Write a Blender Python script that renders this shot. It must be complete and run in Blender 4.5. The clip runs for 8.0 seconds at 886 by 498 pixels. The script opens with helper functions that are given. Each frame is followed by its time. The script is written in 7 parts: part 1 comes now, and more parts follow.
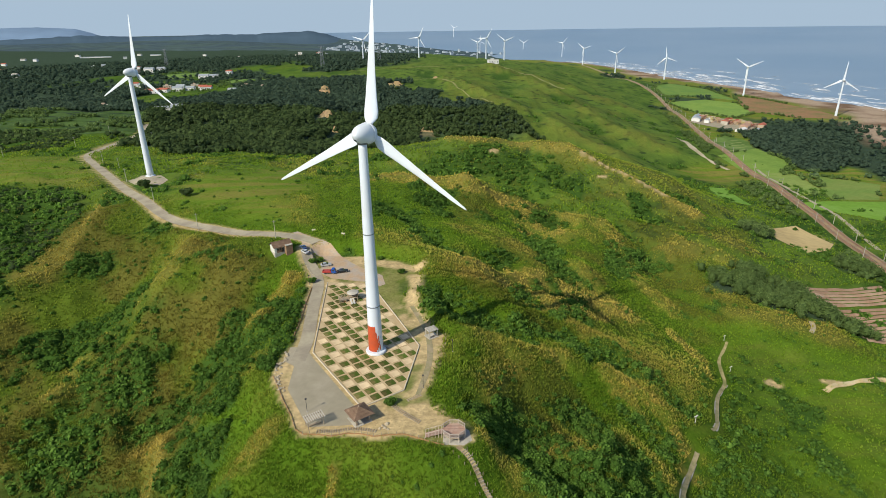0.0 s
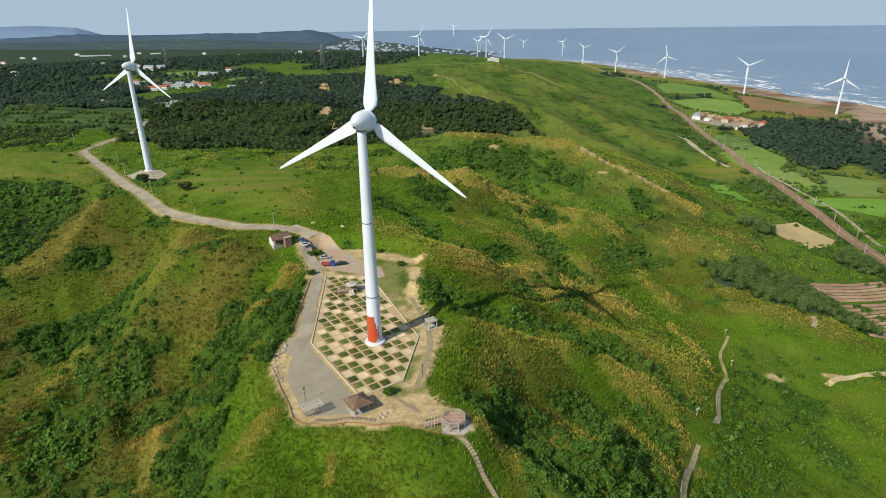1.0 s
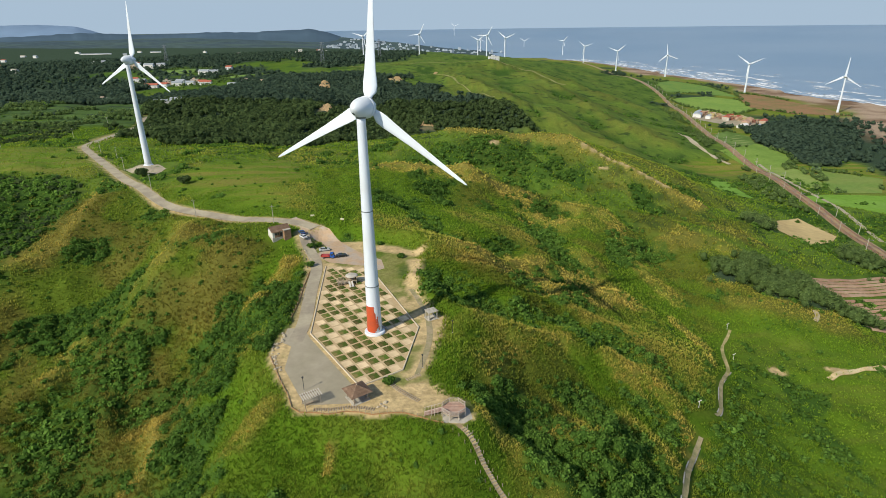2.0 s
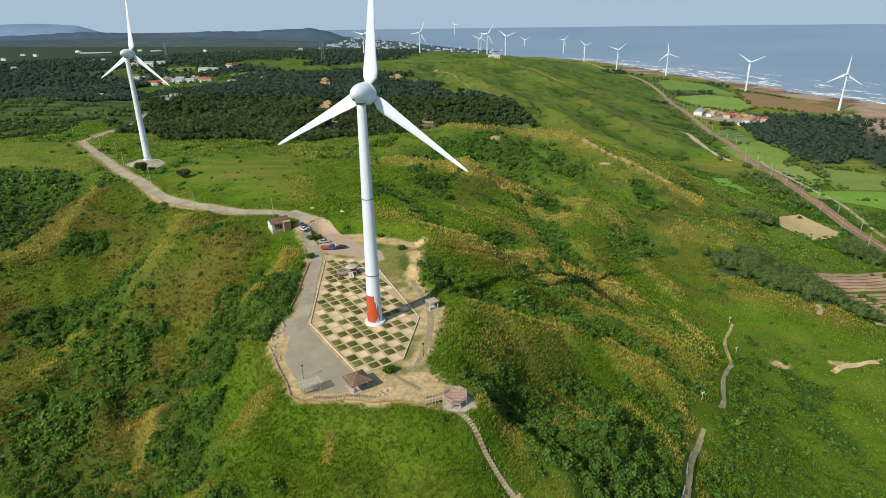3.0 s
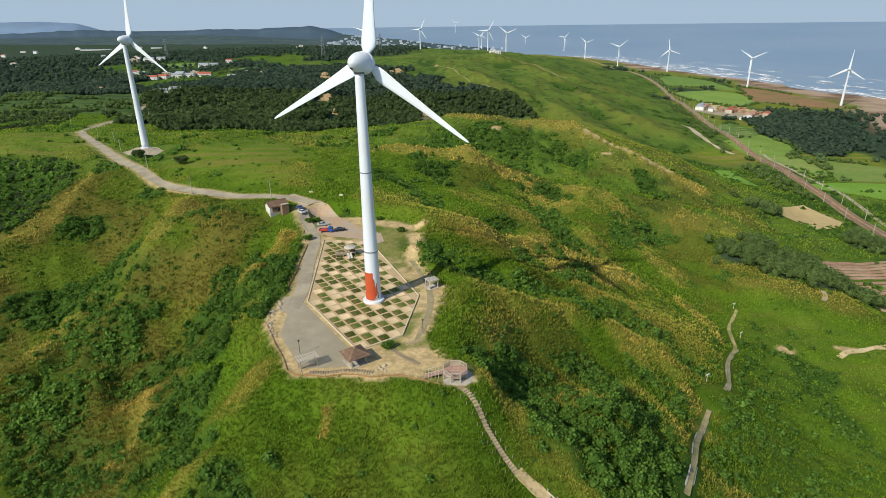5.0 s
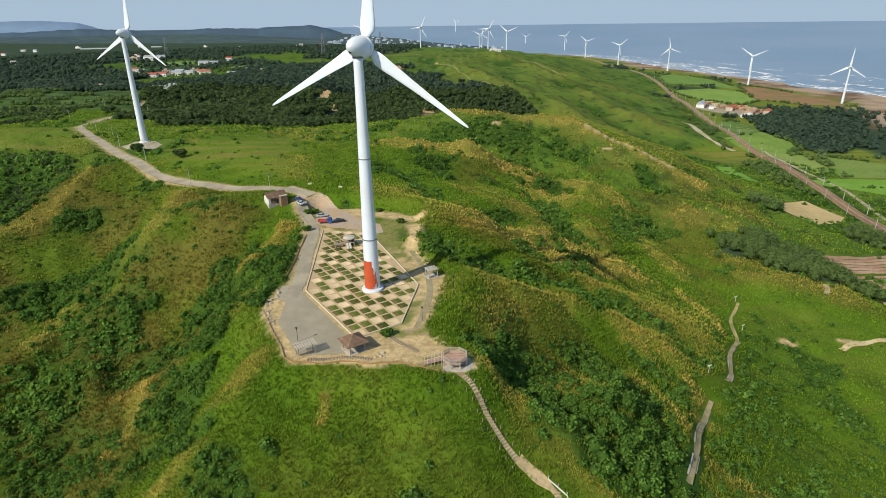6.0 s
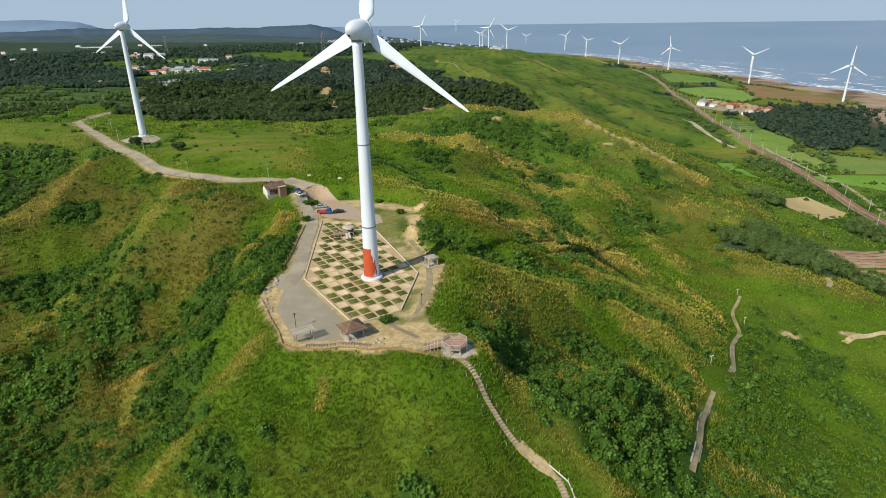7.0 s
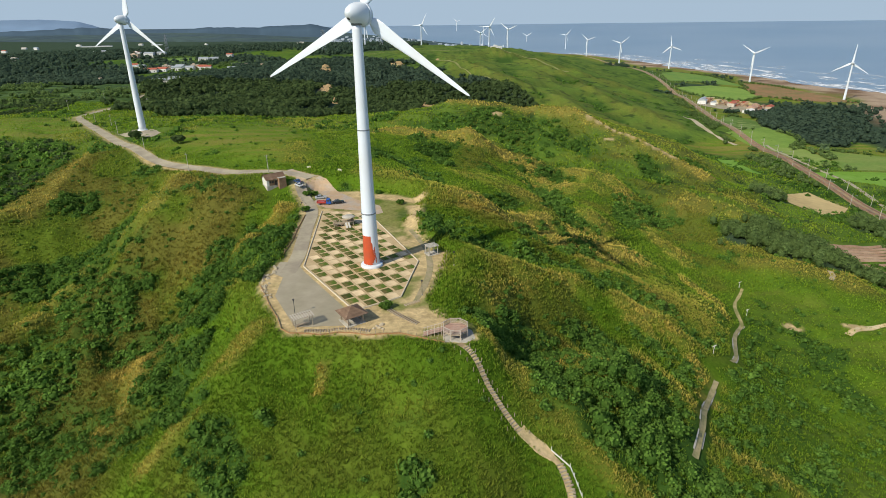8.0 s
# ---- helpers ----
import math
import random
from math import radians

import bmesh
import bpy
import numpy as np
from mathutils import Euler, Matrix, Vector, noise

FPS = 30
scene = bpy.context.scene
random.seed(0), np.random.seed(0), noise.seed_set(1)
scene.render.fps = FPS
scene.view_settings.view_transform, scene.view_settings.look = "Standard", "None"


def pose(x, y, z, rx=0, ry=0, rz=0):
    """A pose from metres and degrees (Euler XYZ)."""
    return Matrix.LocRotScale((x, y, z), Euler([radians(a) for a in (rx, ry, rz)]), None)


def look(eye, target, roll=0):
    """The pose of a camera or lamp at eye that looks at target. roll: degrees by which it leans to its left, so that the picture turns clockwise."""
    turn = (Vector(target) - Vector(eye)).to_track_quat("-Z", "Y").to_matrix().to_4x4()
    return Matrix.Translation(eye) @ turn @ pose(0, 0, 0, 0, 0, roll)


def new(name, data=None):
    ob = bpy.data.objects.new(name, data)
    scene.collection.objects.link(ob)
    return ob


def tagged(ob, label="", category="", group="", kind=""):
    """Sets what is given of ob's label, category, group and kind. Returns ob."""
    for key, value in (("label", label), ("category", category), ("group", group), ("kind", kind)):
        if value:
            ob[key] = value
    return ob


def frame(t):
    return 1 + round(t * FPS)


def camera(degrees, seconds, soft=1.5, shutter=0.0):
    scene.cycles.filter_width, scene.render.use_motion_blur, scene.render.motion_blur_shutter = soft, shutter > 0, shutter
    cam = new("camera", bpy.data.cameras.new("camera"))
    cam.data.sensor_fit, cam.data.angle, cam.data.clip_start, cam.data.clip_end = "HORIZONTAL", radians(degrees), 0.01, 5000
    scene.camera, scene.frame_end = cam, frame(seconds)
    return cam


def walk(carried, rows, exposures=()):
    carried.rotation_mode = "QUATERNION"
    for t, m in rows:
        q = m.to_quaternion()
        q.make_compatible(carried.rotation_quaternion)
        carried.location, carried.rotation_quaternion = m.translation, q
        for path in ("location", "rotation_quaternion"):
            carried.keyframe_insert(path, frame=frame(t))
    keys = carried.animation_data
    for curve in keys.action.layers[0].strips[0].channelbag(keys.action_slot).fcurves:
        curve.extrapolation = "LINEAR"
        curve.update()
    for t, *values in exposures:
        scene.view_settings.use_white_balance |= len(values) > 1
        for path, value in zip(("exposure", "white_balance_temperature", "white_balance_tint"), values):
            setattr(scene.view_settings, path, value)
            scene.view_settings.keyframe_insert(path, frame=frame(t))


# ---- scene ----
cam = camera(76.30, 8.0, 0.8)
PATH = [
    (0, pose(21.00, -143.78, 90.42, 68.288, 0.827, 0.000)),
    (0.5, pose(21.04, -143.64, 88.79, 68.268, 0.798, 0.003)),
    (1, pose(21.00, -143.56, 87.26, 68.254, 0.769, 0.014)),
    (1.5, pose(21.02, -143.39, 85.61, 68.238, 0.745, 0.029)),
    (3, pose(20.72, -142.94, 80.62, 68.192, 0.706, 0.096)),
    (3.5, pose(20.74, -142.77, 78.79, 68.168, 0.711, 0.105)),
    (4, pose(20.73, -142.64, 77.11, 68.146, 0.721, 0.117)),
    (4.5, pose(20.75, -142.47, 75.32, 68.123, 0.723, 0.140)),
    (6, pose(20.91, -142.05, 70.04, 68.081, 0.718, 0.186)),
    (6.5, pose(20.94, -141.88, 68.18, 68.071, 0.709, 0.204)),
    (7, pose(20.96, -141.85, 66.36, 68.081, 0.695, 0.225)),
    (7.5, pose(20.95, -141.85, 64.54, 68.098, 0.684, 0.251)),
    (8, pose(20.89, -141.93, 62.67, 68.109, 0.682, 0.269)),
]
walk(cam, PATH)

# ---- light ----
SUN_AZ = math.atan2(-0.71, -0.70)          # the sun stands behind the camera, over its left shoulder
SUN_EL = radians(38.4)
world = bpy.data.worlds.new("sky")
scene.world = world
world.use_nodes = True
_n = world.node_tree.nodes
_bg = _n["Background"]
_sky = _n.new("ShaderNodeTexSky")
_sky.sky_type = "NISHITA"
_sky.sun_disc = False
_sky.sun_elevation = SUN_EL
_sky.sun_rotation = SUN_AZ
_sky.altitude = 100
_sky.air_density = 1.0
_sky.dust_density = 0.6
_sky.ozone_density = 1.5
_bg.inputs["Strength"].default_value = 0.12
# sea haze low over the horizon
_tc = _n.new("ShaderNodeTexCoord")
_sep = _n.new("ShaderNodeSeparateXYZ")
_low = _n.new("ShaderNodeMapRange")
_low.inputs["From Min"].default_value, _low.inputs["From Max"].default_value = 0.34, 0.03
_mix = _n.new("ShaderNodeMix")
_mix.data_type = "RGBA"
_mix.inputs[7].default_value = (3.3, 4.3, 5.35, 1)
_wl = world.node_tree.links
_wl.new(_tc.outputs["Generated"], _sep.inputs[0])
_wl.new(_sep.outputs["Z"], _low.inputs["Value"])
_wl.new(_low.outputs[0], _mix.inputs[0])
_wl.new(_sky.outputs[0], _mix.inputs[6])
_wl.new(_mix.outputs[2], _bg.inputs["Color"])
_sun = new("sun", bpy.data.lights.new("sun", "SUN"))
_sun.data.energy = 4.3
_sun.data.angle = radians(0.6)
_sun.data.color = (1.0, 0.935, 0.77)
_dir = Vector((math.sin(SUN_AZ) * math.cos(SUN_EL), math.cos(SUN_AZ) * math.cos(SUN_EL), math.sin(SUN_EL)))
_sun.matrix_world = look(_dir * 400, (0, 0, 0))
scene.view_settings.exposure = 0.0

# ---- numbers for the relief and the ground cover ----
rng = np.random.default_rng(7)


def vnoise(x, y, seed=0):
    """Smooth value noise, 0 to 1, on arrays."""
    x, y = np.asarray(x, float), np.asarray(y, float)
    xi, yi = np.floor(x).astype(np.int64), np.floor(y).astype(np.int64)
    fx, fy = x - xi, y - yi
    fx, fy = fx * fx * (3 - 2 * fx), fy * fy * (3 - 2 * fy)

    def h(a, b):
        k = (a * 374761393 + b * 668265263 + seed * 974634777) & 0xFFFFFFFF
        k = ((k ^ (k >> 13)) * 1274126177) & 0xFFFFFFFF
        return ((k ^ (k >> 16)) & 0xFFFF) / 65535.0
    return (h(xi, yi) * (1 - fx) + h(xi + 1, yi) * fx) * (1 - fy) + (h(xi, yi + 1) * (1 - fx) + h(xi + 1, yi + 1) * fx) * fy


def fbm(x, y, scale, octaves=4, seed=0):
    out, a, tot = 0, 1.0, 0
    for k in range(octaves):
        out, tot = out + a * vnoise(x / scale * 2 ** k + 13.7 * k, y / scale * 2 ** k - 7.1 * k, seed + k), tot + a
        a *= 0.5
    return out / tot


def smooth(e0, e1, v):
    t = np.clip((v - e0) / (e1 - e0), 0, 1)
    return t * t * (3 - 2 * t)


def line_distance(x, y, line, closed=False):
    """Distance of points to a polyline."""
    best = np.full(np.shape(x), 1e9)
    pts = list(line) + ([line[0]] if closed else [])
    for (ax, ay), (bx, by) in zip(pts, pts[1:]):
        vx, vy = bx - ax, by - ay
        t = np.clip(((x - ax) * vx + (y - ay) * vy) / (vx * vx + vy * vy), 0, 1)
        best = np.minimum(best, np.hypot(x - ax - t * vx, y - ay - t * vy))
    return best


def inside(x, y, poly):
    """Signed distance to a polygon, negative inside."""
    odd = np.zeros(np.shape(x), bool)
    for (ax, ay), (bx, by) in zip(poly, list(poly[1:]) + [poly[0]]):
        cut = ((ay > y) != (by > y)) & (x < (bx - ax) * (y - ay) / ((by - ay) if by != ay else 1e-9) + ax)
        odd ^= cut
    return np.where(odd, -1, 1) * line_distance(x, y, poly, True)


# the shape of the land: points on crests, flanks and hollows as x, y, height
HEADLAND = [(-33, -31, -8), (-18, -41, -2), (2, -48, -5), (18, -43, 1), (12, -3, 1), (25, -11, 2), (26, 12, 2), (13, 33, 1), (-31, 4, 1), (-45, 45, -4)]
SOUTH_FOOT = [(0, -200, -40), (-150, -150, -48), (200, -150, -66), (-75, -70, -42), (-20, -90, -24), (40, -90, -30), (90, -80, -45)]
WEST_HOLLOW = [(-100, -11, -30), (-118, 44, -24), (-149, 64, -11), (-131, 74, -15), (-181, 116, -6), (-184, 158, -4)]
TERRACE = [(-81, 66, 4), (-75, 96, 3), (-45, 77, 5), (-154, 145, 2), (-70, 124, 7), (-127, 208, 6), (-94, 225, 2), (-311, 384, -1), (-394, 426, -6), (-400, 200, -8), (-400, 0, -25)]
EAST_FLANK = [(86, 32, -24), (128, 107, -42), (182, 96, -43), (229, 109, -57)]
EAST_RIDGE = [(18, 162, -7), (96, 141, -24), (135, 174, -36), (171, 171, -36), (36, 205, 1.5), (99, 200, -19), (65, 298, -2), (91, 262, -10)]
FAR_RIDGE = [(26, 321, 5), (206, 313, -32), (101, 587, -17), (179, 803, -17), (304, 784, -52), (322, 592, -55), (0, 1000, 2), (130, 1150, 7), (330, 1250, -35), (200, 1500, -5)]
VALLEY = [(-254, 451, -11), (-40, 420, -30), (60, 425, -42), (150, 470, -46), (-120, 480, -16), (-286, 530, 2), (-508, 646, -8), (-200, 900, 2), (-500, 1000, -8), (-700, 400, -10)]
PLAIN = [(309, 210, -62), (272, 265, -61), (359, 316, -64), (272, 366, -62), (336, 387, -65), (352, 427, -66), (310, 475, -71), (482, 461, -70), (387, 649, -68), (442, 795, -71), (540, 787, -72), (460, 990, -71), (556, 1665, -73), (400, 0, -70), (600, 0, -72)]
SHORE = [(760, 850, -75.8), (915, 1000, -77.2), (733, 900, -75), (725, 1220, -74.8), (740, 1275, -75.8), (868, 1310, -77.2), (690, 1640, -74.8), (805, 1875, -77.2), (622, 1893, -75), (655, 2443, -77.2), (560, 2500, -75.5), (1000, 300, -80), (1250, 700, -90), (1150, 1300, -88), (900, 2400, -88), (300, 2600, -72)]
INLAND = [(-1500, 1500, -12), (-2600, 2600, -12), (-800, 2600, -12), (-2600, 0, -12), (0, 1900, -10), (0, 2600, -40)]
WEST_SPURS = [(-210, 163, -5.1), (-155, 82, -5.5), (-138, 92, -9), (-107, 89, -3.3), (-69, 63, 5.2), (-54, 53, -0.3), (-139, 53, -18), (-121, 58, -21), (-89, 43, -9), (-66, 39, -7.6), (-78, 51, -1.6)]
WEST_FOLDS = [(-38, 15, -0.5), (-123, 26, -27), (-102, 21, -24), (-87, 23, -21), (-71, 22, -20), (-43, -1, -7.0), (-107, 1, -31), (-88, -4, -28), (-77, 4, -30), (-54, -11, -19), (-33, -27, -7.7), (-72, -19, -32), (-41, -37, -16), (-88, 13, -24), (-99, 9, -27), (-71, 12, -25), (-53, 0, -15), (-59, -21, -23), (-88, -14, -32), (-91, -25, -35), (-51, -40, -22)]
SOUTH_BROW = [(-6, -46, -5.6), (8, -47, -4.8), (21, -52, -3.1), (34, -46, -7.5), (25, -16, 1.4), (29, -34, -1.6)]
EAST_FOLDS = [(46, -18, -15), (37, -16, -7.4), (36, 8, -1.5), (49, 2, -10), (62, 1, -19), (63, -30, -15), (79, 9, -22), (97, 15, -31), (90, -11, -32), (76, -31, -27), (41, 27, -7.8), (47, -39, -12), (61, -11, -20), (78, -10, -25)]
EAST_SPURS = [(10, 44, 2.7), (28, 73, 0.6), (22, 44, -1.8), (40, 52, -5.6), (60, 103, -16), (58, 56, -17), (70, 32, -19), (91, 47, -27), (-1, 168, 1.1), (48, 147, -13), (99, 157, -23), (68, 184, -19), (76, 165, -24), (85, 181, -24), (86, 108, -23), (39, 76, -5.4), (59, 83, -17)]
EAST_FOOT = [(113, 55, -37), (122, 144, -36), (152, 174, -36), (140, 123, -43), (189, 180, -39), (170, 125, -44), (186, 112, -45), (211, 106, -49), (144, 64, -48), (158, 50, -51), (182, 52, -52), (113, 7, -39), (137, 13, -53), (166, 20, -54), (134, 79, -46), (166, 152, -42)]
NORTH_SPURS = [(54, 214, -11), (77, 194, -20), (108, 262, -23), (141, 231, -32), (94, 310, -11), (122, 316, -2.0), (161, 352, -21), (132, 261, -23), (164, 270, -22), (174, 247, -33), (205, 270, -40), (245, 279, -52), (255, 206, -57), (-11, 214, -1.1), (35, 194, -0.6), (56, 203, -13), (73, 326, 1.9), (52, 290, -3.5), (71, 270, -8.8), (170, 224, -38), (100, 323, 0), (142, 299, -11), (60, 246, -16), (20, 240, -12), (20, 204, 1.5), (0, 203, 2)]
LAND = np.array(HEADLAND + SOUTH_FOOT + WEST_HOLLOW + TERRACE + EAST_FLANK + EAST_RIDGE + FAR_RIDGE + VALLEY + PLAIN + SHORE + INLAND + WEST_SPURS + WEST_FOLDS + SOUTH_BROW + EAST_FOLDS + EAST_SPURS + EAST_FOOT + NORTH_SPURS, float)


def _rbf(dx, dy):
    return -np.sqrt(dx * dx + dy * dy + 12.0 ** 2)


RIDGES, HOLLOWS = [], []


def ridge(line, rise, wide, gold=0.0, gold_wide=5.0):
    """A crest along a line: its rise and half width, and how golden its grass is over what half width."""
    RIDGES.append((line, rise, wide, gold, gold_wide))


def hollow(line, deep, wide, growth):
    """A gully along a line: its depth and half width, and how thickly shrubs fill it."""
    HOLLOWS.append((line, deep, wide, growth))


# the golden spur north-east of the terrace
ridge([(-13, 205), (6, 204), (25, 204), (40, 201), (57, 204), (70, 190), (78, 166)], 2.5, 14, 1.0, 15)
# the long bright spur beyond it
ridge([(26, 319), (73, 326), (100, 322), (122, 316), (142, 299), (164, 273), (185, 258), (203, 247)], 2.5, 11, 1.0, 8.5)
# folds of the eastern flank
ridge([(89, 192), (101, 179), (117, 180), (123, 157), (123, 128), (128, 121), (131, 108)], 2.0, 12, 0.6, 9)
ridge([(32, 69), (44, 78), (59, 89), (66, 67), (81, 92), (96, 85)], 2.0, 10, 1.0, 13)
ridge([(12, 11), (22, 2), (34, 5), (45, 10), (58, 16)], 2.0, 9, 0.22, 9)
ridge([(46, 14), (58, 16)], 0.8, 6, 0.8, 5)
ridge([(124, 81), (127, 70), (128, 59), (125, 47)], 1.0, 8, 0.8, 5)
ridge([(76, 17), (82, 14), (89, 9), (93, 5), (94, -2), (94, -10)], 1.5, 9, 0.75, 5.5)
ridge([(79, 8), (84, 2), (88, -7)], 1.0, 7, 0.6, 4)
ridge([(32, -36), (36, -38), (39, -41), (43, -43)], 1.5, 6, 0.5, 5)
ridge([(49, -29), (53, -33), (57, -35)], 2.5, 6, 0.8, 5)
ridge([(66, -23), (74, -24), (82, -23)], 2.0, 7, 0.5, 4)
ridge([(148, 164), (166, 177), (180, 169), (184, 156)], 1.5, 14, 0.55, 10)
# spurs of the western slope
ridge([(-177, 179), (-161, 130), (-151, 92), (-156, 77), (-159, 68)], 1.5, 9, 0.6, 4)
ridge([(-91, 90), (-91, 70), (-94, 57), (-104, 51), (-111, 44), (-113, 31), (-111, 17)], 2.5, 11, 0.6, 6)
ridge([(-66, 67), (-64, 52), (-64, 38), (-65, 24), (-73, 22)], 1.5, 16, 0.2, 10)
ridge([(-39, 54), (-40, 36), (-44, 28)], 1.8, 6, 0.8, 4)
ridge([(-33, 3), (-39, 0), (-42, -4), (-48, -8), (-55, -7)], 1.8, 6, 0.7, 3.5)
ridge([(-22, -32), (-23, -36), (-25, -42), (-31, -42), (-34, -44)], 1.5, 6, 0.5, 3.5)
ridge([(-68, -3), (-60, -20), (-59, -27), (-59, -35)], 1.2, 8, 1.0, 5)
ridge([(-42, 45), (-47, 36)], 0.6, 5, 0.6, 4)
ridge([(-5, -43), (-5, -47)], 0.0, 3, 0.7, 1.1)
ridge([(87, -37), (102, -39)], 1.0, 8, 0.6, 6)
# long crests on the far upland
ridge([(120, 1120), (190, 960), (222, 801), (232, 677), (250, 611), (290, 540)], 11.0, 34, 0.35, 20)
ridge([(20, 900), (70, 760), (100, 669), (150, 600), (176, 538), (215, 480)], 10.0, 30, 0.3, 18)
ridge([(120, 1120), (260, 1000), (330, 880), (355, 820)], 10.0, 36, 0.3, 20)
ridge([(-60, 800), (10, 700), (60, 640), (110, 560), (120, 500)], 7.0, 24, 0.2, 14)
# the shaded valley between the two spurs
hollow([(-14, 236), (18, 241), (45, 245), (66, 243), (84, 222), (92, 203)], 3.5, 13, 0.35)
hollow([(92, 283), (106, 251), (119, 221), (132, 199), (140, 179), (140, 149)], 3, 10, 0.3)
hollow([(72, 160), (72, 139), (75, 115), (80, 100), (86, 93)], 2.5, 10, 0.9)
hollow([(-9, 149), (6, 122), (22, 90), (37, 86), (52, 108)], 2, 8, 0.7)
hollow([(12, 42), (22, 26), (34, 25), (45, 25), (62, 35), (74, 32), (82, 26)], 2.5, 9, 0.85)
hollow([(30, -22), (35, -26)], 2.0, 5, 1.0)
hollow([(36, -27), (43, -32), (48, -34), (54, -38), (57, -42)], 1.9, 9, 1.0)
hollow([(78, 34), (87, 27), (97, 26), (102, 16)], 1.5, 8, 0.6)
hollow([(62, -13), (69, -18), (72, -27), (74, -35)], 2.5, 9, 0.8)
# hollows of the western slope
hollow([(-104, 45), (-105, 38), (-107, 26), (-104, 9), (-105, -1)], 2.5, 11, 0.7)
hollow([(-88, 29), (-87, 19), (-87, 9), (-90, -2), (-98, -11), (-101, -19)], 2, 12, 0.7)
hollow([(-33, 39), (-32, 7), (-43, 11), (-54, 14), (-61, 9), (-68, 4), (-81, 2)], 2.5, 9, 0.85)
hollow([(-37, 1), (-44, 1), (-50, -6), (-56, -10)], 2, 6, 0.75)
hollow([(-40, -33), (-43, -40), (-49, -43)], 1.5, 9, 0.7)
hollow([(-63, -34), (-83, -27)], 1.5, 14, 0.75)
hollow([(-209, 162), (-189, 123)], 1.5, 10, 0.6)


def folds(x, y, wander=0.0):
    """Crests less hollows; wander shifts their edges."""
    up, down = np.zeros(np.shape(x)), np.zeros(np.shape(x))
    for line, rise, wide, _, _ in RIDGES:
        up = np.maximum(up, rise * (1.8 if wide < 20 else 1.0) * np.exp(-np.maximum(line_distance(x, y, line) + wander * wide * 0.5, 0) / wide * 1.2))
    for line, deep, wide, _ in HOLLOWS:
        down = np.maximum(down, deep * 2.2 * np.exp(-((line_distance(x, y, line) + wander * wide * 0.5) / wide) ** 2))
    return up - down


_k = _rbf(LAND[:, None, 0] - LAND[None, :, 0], LAND[:, None, 1] - LAND[None, :, 1]) + 0.5 * np.eye(len(LAND))
_one = np.ones((len(LAND), 1))
_w = np.linalg.solve(np.block([[_k, _one], [_one.T, np.zeros((1, 1))]]), np.r_[LAND[:, 2] - folds(LAND[:, 0], LAND[:, 1]), 0])


def broad_height(x, y):
    out = np.full(np.shape(x), _w[-1])
    for (px, py, _), w in zip(LAND, _w):
        out = out + w * _rbf(x - px, y - py)
    return out


PAD_Z = 1.0
PAD = [(-31, 50), (-27, 23), (-25, 2), (-28, -8), (-26, -14), (-21.5, -23.3), (-18, -29.3), (-15.8, -34.4), (-13.6, -36.2), (-10, -36.4), (-6.4, -37), (-2.9, -36.1), (0.6, -36.4), (3.5, -37.3), (7, -36.8), (10.5, -36.6), (14, -38.1), (17, -39.4), (20, -40.4), (24, -41.4), (27, -39), (26, -33), (17, -30), (15, -20), (18, -2), (20, 8), (12, 18), (5, 37), (9, 54), (6, 66), (-8, 72), (-30, 74)]
ROAD = [(-34, 80), (-42, 86), (-52, 90), (-72, 98), (-100, 113), (-123, 129), (-155, 166), (-192, 209), (-231, 257), (-264, 297), (-266, 327), (-268, 363), (-279, 416), (-300, 470)]
LANE = [(-22.0, -5), (-21.8, 7), (-24, 22), (-25.3, 34), (-26.6, 48), (-31, 60), (-35, 67), (-38, 76)]
STEPS = [(23, -41), (27, -45), (31, -50.5), (35, -54.5), (39, -56.5), (42, -58.5), (43, -64), (42, -76)]
TRACK = [(150, 82), (146, 76), (139, 67), (135, 55), (133, 47), (124, 36), (117, 22), (112, 11), (108, 8), (99, 3), (99, -3), (95, -9), (91, -15), (86, -23), (83, -29), (79, -37), (73, -47)]
RAILWAY = [(290, 60), (302, 150), (313, 220), (328, 289), (341, 352), (359, 440), (372, 526), (389, 623), (401, 684), (450, 900), (500, 1200), (556, 1665), (590, 2300)]
SEA_Z = -77.0


def axis(lo, hi, mid, flat, fine, grow):
    """Coordinates with a fine step near mid that widens outwards."""
    out = [mid]
    for sign, end in ((1, hi), (-1, lo)):
        v, step, side = mid, fine, []
        while (end - v) * sign > 0:
            if abs(v - mid) > flat:
                step *= grow
            v += sign * step
            side.append(v)
        out = out + side if sign > 0 else side[::-1] + out
    return np.array(out)


GX = axis(-2700, 1500, 10, 140, 1.2, 1.037)
GY = axis(-230, 2700, 45, 150, 1.2, 1.037)
XX, YY = np.meshgrid(GX, GY)
BROAD = broad_height(XX, YY)
_pad_d = inside(XX, YY, PAD)
_road_d = np.minimum(line_distance(XX, YY, ROAD), line_distance(XX, YY, LANE))
_quiet = np.minimum(smooth(0, 7, _pad_d), smooth(3.5, 9, _road_d))
_quiet = np.minimum(_quiet, smooth(0, 6, line_distance(XX, YY, TRACK) - 1))
MEADOW = [(-127, 150), (-150, 175), (-112, 222), (-78, 226), (-58, 180), (-46, 120), (-50, 100), (-86, 112)]
_quiet = np.minimum(_quiet, 0.22 + 0.78 * smooth(-6, 14, inside(XX, YY, MEADOW)))
_range = np.hypot(XX - 20, YY + 140)
_hill = smooth(-63, -52, BROAD) + 0.12
_rough = (fbm(XX, YY, 38, 3, 3) - 0.5) * 5.0 * smooth(250, 420, _range) + (fbm(XX, YY, 17, 3, 11) - 0.5) * 2.6
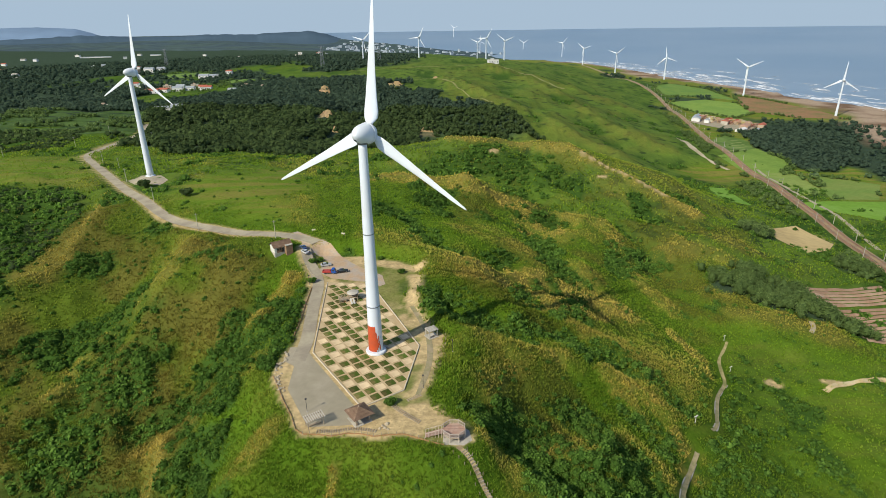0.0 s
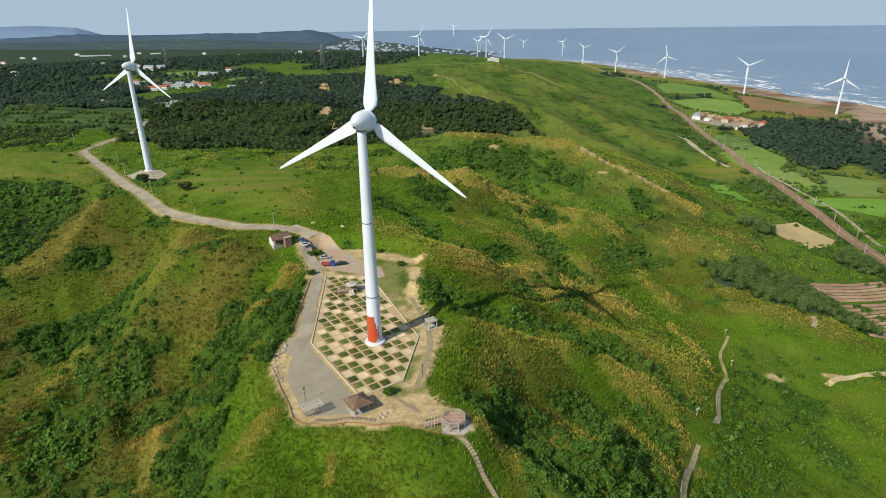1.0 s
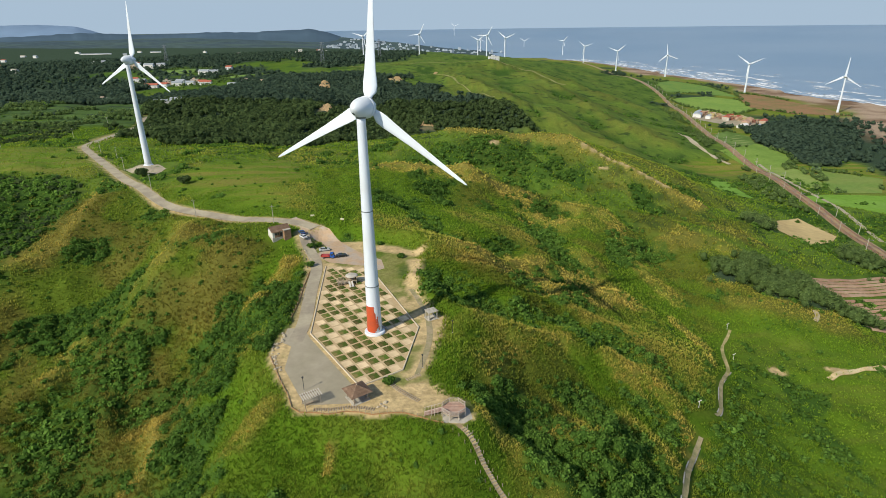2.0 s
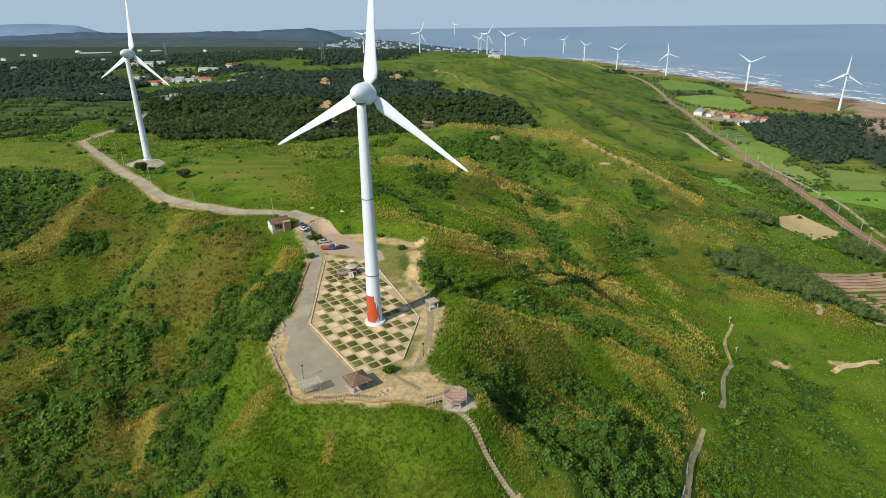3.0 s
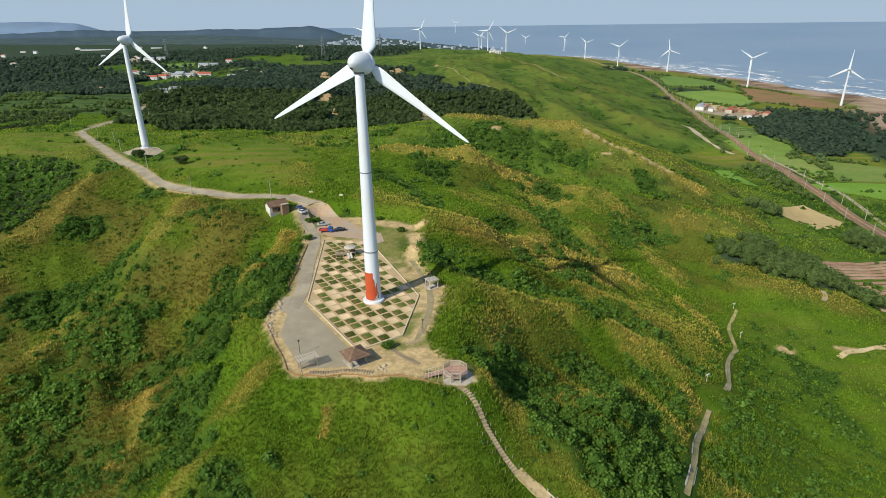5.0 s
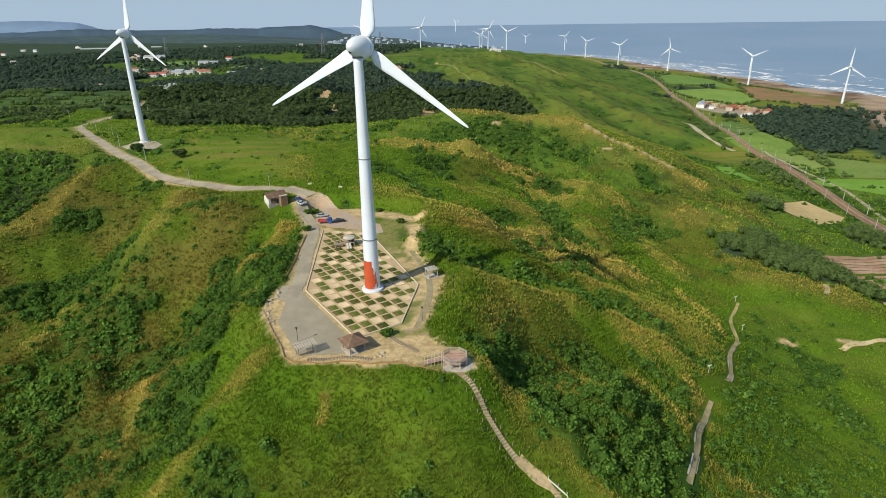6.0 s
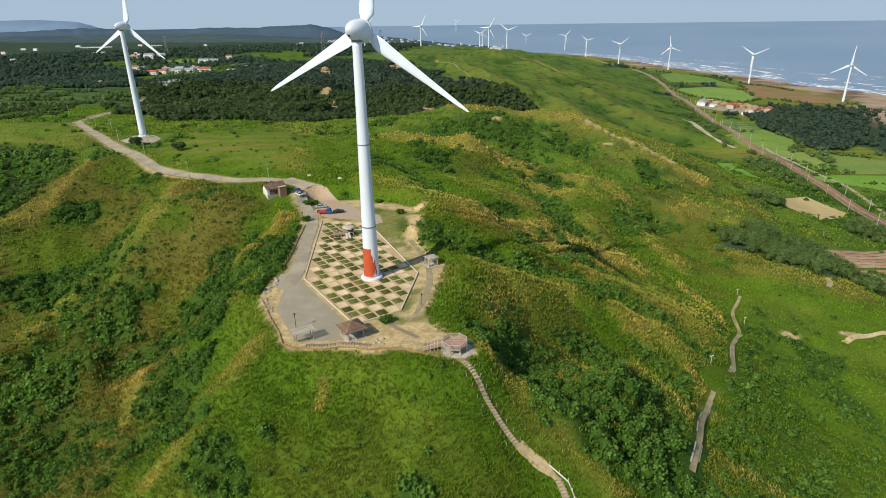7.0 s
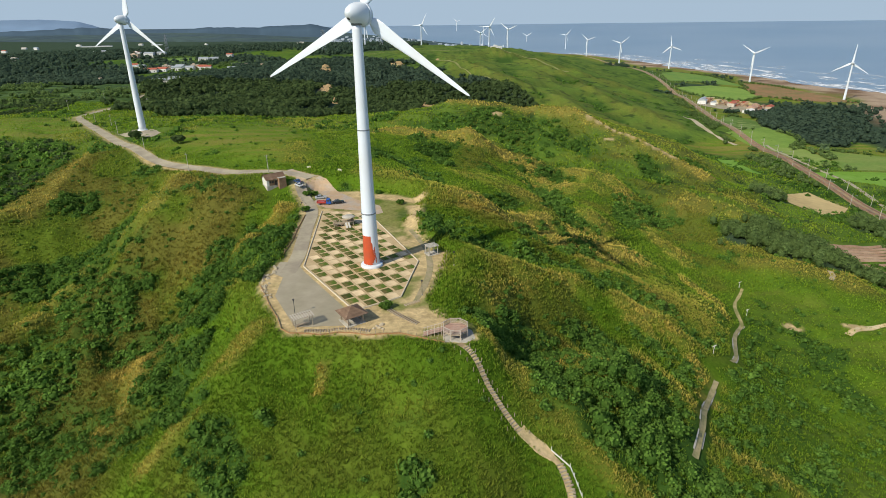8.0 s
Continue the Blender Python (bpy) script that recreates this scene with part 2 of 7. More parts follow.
_rough = _rough + (np.abs(fbm(XX * 0.8 + YY * 0.5, YY * 0.25 - XX * 0.3, 14, 2, 31) - 0.5) - 0.12) * 4.0 * smooth(600, 260, _range)
_spur = 1 - np.abs(2 * fbm(XX * 0.9 + YY * 0.25, YY * 0.55 - XX * 0.2, 75, 4, 45) - 1)
_rough = _rough + (_spur - 0.72) * 15 * smooth(380, 620, _range) * (0.35 + 0.65 * smooth(1150, 750, _range)) * smooth(-66, -40, BROAD) * smooth(-330, -60, XX)
SPUR_DRY, GULLY_GROWTH = np.zeros_like(BROAD), np.zeros_like(BROAD)
_frayed, _torn = fbm(XX, YY, 8, 4, 68) - 0.5, fbm(XX, YY, 6, 3, 69) - 0.5
for _line, _, _, _gold, _wide in RIDGES:
    SPUR_DRY = np.maximum(SPUR_DRY, _gold * smooth(_wide * 1.25, _wide * 0.4, line_distance(XX, YY, _line) + _frayed * _wide * 1.9))
for _line, _wide in (([(-70, -5), (-64, -20), (-59, -33)], 5.0), ([(-25, -34), (-29, -40), (-33, -43)], 2.6), ([(-32, -49), (-37, -56)], 2.8)):      # dry streaks on the western flank
    SPUR_DRY = np.maximum(SPUR_DRY, 0.65 * smooth(_wide * 1.5, 0, line_distance(XX, YY, _line) + _frayed * _wide * 3.2))
SPUR_DRY = SPUR_DRY * (0.55 + 0.45 * smooth(0.34, 0.56, fbm(XX, YY, 5, 4, 70)))
for _line, _, _wide, _thick in HOLLOWS:
    GULLY_GROWTH = np.maximum(GULLY_GROWTH, _thick * smooth(_wide * 1.1, _wide * 0.4, line_distance(XX, YY, _line) + _torn * _wide * 1.5))
HEIGHT = BROAD + (_rough * _hill + folds(XX, YY, fbm(XX, YY, 11, 2, 66) - 0.5)) * _quiet
HEIGHT = PAD_Z + (HEIGHT - PAD_Z) * smooth(0.3, 8, _pad_d)
HEIGHT = np.where(_pad_d < 0.3, PAD_Z, HEIGHT)


def horizon_lift(x, y, z):
    """Far off the land and sea rise to where the true horizon would show."""
    return z + (42 - z) * np.clip((np.hypot(x - 21, y + 142) - 2800) / 2000, 0, 1) ** 1.3


HEIGHT = horizon_lift(XX, YY, HEIGHT)


def ground_z(x, y):
    """Height of the finished ground."""
    x, y = np.asarray(x, float), np.asarray(y, float)
    i = np.clip(np.searchsorted(GX, x) - 1, 0, len(GX) - 2)
    j = np.clip(np.searchsorted(GY, y) - 1, 0, len(GY) - 2)
    u = np.clip((x - GX[i]) / (GX[i + 1] - GX[i]), 0, 1)
    v = np.clip((y - GY[j]) / (GY[j + 1] - GY[j]), 0, 1)
    return (HEIGHT[j, i] * (1 - u) + HEIGHT[j, i + 1] * u) * (1 - v) + (HEIGHT[j + 1, i] * (1 - u) + HEIGHT[j + 1, i + 1] * u) * v


def gz(x, y):
    return float(ground_z(x, y))


# ---- ground cover: where it is dry, shrubby, bare or farmed ----
SHRUBS = [(9, 167, 12), (-8, 134, 17), (20, 150, 7), (35, -29, 8), (30, -24, 4), (40, -33, 8), (48, -37, 11), (57, -41, 13), (66, -42, 13), (45, -22, 10), (72, -50, 11),
          (-30, 12, 7), (-31, 24, 7), (-34, 36, 8), (-29, -3, 6), (-42, -10, 8), (-86, 15, 9), (-106, 60, 10), (-55, 20, 9), (84, 98, 6), (70, 25, 10), (-63, 117, 5), (60, -5, 9), (-32, -46, 6), (-25, -55, 6), (-39, -38, 5), (-20, -61, 5), (-15, -52, 2), (14, -66, 4)]
GROVES = [(176, 134, 13), (190, 142, 13), (192, 118, 13), (208, 128, 12), (206, 108, 9), (216, 112, 8), (222, 100, 6), (250, 245, 14), (285, 190, 12)]
FOREST = [(-256, 347), (-201, 311), (-150, 318), (-76, 282), (-40, 400), (-11, 490), (22, 520), (69, 525), (126, 520), (110, 575), (70, 640), (30, 665), (-2, 721), (-57, 787), (-117, 833), (-193, 885), (-290, 1000), (-330, 900), (-290, 740), (-330, 620), (-355, 562), (-300, 450)]
COAST_WOOD = [(498, 767), (472, 700), (452, 600), (436, 530), (440, 482), (489, 541), (493, 496), (478, 433), (560, 400), (720, 420), (800, 600), (760, 790), (660, 850), (565, 825)]
THICKET = [(140, 40), (128, 18), (120, 2), (112, -12), (106, -28), (100, -46)]
# a flank darkened all over by laying dense shrub cover on it
DARK_FLANK = [(-12, 232), (10, 262), (36, 300), (62, 312), (88, 292), (96, 262), (104, 235), (88, 226), (66, 240), (40, 250), (14, 238)]
LUSH = [(112, 4), (120, 20), (128, 36), (137, 52), (142, 70), (165, 88), (190, 72), (215, 68), (270, 30), (300, -60), (150, -120), (95, -110), (90, -45), (97, -22)]
SCRUB_WEST = [(-400, 225), (-250, 203), (-222, 198), (-190, 178), (-176, 150), (-165, 95), (-160, 62), (-190, 40), (-260, 30), (-420, 150)]
SCRUB_SLOPE = [(-470, 465), (-330, 435), (-300, 330), (-350, 318), (-540, 400)]
_lap = sum(broad_height(XX + a, YY + b) for a, b in ((22, 0), (-22, 0), (0, 22), (0, -22))) / 4 - BROAD
_lap = _lap - (HEIGHT - BROAD) * 0.35
COVER_DRY = 0.4 * smooth(0.50, 0.72, fbm(XX + YY * 0.35, YY * 0.8, 34, 5, 41) + np.clip(-_lap * 0.10, -0.12, 0.16)) * smooth(-58, -48, HEIGHT) * (1 - 0.6 * smooth(330, 520, _range))
COVER_DRY *= smooth(-2, 14, inside(XX, YY, LUSH) + (fbm(XX, YY, 12, 2, 37) - 0.5) * 10)
COVER_DRY *= 1 - 0.6 * smooth(12, 3, _pad_d)
COVER_DRY *= 1 - 0.95 * smooth(18, 5, _pad_d + (fbm(XX, YY, 9, 2, 39) - 0.5) * 12) * smooth(5, 12, XX) * smooth(25, 10, YY)
COVER_DRY *= 1 - 0.6 * smooth(-38, -46, YY) * smooth(60, 30, np.abs(XX))
COVER_DRY = np.maximum(COVER_DRY, SPUR_DRY)
# reddish-olive reeds, over most of the western slope and in streaks on the eastern one
COVER_OLIVE = 0.9 * smooth(-34, -60, XX) * smooth(-430, -260, XX) * smooth(235, 130, YY) * (0.35 + 0.65 * smooth(0.36, 0.58, fbm(XX, YY, 20, 4, 43)))
COVER_OLIVE = np.maximum(COVER_OLIVE, 0.6 * smooth(0.42, 0.62, fbm(XX + YY * 0.4, YY - 0.3 * XX, 26, 5, 47)) * smooth(18, 34, XX) * smooth(-60, -46, HEIGHT) * (0.45 + 0.55 * smooth(560, 380, _range)) * smooth(1500, 1100, _range))
COVER_OLIVE = np.maximum(COVER_OLIVE, 0.4 * smooth(0.45, 0.6, fbm(XX, YY, 14, 4, 49)) * smooth(-38, -48, YY))
COVER_OLIVE *= smooth(0, 12, inside(XX, YY, LUSH)) * smooth(4, 16, inside(XX, YY, MEADOW)) * (1 - 0.9 * smooth(26, 9, _pad_d + (fbm(XX, YY, 9, 3, 39) - 0.5) * 12))
COVER_SHRUB = smooth(0.62, 0.74, fbm(XX, YY, 23, 5, 51) + np.clip(_lap * 0.07, -0.1, 0.12) + 0.10 * smooth(-50, -60, HEIGHT) * smooth(200, 240, XX))
COVER_SHRUB = np.maximum(COVER_SHRUB, GULLY_GROWTH)
COVER_SHRUB = np.maximum(COVER_SHRUB, 0.8 * smooth(8, -10, inside(XX, YY, DARK_FLANK) + (fbm(XX, YY, 18, 3, 55) - 0.5) * 22))
COVER_SHRUB = np.maximum(COVER_SHRUB, 0.95 * smooth(6, -6, inside(XX, YY, SCRUB_WEST) + (fbm(XX, YY, 16, 3, 53) - 0.5) * 20) * (1 - SPUR_DRY))
COVER_SHRUB = np.maximum(COVER_SHRUB, 0.45 * smooth(26, 12, np.abs(line_distance(XX, YY, THICKET) - 2) + (fbm(XX, YY, 10, 4, 63) - 0.5) * 24) * smooth(1.5, 4, line_distance(XX, YY, TRACK)))
COVER_SHRUB = np.maximum(COVER_SHRUB, 0.35 * smooth(4, -10, inside(XX, YY, LUSH)) * smooth(0.46, 0.6, fbm(XX, YY, 15, 3, 58)))
COVER_SHRUB = np.maximum(COVER_SHRUB, smooth(0.68, 0.50, _spur) * smooth(400, 520, _range) * 0.9 * smooth(-66, -50, BROAD))
for _x, _y, _r in SHRUBS + GROVES:
    _d = np.hypot(XX - _x, YY - _y) + (fbm(XX, YY, 9, 2, 61) - 0.5) * _r * 1.1
    COVER_SHRUB = np.maximum(COVER_SHRUB, smooth(_r, _r * 0.7, _d))
_fd = inside(XX, YY, FOREST) + (fbm(XX, YY, 60, 3, 71) - 0.5) * 50
_woods = smooth(0.40, 0.46, fbm(XX, YY * 0.7, 170, 3, 81)) * smooth(450, 620, YY - XX * 0.3) * smooth(-20, -120, XX)
_cw = inside(XX, YY, COAST_WOOD) + (fbm(XX, YY, 60, 3, 91) - 0.5) * 45
_cw2 = smooth(0.64, 0.69, fbm(XX, YY, 110, 3, 95)) * smooth(-64, -69, HEIGHT) * smooth(330, 400, XX) * smooth(-74.6, -73.5, HEIGHT)
COVER_WOOD = np.clip(np.maximum.reduce([smooth(8, -12, _fd), _woods, smooth(6, -10, _cw), _cw2]), 0, 1)
for _x, _y, _r in GROVES:
    COVER_WOOD = np.maximum(COVER_WOOD, smooth(_r, _r * 0.6, np.hypot(XX - _x, YY - _y)))
COVER_WOOD = np.maximum(COVER_WOOD, smooth(1450, 1800, _range) * smooth(60, -200, XX + 0.05 * YY))
COVER_WOOD *= smooth(4, 14, _road_d)
# bare earth: the rim of the headland, path sides, a few scars
SCARS = [(157, 54, 4, 2.5), (184, 56, 6, 1.8), (-122, 557, 10, 12), (-152, 696, 12, 12), (1, 521, 12, 6), (-60, 800, 14, 8), (11, 914, 10, 8), (285, 250, 18, 19), (14, -29, 6, 5), (17, 2, 3, 9), (140, 274, 5, 3), (168, 284, 4, 2), (58, 299, 7, 3.5)]
COVER_BARE = smooth(1.2, 0.0, _pad_d + (fbm(XX, YY, 5, 2, 99) - 0.5) * 2.5)
for _x, _y, _a, _b in SCARS:
    COVER_BARE = np.maximum(COVER_BARE, smooth(1.15, 0.75, np.hypot((XX - _x) / _a, (YY - _y) / _b) + (fbm(XX, YY, 6, 2, 97) - 0.5) * 0.9))
COVER_BARE *= np.where(_pad_d < 1.5, 0.30 + 0.70 * smooth(0.42, 0.58, fbm(XX, YY, 6, 3, 93) + 0.22 * smooth(2, -12, YY) * smooth(12, 4, XX) + 0.06 * smooth(-26, -30, YY) - 0.06 * smooth(4, 16, YY) * smooth(-10, 0, XX)), 1.0)
COVER_BARE = np.maximum(COVER_BARE, smooth(4.4, 3.0, _road_d) * 0.8)
COVER_BARE *= 1 - 0.7 * smooth(24, 34, YY) * smooth(-14, -6, XX) * smooth(40, 20, XX)
RING_PATH = [(9, 28), (13, 17), (15.5, 7), (16.2, -4), (14.8, -14), (13.0, -22)]
COVER_BARE = np.maximum(COVER_BARE, smooth(3.4, 0.8, line_distance(XX, YY, RING_PATH) + (fbm(XX, YY, 4, 3, 92) - 0.5) * 4) * 0.95)
for _line, _wide in (([(-5, 67), (3, 63), (10, 59)], 3.6), ([(9, 53), (10.5, 43), (9, 32)], 2.8), ([(128, 310), (142, 299), (164, 273), (185, 258)], 1.7)):
    COVER_BARE = np.maximum(COVER_BARE, smooth(_wide * 1.2, _wide * 0.5, line_distance(XX, YY, _line) + (fbm(XX, YY, 5, 3, 94) - 0.5) * _wide * 1.3))
# the shore: turf, brown flats, pale sand
COVER_SAND = smooth(-75.2, -75.9, HEIGHT + (fbm(XX, YY, 120, 3, 88) - 0.5) * 1.0) * smooth(450, 560, XX)
COVER_FIELD = np.maximum(0.8 * smooth(10, -16, inside(XX, YY, MEADOW) + (fbm(XX, YY, 15, 4, 17) - 0.5) * 44), smooth(-64, -69, HEIGHT) * (1 - COVER_WOOD))
COVER_FIELD = np.maximum(COVER_FIELD, smooth(0, -6, inside(XX, YY, [(-400, 300), (-265, 296), (-207, 225), (-222, 203), (-258, 208), (-400, 225)])) * 0.6)
COVER_FIELD = np.maximum(COVER_FIELD, 0.25 * smooth(5, -8, inside(XX, YY, LUSH) + (fbm(XX, YY, 14, 3, 19) - 0.5) * 26))
COVER_SHRUB *= 1 - np.maximum(COVER_BARE, smooth(0.3, 0.7, COVER_FIELD) * 0.85)
COVER_SHRUB *= 1 - 0.8 * SPUR_DRY
_dotted = (0.045 + 0.05 * smooth(-36, -60, XX)) * smooth(-60, -50, HEIGHT) * smooth(520, 380, _range) * smooth(3, 9, _pad_d) * (1 - COVER_FIELD) * (1 - COVER_BARE) * smooth(0.30, 0.62, fbm(XX, YY, 12, 4, 59)) * 2
DOTTED = np.maximum(COVER_SHRUB, _dotted)
COVER_DRY *= 1 - COVER_SHRUB
COVER_OLIVE *= 1 - np.maximum(COVER_FIELD, COVER_WOOD)
# grows with distance from the view; the ground colour is hazed by it
COVER_FAR_HAZE = smooth(210, 480, _range) * (0.25 + 0.75 * smooth(-330, -150, XX))

# the plant cover stands in rounded clumps: shrubs high, reeds lower, mown turf flat
_step = np.maximum(np.gradient(GX)[None, :], np.gradient(GY)[:, None])
_u, _v = XX * 0.83 - YY * 0.56, XX * 0.56 + YY * 0.83
_clump = 1.3 * np.abs(2 * vnoise(_u / 6.5, _v / 6.5, 101) - 1) + 0.9 * np.abs(2 * vnoise(_u / 3.4 + 5, _v / 3.4, 103) - 1) + 0.45 * vnoise(XX / 1.9, YY / 1.9, 107)
_growth = np.clip(0.42 + 1.0 * COVER_SHRUB + 0.25 * COVER_OLIVE, 0, 1.3) * (1 - 0.85 * COVER_FIELD) * (1 - COVER_BARE) * (1 - COVER_SAND)
HEIGHT = HEIGHT + (_clump - 0.9) * _growth * _quiet * smooth(0.3, 5, _pad_d) * smooth(6.5, 2.0, _step) * smooth(1.5, 4, line_distance(XX, YY, STEPS)) * smooth(2, 5, line_distance(XX, YY, TRACK))


def cover(layer, x, y):
    i = np.clip(np.searchsorted(GX, x), 0, len(GX) - 1)
    j = np.clip(np.searchsorted(GY, y), 0, len(GY) - 1)
    return layer[j, i]


# ---- materials ----
def material(name, base, rough=0.8, metal=0.0, vary=0.25, scale=1.5, bump=0.0, bump_scale=20.0, second=None, second_scale=0.3, island=0.0, coords="Object"):
    """A procedural surface: a base colour varied at two scales, patches of a second colour, fine relief."""
    m = bpy.data.materials.new(name)
    m.use_nodes = True
    nt = m.node_tree
    n, l = nt.nodes, nt.links
    b = n["Principled BSDF"]
    b.inputs["Roughness"].default_value = rough
    b.inputs["Metallic"].default_value = metal
    if rough >= 0.8:
        b.inputs["Specular IOR Level"].default_value = 0.12
    tc = n.new("ShaderNodeTexCoord")
    n1 = n.new("ShaderNodeTexNoise")
    n1.inputs["Scale"].default_value = scale
    n1.inputs["Detail"].default_value = 6
    l.new(tc.outputs[coords], n1.inputs["Vector"])
    val = n.new("ShaderNodeMapRange")
    val.inputs["To Min"].default_value = 1 - vary
    val.inputs["To Max"].default_value = 1 + vary
    l.new(n1.outputs["Fac"], val.inputs["Value"])
    col = n.new("ShaderNodeMix")
    col.data_type = "RGBA"
    col.inputs[6].default_value = (*base, 1)
    col.inputs[7].default_value = (*(second or base), 1)
    n2 = n.new("ShaderNodeTexNoise")
    n2.inputs["Scale"].default_value = second_scale
    n2.inputs["Detail"].default_value = 5
    l.new(tc.outputs[coords], n2.inputs["Vector"])
    ramp = n.new("ShaderNodeMapRange")
    ramp.inputs["From Min"].default_value = 0.42
    ramp.inputs["From Max"].default_value = 0.62
    l.new(n2.outputs["Fac"], ramp.inputs["Value"])
    l.new(ramp.outputs[0], col.inputs[0])
    mul = n.new("ShaderNodeVectorMath")
    mul.operation = "SCALE"
    l.new(col.outputs[2], mul.inputs[0])
    last = val.outputs[0]
    if island:
        geo = n.new("ShaderNodeNewGeometry")
        obi = n.new("ShaderNodeObjectInfo")
        add = n.new("ShaderNodeMath")
        l.new(geo.outputs["Random Per Island"], add.inputs[0])
        l.new(obi.outputs["Random"], add.inputs[1])
        fr = n.new("ShaderNodeMath")
        fr.operation = "FRACT"
        l.new(add.outputs[0], fr.inputs[0])
        r2 = n.new("ShaderNodeMapRange")
        r2.inputs["To Min"].default_value = 1 - island
        r2.inputs["To Max"].default_value = 1 + island
        l.new(fr.outputs[0], r2.inputs["Value"])
        mm = n.new("ShaderNodeMath")
        mm.operation = "MULTIPLY"
        l.new(last, mm.inputs[0])
        l.new(r2.outputs[0], mm.inputs[1])
        last = mm.outputs[0]
    l.new(last, mul.inputs["Scale"])
    l.new(mul.outputs[0], b.inputs["Base Color"])
    if bump:
        n3 = n.new("ShaderNodeTexNoise")
        n3.inputs["Scale"].default_value = bump_scale
        n3.inputs["Detail"].default_value = 4
        l.new(tc.outputs[coords], n3.inputs["Vector"])
        bp = n.new("ShaderNodeBump")
        bp.inputs["Strength"].default_value = 0.6
        bp.inputs["Distance"].default_value = bump
        l.new(n3.outputs["Fac"], bp.inputs["Height"])
        l.new(bp.outputs[0], b.inputs["Normal"])
    return m


def blend(n, l, fac, a, b):
    """Mix two colours (tuples or sockets) by a socket."""
    mx = n.new("ShaderNodeMix")
    mx.data_type = "RGBA"
    l.new(fac, mx.inputs[0])
    for v, s in ((a, mx.inputs[6]), (b, mx.inputs[7])):
        if isinstance(v, tuple):
            s.default_value = (*v, 1)
        else:
            l.new(v, s)
    return mx.outputs[2]


def noise_band(n, l, src, scale, lo, hi, detail=5):
    t = n.new("ShaderNodeTexNoise")
    t.inputs["Scale"].default_value = scale
    t.inputs["Detail"].default_value = detail
    l.new(src, t.inputs["Vector"])
    r = n.new("ShaderNodeMapRange")
    r.inputs["From Min"].default_value = lo
    r.inputs["From Max"].default_value = hi
    l.new(t.outputs["Fac"], r.inputs["Value"])
    return r.outputs[0]


GRASS, GRASS_DEEP, DRY, SHRUB, OLIVE = (0.086, 0.158, 0.010), (0.064, 0.124, 0.008), (0.28, 0.225, 0.050), (0.042, 0.090, 0.014), (0.108, 0.102, 0.020)
WOOD_FLOOR, MEADOW_GREEN, EARTH, SAND = (0.042, 0.068, 0.038), (0.128, 0.200, 0.018), (0.58, 0.435, 0.225), (0.40, 0.30, 0.21)


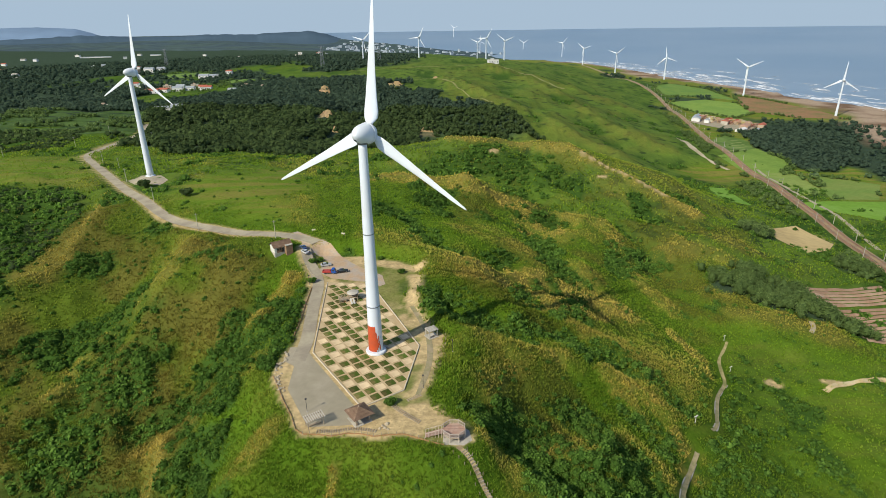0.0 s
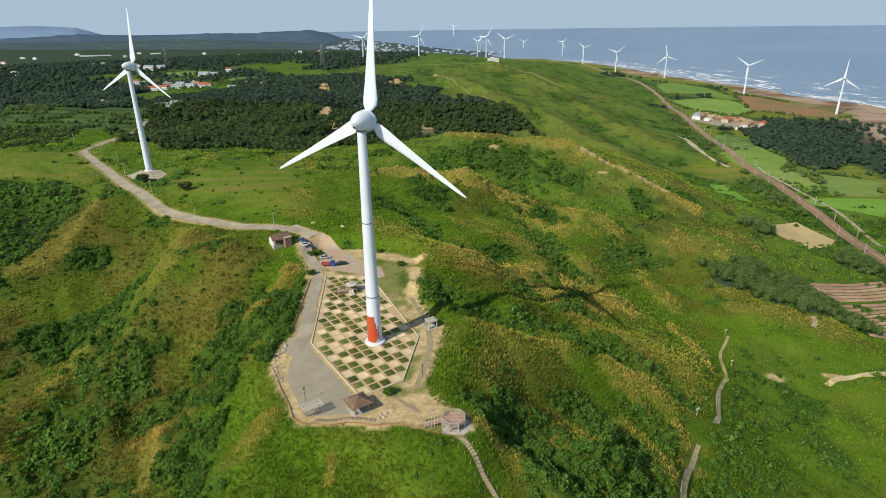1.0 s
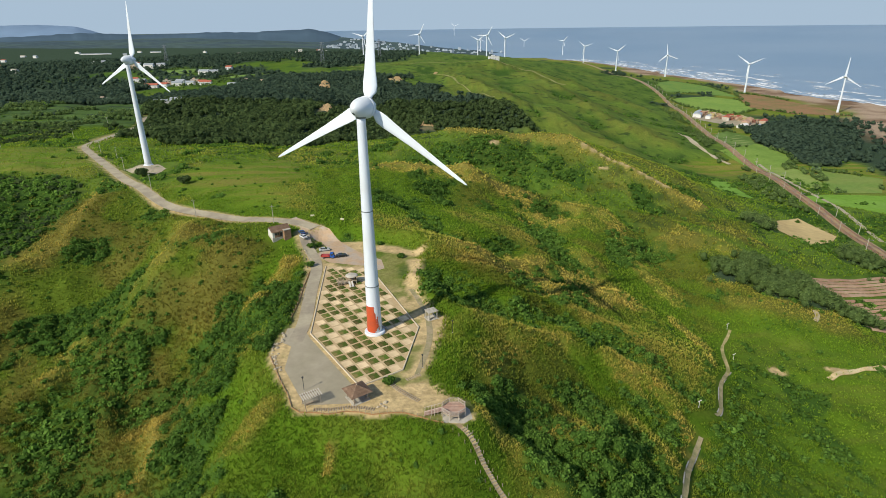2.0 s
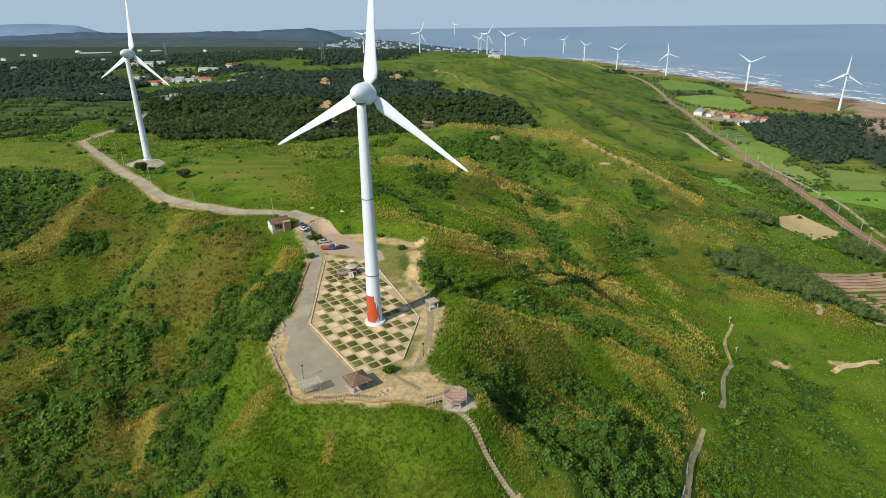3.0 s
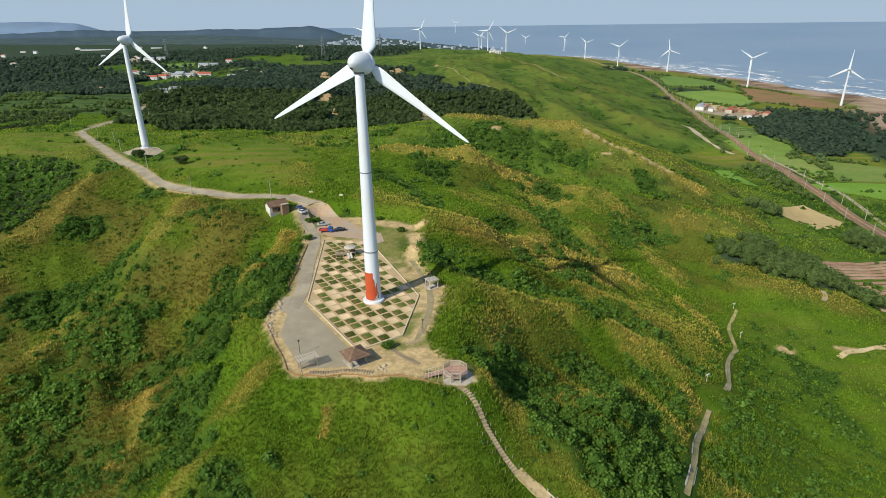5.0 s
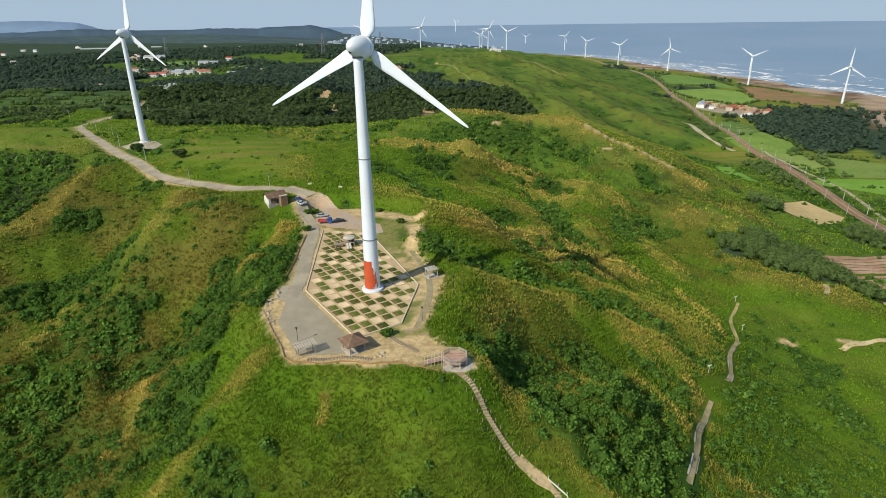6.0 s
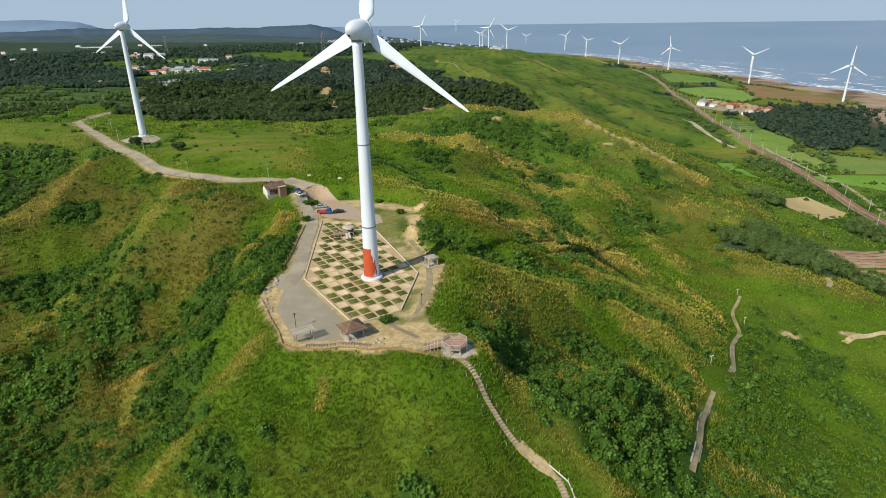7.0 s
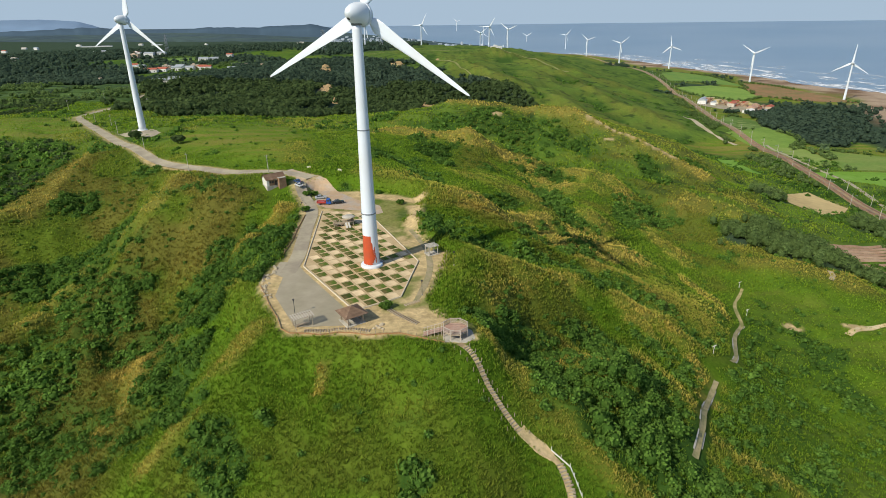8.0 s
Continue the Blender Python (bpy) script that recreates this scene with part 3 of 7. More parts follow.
def ground_material():
    m = bpy.data.materials.new("hill_grass")
    m.use_nodes = True
    n, l = m.node_tree.nodes, m.node_tree.links
    b = n["Principled BSDF"]
    b.inputs["Roughness"].default_value = 0.9
    b.inputs["Specular IOR Level"].default_value = 0.05
    pos = n.new("ShaderNodeNewGeometry").outputs["Position"]
    rows = n.new("ShaderNodeMapping")
    rows.inputs["Rotation"].default_value = (0, 0, 0.10)
    rows.inputs["Scale"].default_value = (0.020, 0.13, 0.05)
    l.new(pos, rows.inputs["Vector"])
    a1, a2 = n.new("ShaderNodeAttribute"), n.new("ShaderNodeAttribute")
    a1.attribute_name, a2.attribute_name = "cover_a", "cover_b"
    s1, s2 = n.new("ShaderNodeSeparateColor"), n.new("ShaderNodeSeparateColor")
    l.new(a1.outputs["Color"], s1.inputs[0])
    l.new(a2.outputs["Color"], s2.inputs[0])
    speck = n.new("ShaderNodeMath")      # low bushes dotted over the farther slopes
    speck.operation = "MULTIPLY"
    l.new(noise_band(n, l, pos, 0.07, 0.55, 0.67, 9), speck.inputs[0])
    l.new(a1.outputs["Alpha"], speck.inputs[1])
    c = blend(n, l, noise_band(n, l, pos, 0.06, 0.38, 0.62), GRASS, GRASS_DEEP)
    # farther ground takes a paler, bluer green that stands in for haze
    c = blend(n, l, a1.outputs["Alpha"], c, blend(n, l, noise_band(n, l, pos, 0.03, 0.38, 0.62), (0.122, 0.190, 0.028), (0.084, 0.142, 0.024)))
    c = blend(n, l, a2.outputs["Alpha"], c, OLIVE)
    c = blend(n, l, speck.outputs[0], c, (0.030, 0.060, 0.016))
    c = blend(n, l, s1.outputs[0], c, blend(n, l, noise_band(n, l, pos, 0.5, 0.3, 0.7), DRY, (0.15, 0.14, 0.03)))
    c = blend(n, l, s2.outputs[0], c, blend(n, l, noise_band(n, l, rows.outputs[0], 1.0, 0.43, 0.60, 4), MEADOW_GREEN, (0.215, 0.200, 0.045)))
    c = blend(n, l, s1.outputs[1], c, SHRUB)
    c = blend(n, l, s2.outputs[1], c, WOOD_FLOOR)
    c = blend(n, l, s1.outputs[2], c, blend(n, l, noise_band(n, l, pos, 0.35, 0.35, 0.65), EARTH, (0.40, 0.30, 0.15)))
    c = blend(n, l, s2.outputs[2], c, blend(n, l, noise_band(n, l, pos, 0.012, 0.42, 0.58), SAND, (0.19, 0.12, 0.075)))
    v = n.new("ShaderNodeVectorMath")
    v.operation = "SCALE"
    l.new(c, v.inputs[0])
    k = n.new("ShaderNodeMapRange")
    k.inputs["To Min"].default_value, k.inputs["To Max"].default_value = 0.55, 1.45
    t = n.new("ShaderNodeTexNoise")
    t.inputs["Scale"].default_value, t.inputs["Detail"].default_value = 0.9, 8
    l.new(pos, t.inputs["Vector"])
    l.new(t.outputs["Fac"], k.inputs["Value"])
    l.new(k.outputs[0], v.inputs["Scale"])
    l.new(v.outputs[0], b.inputs["Base Color"])
    bp = n.new("ShaderNodeBump")
    bp.inputs["Strength"].default_value, bp.inputs["Distance"].default_value = 0.55, 0.5
    t2 = n.new("ShaderNodeTexNoise")
    t2.inputs["Scale"].default_value, t2.inputs["Detail"].default_value = 0.10, 8
    l.new(pos, t2.inputs["Vector"])
    far = n.new("ShaderNodeMath")
    far.operation = "MULTIPLY"
    l.new(t2.outputs["Fac"], far.inputs[0])
    l.new(a1.outputs["Alpha"], far.inputs[1])
    both = n.new("ShaderNodeMath")
    both.operation = "MULTIPLY_ADD"
    both.inputs[1].default_value = 9.0
    l.new(far.outputs[0], both.inputs[0])
    l.new(t.outputs["Fac"], both.inputs[2])
    l.new(both.outputs[0], bp.inputs["Height"])
    l.new(bp.outputs[0], b.inputs["Normal"])
    return m


def leaf_material(name, green, dry, spread=0.4, sheen=0.25, olive=None):
    """Leaves and blades: the attribute 'tone' runs from green to dry, in crowns to a paler green, and to olive; each
    clump differs.
    """
    m = bpy.data.materials.new(name)
    m.use_nodes = True
    n, l = m.node_tree.nodes, m.node_tree.links
    b = n["Principled BSDF"]
    b.inputs["Roughness"].default_value = 0.75
    b.inputs["Specular IOR Level"].default_value = 0.06
    a = n.new("ShaderNodeAttribute")
    a.attribute_name = "tone"
    s = n.new("ShaderNodeSeparateColor")
    l.new(a.outputs["Color"], s.inputs[0])
    c = blend(n, l, s.outputs[0], blend(n, l, s.outputs[2], green, olive) if olive else green, dry)
    k = n.new("ShaderNodeMapRange")
    k.inputs["To Min"].default_value, k.inputs["To Max"].default_value = 1 - spread, 1 + spread
    l.new(s.outputs[1], k.inputs["Value"])
    v = n.new("ShaderNodeVectorMath")
    v.operation = "SCALE"
    l.new(c, v.inputs[0])
    l.new(k.outputs[0], v.inputs["Scale"])
    l.new(v.outputs[0], b.inputs["Base Color"])
    tr = n.new("ShaderNodeBsdfTranslucent")
    l.new(v.outputs[0], tr.inputs["Color"])
    mx = n.new("ShaderNodeMixShader")
    mx.inputs[0].default_value = sheen
    l.new(b.outputs[0], mx.inputs[1])
    l.new(tr.outputs[0], mx.inputs[2])
    l.new(mx.outputs[0], n["Material Output"].inputs["Surface"])
    return m


M_GROUND = ground_material()
M_TUFT = leaf_material("silvergrass", (0.138, 0.262, 0.016), (0.64, 0.49, 0.115), 0.34, 0.40, (0.185, 0.172, 0.032))
# farther tufts have a paler green than the near ones
M_TUFT_FAR = leaf_material("far_grass", (0.188, 0.335, 0.022), (0.76, 0.585, 0.140), 0.28, 0.40, (0.225, 0.210, 0.042))
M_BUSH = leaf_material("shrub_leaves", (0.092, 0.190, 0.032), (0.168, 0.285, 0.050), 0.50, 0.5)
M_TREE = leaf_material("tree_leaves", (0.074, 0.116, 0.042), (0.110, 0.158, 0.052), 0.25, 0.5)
# leaf colour of the far woods is shifted to blue in place of haze
M_TREE_FAR = leaf_material("hazed_upland_leaves", (0.070, 0.112, 0.072), (0.092, 0.138, 0.084), 0.18, 0.5)
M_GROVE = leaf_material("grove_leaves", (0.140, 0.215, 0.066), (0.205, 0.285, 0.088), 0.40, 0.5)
# the coast wood's green is paled in the leaf colour to stand for haze
M_COAST = leaf_material("hazed_coast_leaves", (0.125, 0.190, 0.090), (0.165, 0.235, 0.110), 0.25, 0.5)
M_BARK = material("bark", (0.14, 0.10, 0.07), 0.9, bump=0.02)
M_ROAD = material("concrete_road", (0.42, 0.365, 0.260), 0.85, vary=0.18, scale=0.8, second=(0.32, 0.275, 0.205), second_scale=0.12, bump=0.01)
M_LOT = material("asphalt_lot", (0.330, 0.290, 0.205), 0.85, vary=0.18, scale=0.5, second=(0.385, 0.335, 0.245), second_scale=0.1, bump=0.01)
M_REDPAVE = material("red_paving", (0.47, 0.335, 0.215), 0.85, vary=0.18, scale=1.2, second=(0.43, 0.36, 0.29), second_scale=0.2, bump=0.01, bump_scale=6)
M_JOINT = material("brown_paving", (0.47, 0.345, 0.19), 0.9, vary=0.2, scale=2, second=(0.52, 0.40, 0.235), second_scale=0.3)
M_BEIGE = material("beige_slab", (0.74, 0.575, 0.355), 0.85, vary=0.15, scale=1.3, second=(0.62, 0.475, 0.285), second_scale=0.4, island=0.12)
M_TURF = material("grass_tile", (0.072, 0.112, 0.017), 0.95, vary=0.4, scale=2.5, second=(0.165, 0.135, 0.050), second_scale=0.4, island=0.38, bump=0.05, bump_scale=9)
M_KERB = material("kerb_concrete", (0.58, 0.50, 0.37), 0.85, vary=0.15, scale=2)
M_WHITE = material("white_turbine_paint", (0.72, 0.775, 0.84), 0.38, vary=0.04, scale=0.15, second=(0.68, 0.71, 0.74), second_scale=0.08)
M_RED = material("red_band_paint", (0.56, 0.085, 0.025), 0.45, vary=0.10, scale=0.8, second=(0.48, 0.085, 0.035), second_scale=0.5)
M_GREY = material("grey_steel", (0.25, 0.27, 0.29), 0.45, metal=0.6, vary=0.1)
M_DARK = material("dark_opening", (0.03, 0.03, 0.035), 0.6, vary=0.1)
M_WOOD = material("weathered_timber", (0.33, 0.26, 0.18), 0.85, vary=0.3, scale=3, second=(0.42, 0.35, 0.26), second_scale=1.0, bump=0.01)
M_DECK = material("deck_boards", (0.40, 0.25, 0.19), 0.8, vary=0.2, scale=2, second=(0.44, 0.31, 0.24), second_scale=0.6, island=0.15)
M_ROOF = material("brown_shingles", (0.185, 0.118, 0.078), 0.8, vary=0.25, scale=3, second=(0.235, 0.155, 0.105), second_scale=0.8, island=0.15, bump=0.02)
M_WALL = material("pale_render", (0.66, 0.64, 0.58), 0.85, vary=0.12, scale=0.8, second=(0.58, 0.55, 0.49), second_scale=0.3)
M_CONC = material("pale_concrete", (0.51, 0.47, 0.40), 0.85, vary=0.15, scale=1.2, second=(0.40, 0.37, 0.31), second_scale=0.4)
M_TILEROOF = material("red_roof_tiles", (0.42, 0.12, 0.07), 0.75, vary=0.2, scale=1)
M_GLASS = material("window_glass", (0.04, 0.05, 0.06), 0.08, vary=0.1)
M_RAIL = material("rail_steel", (0.30, 0.24, 0.20), 0.4, metal=0.8, vary=0.15)
M_BALLAST = material("ballast", (0.37, 0.275, 0.15), 0.95, vary=0.3, scale=4, second=(0.27, 0.20, 0.15), second_scale=0.15, bump=0.05)
M_TYRE = material("tyre_rubber", (0.025, 0.025, 0.025), 0.8, vary=0.1)
M_PALESTONE = material("pale_stone", (0.48, 0.40, 0.28), 0.85, vary=0.2, scale=2)
M_STONE = material("grey_boulder", (0.42, 0.36, 0.26), 0.9, vary=0.25, scale=2, bump=0.05, bump_scale=5)


# ---- mesh helpers ----
class Shape:
    """Collects vertices and faces of one mesh."""

    def __init__(self):
        self.v, self.f = [], []

    def add(self, verts, faces):
        k = len(self.v)
        self.v += [tuple(p) for p in verts]
        self.f += [tuple(k + i for i in f) for f in faces]
        return self

    def box(self, x0, y0, z0, x1, y1, z1, bevel=0.0):
        if bevel:
            b = bevel
            ring = lambda e, z: [(x0 + e, y0 + e, z), (x1 - e, y0 + e, z), (x1 - e, y1 - e, z), (x0 + e, y1 - e, z)]
            v = ring(0, z0) + ring(0, z1 - b) + ring(b, z1)
            f = [(3, 2, 1, 0), (8, 9, 10, 11)]
            for k in (0, 4):
                f += [(k + i, k + (i + 1) % 4, k + 4 + (i + 1) % 4, k + 4 + i) for i in range(4)]
            return self.add(v, f)
        v = [(x, y, z) for z in (z0, z1) for x, y in ((x0, y0), (x1, y0), (x1, y1), (x0, y1))]
        return self.add(v, [(3, 2, 1, 0), (4, 5, 6, 7), (0, 1, 5, 4), (1, 2, 6, 5), (2, 3, 7, 6), (3, 0, 4, 7)])

    def tube(self, a, b, ra, rb=None, seg=8, caps=True):
        """A tapered cylinder from a to b."""
        rb = ra if rb is None else rb
        a, b = Vector(a), Vector(b)
        q = (b - a).to_track_quat("Z", "Y").to_matrix()
        v = []
        for c, r in ((a, ra), (b, rb)):
            v += [c + q @ Vector((r * math.cos(2 * math.pi * i / seg), r * math.sin(2 * math.pi * i / seg), 0)) for i in range(seg)]
        f = [(i, (i + 1) % seg, seg + (i + 1) % seg, seg + i) for i in range(seg)]
        if caps:
            f += [tuple(range(seg))[::-1], tuple(range(seg, 2 * seg))]
        return self.add(v, f)

    def beam(self, a, b, w, h):
        """A square bar from a to b, h along z as far as it can."""
        a, b = Vector(a), Vector(b)
        d = (b - a).normalized()
        up = Vector((0, 0, 1)) if abs(d.z) < 0.95 else Vector((0, 1, 0))
        s = d.cross(up).normalized() * (w / 2)
        u = s.cross(d).normalized() * (h / 2)
        v = [p + e for p in (a, b) for e in (s + u, s - u, -s - u, -s + u)]
        return self.add(v, [(0, 1, 2, 3), (7, 6, 5, 4), (0, 4, 5, 1), (1, 5, 6, 2), (2, 6, 7, 3), (3, 7, 4, 0)])

    def lathe(self, rows, seg=24, m=None):
        """Turned round z: rows of radius, height; m poses it."""
        v = []
        for r, z in rows:
            v += [Vector((r * math.cos(2 * math.pi * i / seg), r * math.sin(2 * math.pi * i / seg), z)) for i in range(seg)]
        f = []
        for k in range(len(rows) - 1):
            f += [(k * seg + i, k * seg + (i + 1) % seg, (k + 1) * seg + (i + 1) % seg, (k + 1) * seg + i) for i in range(seg)]
        f += [tuple(range(seg))[::-1], tuple((len(rows) - 1) * seg + i for i in range(seg))]
        return self.add([m @ p for p in v] if m else v, f)

    def loft(self, rings):
        """Skin over rings with the same number of points."""
        s = len(rings[0])
        v = [p for r in rings for p in r]
        f = [tuple(range(s))[::-1], tuple((len(rings) - 1) * s + i for i in range(s))]
        for k in range(len(rings) - 1):
            f += [(k * s + i, k * s + (i + 1) % s, (k + 1) * s + (i + 1) % s, (k + 1) * s + i) for i in range(s)]
        return self.add(v, f)

    def mesh(self, name, mat, soft=False):
        me = bpy.data.meshes.new(name)
        me.from_pydata([tuple(p) for p in self.v], [], self.f)
        me.materials.append(mat)
        if soft:
            me.polygons.foreach_set("use_smooth", [True] * len(me.polygons))
        me.update()
        return me


def part(name, shape, mat, parent, label="", soft=False, m=None):
    """One mesh object under a thing or a part."""
    ob = new(name, shape if isinstance(shape, bpy.types.Mesh) else shape.mesh(name, mat, soft))
    ob.parent = parent
    if m is not None:
        ob.matrix_basis = m
    return tagged(ob, label) if label else ob


def thing(name, label, category, m, group="", kind=""):
    ob = new(name)
    ob.empty_display_size = 0.3
    ob.matrix_basis = m
    return tagged(ob, label, category, group, kind)


def solid(name, shape, mat, label, category="", kind="structure", soft=False, group=""):
    """A top-level object of one mesh."""
    return tagged(new(name, shape.mesh(name, mat, soft)), label, category or name.replace("_", " "), group, kind)


def ribbon(line, width, lift, step=2.5, thick=0.25, wobble=0.0):
    """A road or path laid on the ground along a polyline, smoothed at its corners."""
    p = [Vector((x, y)) for x, y in line]
    for _ in range(3):
        q = [p[0]]
        for a, b in zip(p, p[1:]):
            q += [a * 0.75 + b * 0.25, a * 0.25 + b * 0.75]
        p = q + [p[-1]]
    out, carry = [p[0]], 0.0
    for a, b in zip(p, p[1:]):
        d = (b - a).length
        while carry + step <= d:
            carry += step
            out.append(a + (b - a) * (carry / d))
        carry -= d
    s, rows = Shape(), []
    for i, c in enumerate(out):
        t = (out[min(i + 1, len(out) - 1)] - out[max(i - 1, 0)]).normalized()
        w = width / 2 * (1 + wobble * (float(vnoise(i * 0.31, 4.2, 5)) - 0.5))
        nrm = Vector((-t.y, t.x))
        row = [c + nrm * w * k for k in (1, 0.4, -0.4, -1)]
        zs = [gz(q.x, q.y) for q in row]
        rows.append([(q.x, q.y, max(z, sum(zs) / 4) + lift) for q, z in zip(row, zs)])
    v, f = [], []
    for r in rows:
        v += r + [(r[0][0], r[0][1], r[0][2] - thick), (r[3][0], r[3][1], r[3][2] - thick)]
    for i in range(len(rows) - 1):
        a, b = i * 6, i * 6 + 6
        f += [(a + k + 1, b + k + 1, b + k, a + k) for k in range(3)]
        f += [(a, b, b + 4, a + 4), (a + 5, b + 5, b + 3, a + 3)]
    s.add(v, f)
    return s, out


def patch(poly, lift, step=3.0, thick=0.0):
    """A flat area laid on the ground."""
    x0, x1 = min(p[0] for p in poly), max(p[0] for p in poly)
    y0, y1 = min(p[1] for p in poly), max(p[1] for p in poly)
    bm = bmesh.new()
    bm.faces.new([bm.verts.new((x, y, 0)) for x, y in poly])
    for k in range(1, int((x1 - x0) / step) + 1):
        bmesh.ops.bisect_plane(bm, geom=bm.verts[:] + bm.edges[:] + bm.faces[:], plane_co=(x0 + k * step, 0, 0), plane_no=(1, 0, 0))
    for k in range(1, int((y1 - y0) / step) + 1):
        bmesh.ops.bisect_plane(bm, geom=bm.verts[:] + bm.edges[:] + bm.faces[:], plane_co=(0, y0 + k * step, 0), plane_no=(0, 1, 0))
    bm.normal_update()
    bm.verts.index_update()
    s = Shape()
    s.add([(v.co.x, v.co.y, gz(v.co.x, v.co.y) + lift) for v in bm.verts], [tuple(v.index for v in (f.verts if f.normal.z > 0 else reversed(f.verts))) for f in bm.faces])
    bm.free()
    return s


def raw_mesh(name, verts, faces, mat, attrs=None, soft=False):
    """Many faces of one size at once, from arrays."""
    me = bpy.data.meshes.new(name)
    nv, nf, k = len(verts), len(faces), faces.shape[1]
    me.vertices.add(nv)
    me.vertices.foreach_set("co", np.ascontiguousarray(verts, dtype=np.float32).ravel())
    me.loops.add(nf * k)
    me.loops.foreach_set("vertex_index", np.ascontiguousarray(faces, dtype=np.int32).ravel())
    me.polygons.add(nf)
    me.polygons.foreach_set("loop_start", np.arange(0, nf * k, k, dtype=np.int32))
    if soft:
        me.polygons.foreach_set("use_smooth", np.ones(nf, dtype=bool))
    for key, col in (attrs or {}).items():
        at = me.attributes.new(key, "FLOAT_COLOR", "POINT")
        at.data.foreach_set("color", np.ascontiguousarray(col, dtype=np.float32).ravel())
    me.materials.append(mat)
    me.update(calc_edges=True)
    return me


# ---- the ground, one sheet ----
def build_ground():
    ny, nx = XX.shape
    v = np.stack([XX, YY, HEIGHT], -1).reshape(-1, 3)
    i = np.arange(ny * nx).reshape(ny, nx)
    f = np.stack([i[:-1, :-1], i[:-1, 1:], i[1:, 1:], i[1:, :-1]], -1).reshape(-1, 4)
    a = np.stack([COVER_DRY, COVER_SHRUB, COVER_BARE, COVER_FAR_HAZE], -1).reshape(-1, 4)
    b = np.stack([COVER_FIELD, COVER_WOOD, COVER_SAND, COVER_OLIVE], -1).reshape(-1, 4)
    me = raw_mesh("ground", v, f, M_GROUND, {"cover_a": a, "cover_b": b}, True)
    return tagged(new("ground", me), "grassy coastal hills falling to a farmed plain", "ground", kind="structure")


build_ground()


def build_sea():
    """The sea, with long swells; towards the edge of the world it lifts to the height of the true horizon."""
    m = bpy.data.materials.new("sea_water")
    m.use_nodes = True
    n, l = m.node_tree.nodes, m.node_tree.links
    b = n["Principled BSDF"]
    b.inputs["Roughness"].default_value = 0.35
    pos = n.new("ShaderNodeNewGeometry").outputs["Position"]
    c = blend(n, l, noise_band(n, l, pos, 0.0016, 0.35, 0.65, 4), (0.165, 0.250, 0.345), (0.210, 0.290, 0.375))
    l.new(c, b.inputs["Base Color"])
    t = n.new("ShaderNodeTexNoise")
    t.inputs["Scale"].default_value, t.inputs["Detail"].default_value = 0.08, 6
    l.new(pos, t.inputs["Vector"])
    bp = n.new("ShaderNodeBump")
    bp.inputs["Strength"].default_value, bp.inputs["Distance"].default_value = 0.4, 1.2
    l.new(t.outputs["Fac"], bp.inputs["Height"])
    l.new(bp.outputs[0], b.inputs["Normal"])
    rad = np.r_[np.linspace(250, 1500, 26), np.linspace(1600, 4800, 33)]
    ang = np.radians(np.linspace(-40, 112, 140))
    R, A = np.meshgrid(rad, ang, indexing="ij")
    x, y = 20 + R * np.cos(A), -140 + R * np.sin(A)
    z = horizon_lift(x, y, np.full(x.shape, SEA_Z))
    i = np.arange(R.size).reshape(R.shape)
    f = np.stack([i[:-1, :-1], i[1:, :-1], i[1:, 1:], i[:-1, 1:]], -1).reshape(-1, 4)
    me = raw_mesh("water", np.stack([x, y, z], -1).reshape(-1, 3), f, m, None, True)
    tagged(new("water", me), "hazy blue-grey sea with surf along the shore", "sea", kind="structure")


build_sea()


FAR_COAST_Y, FAR_COAST_X = (2300, 2450, 2800, 3050, 3300, 3750, 4300, 5000), (690, 650, 520, 380, 80, -290, -900, -1900)


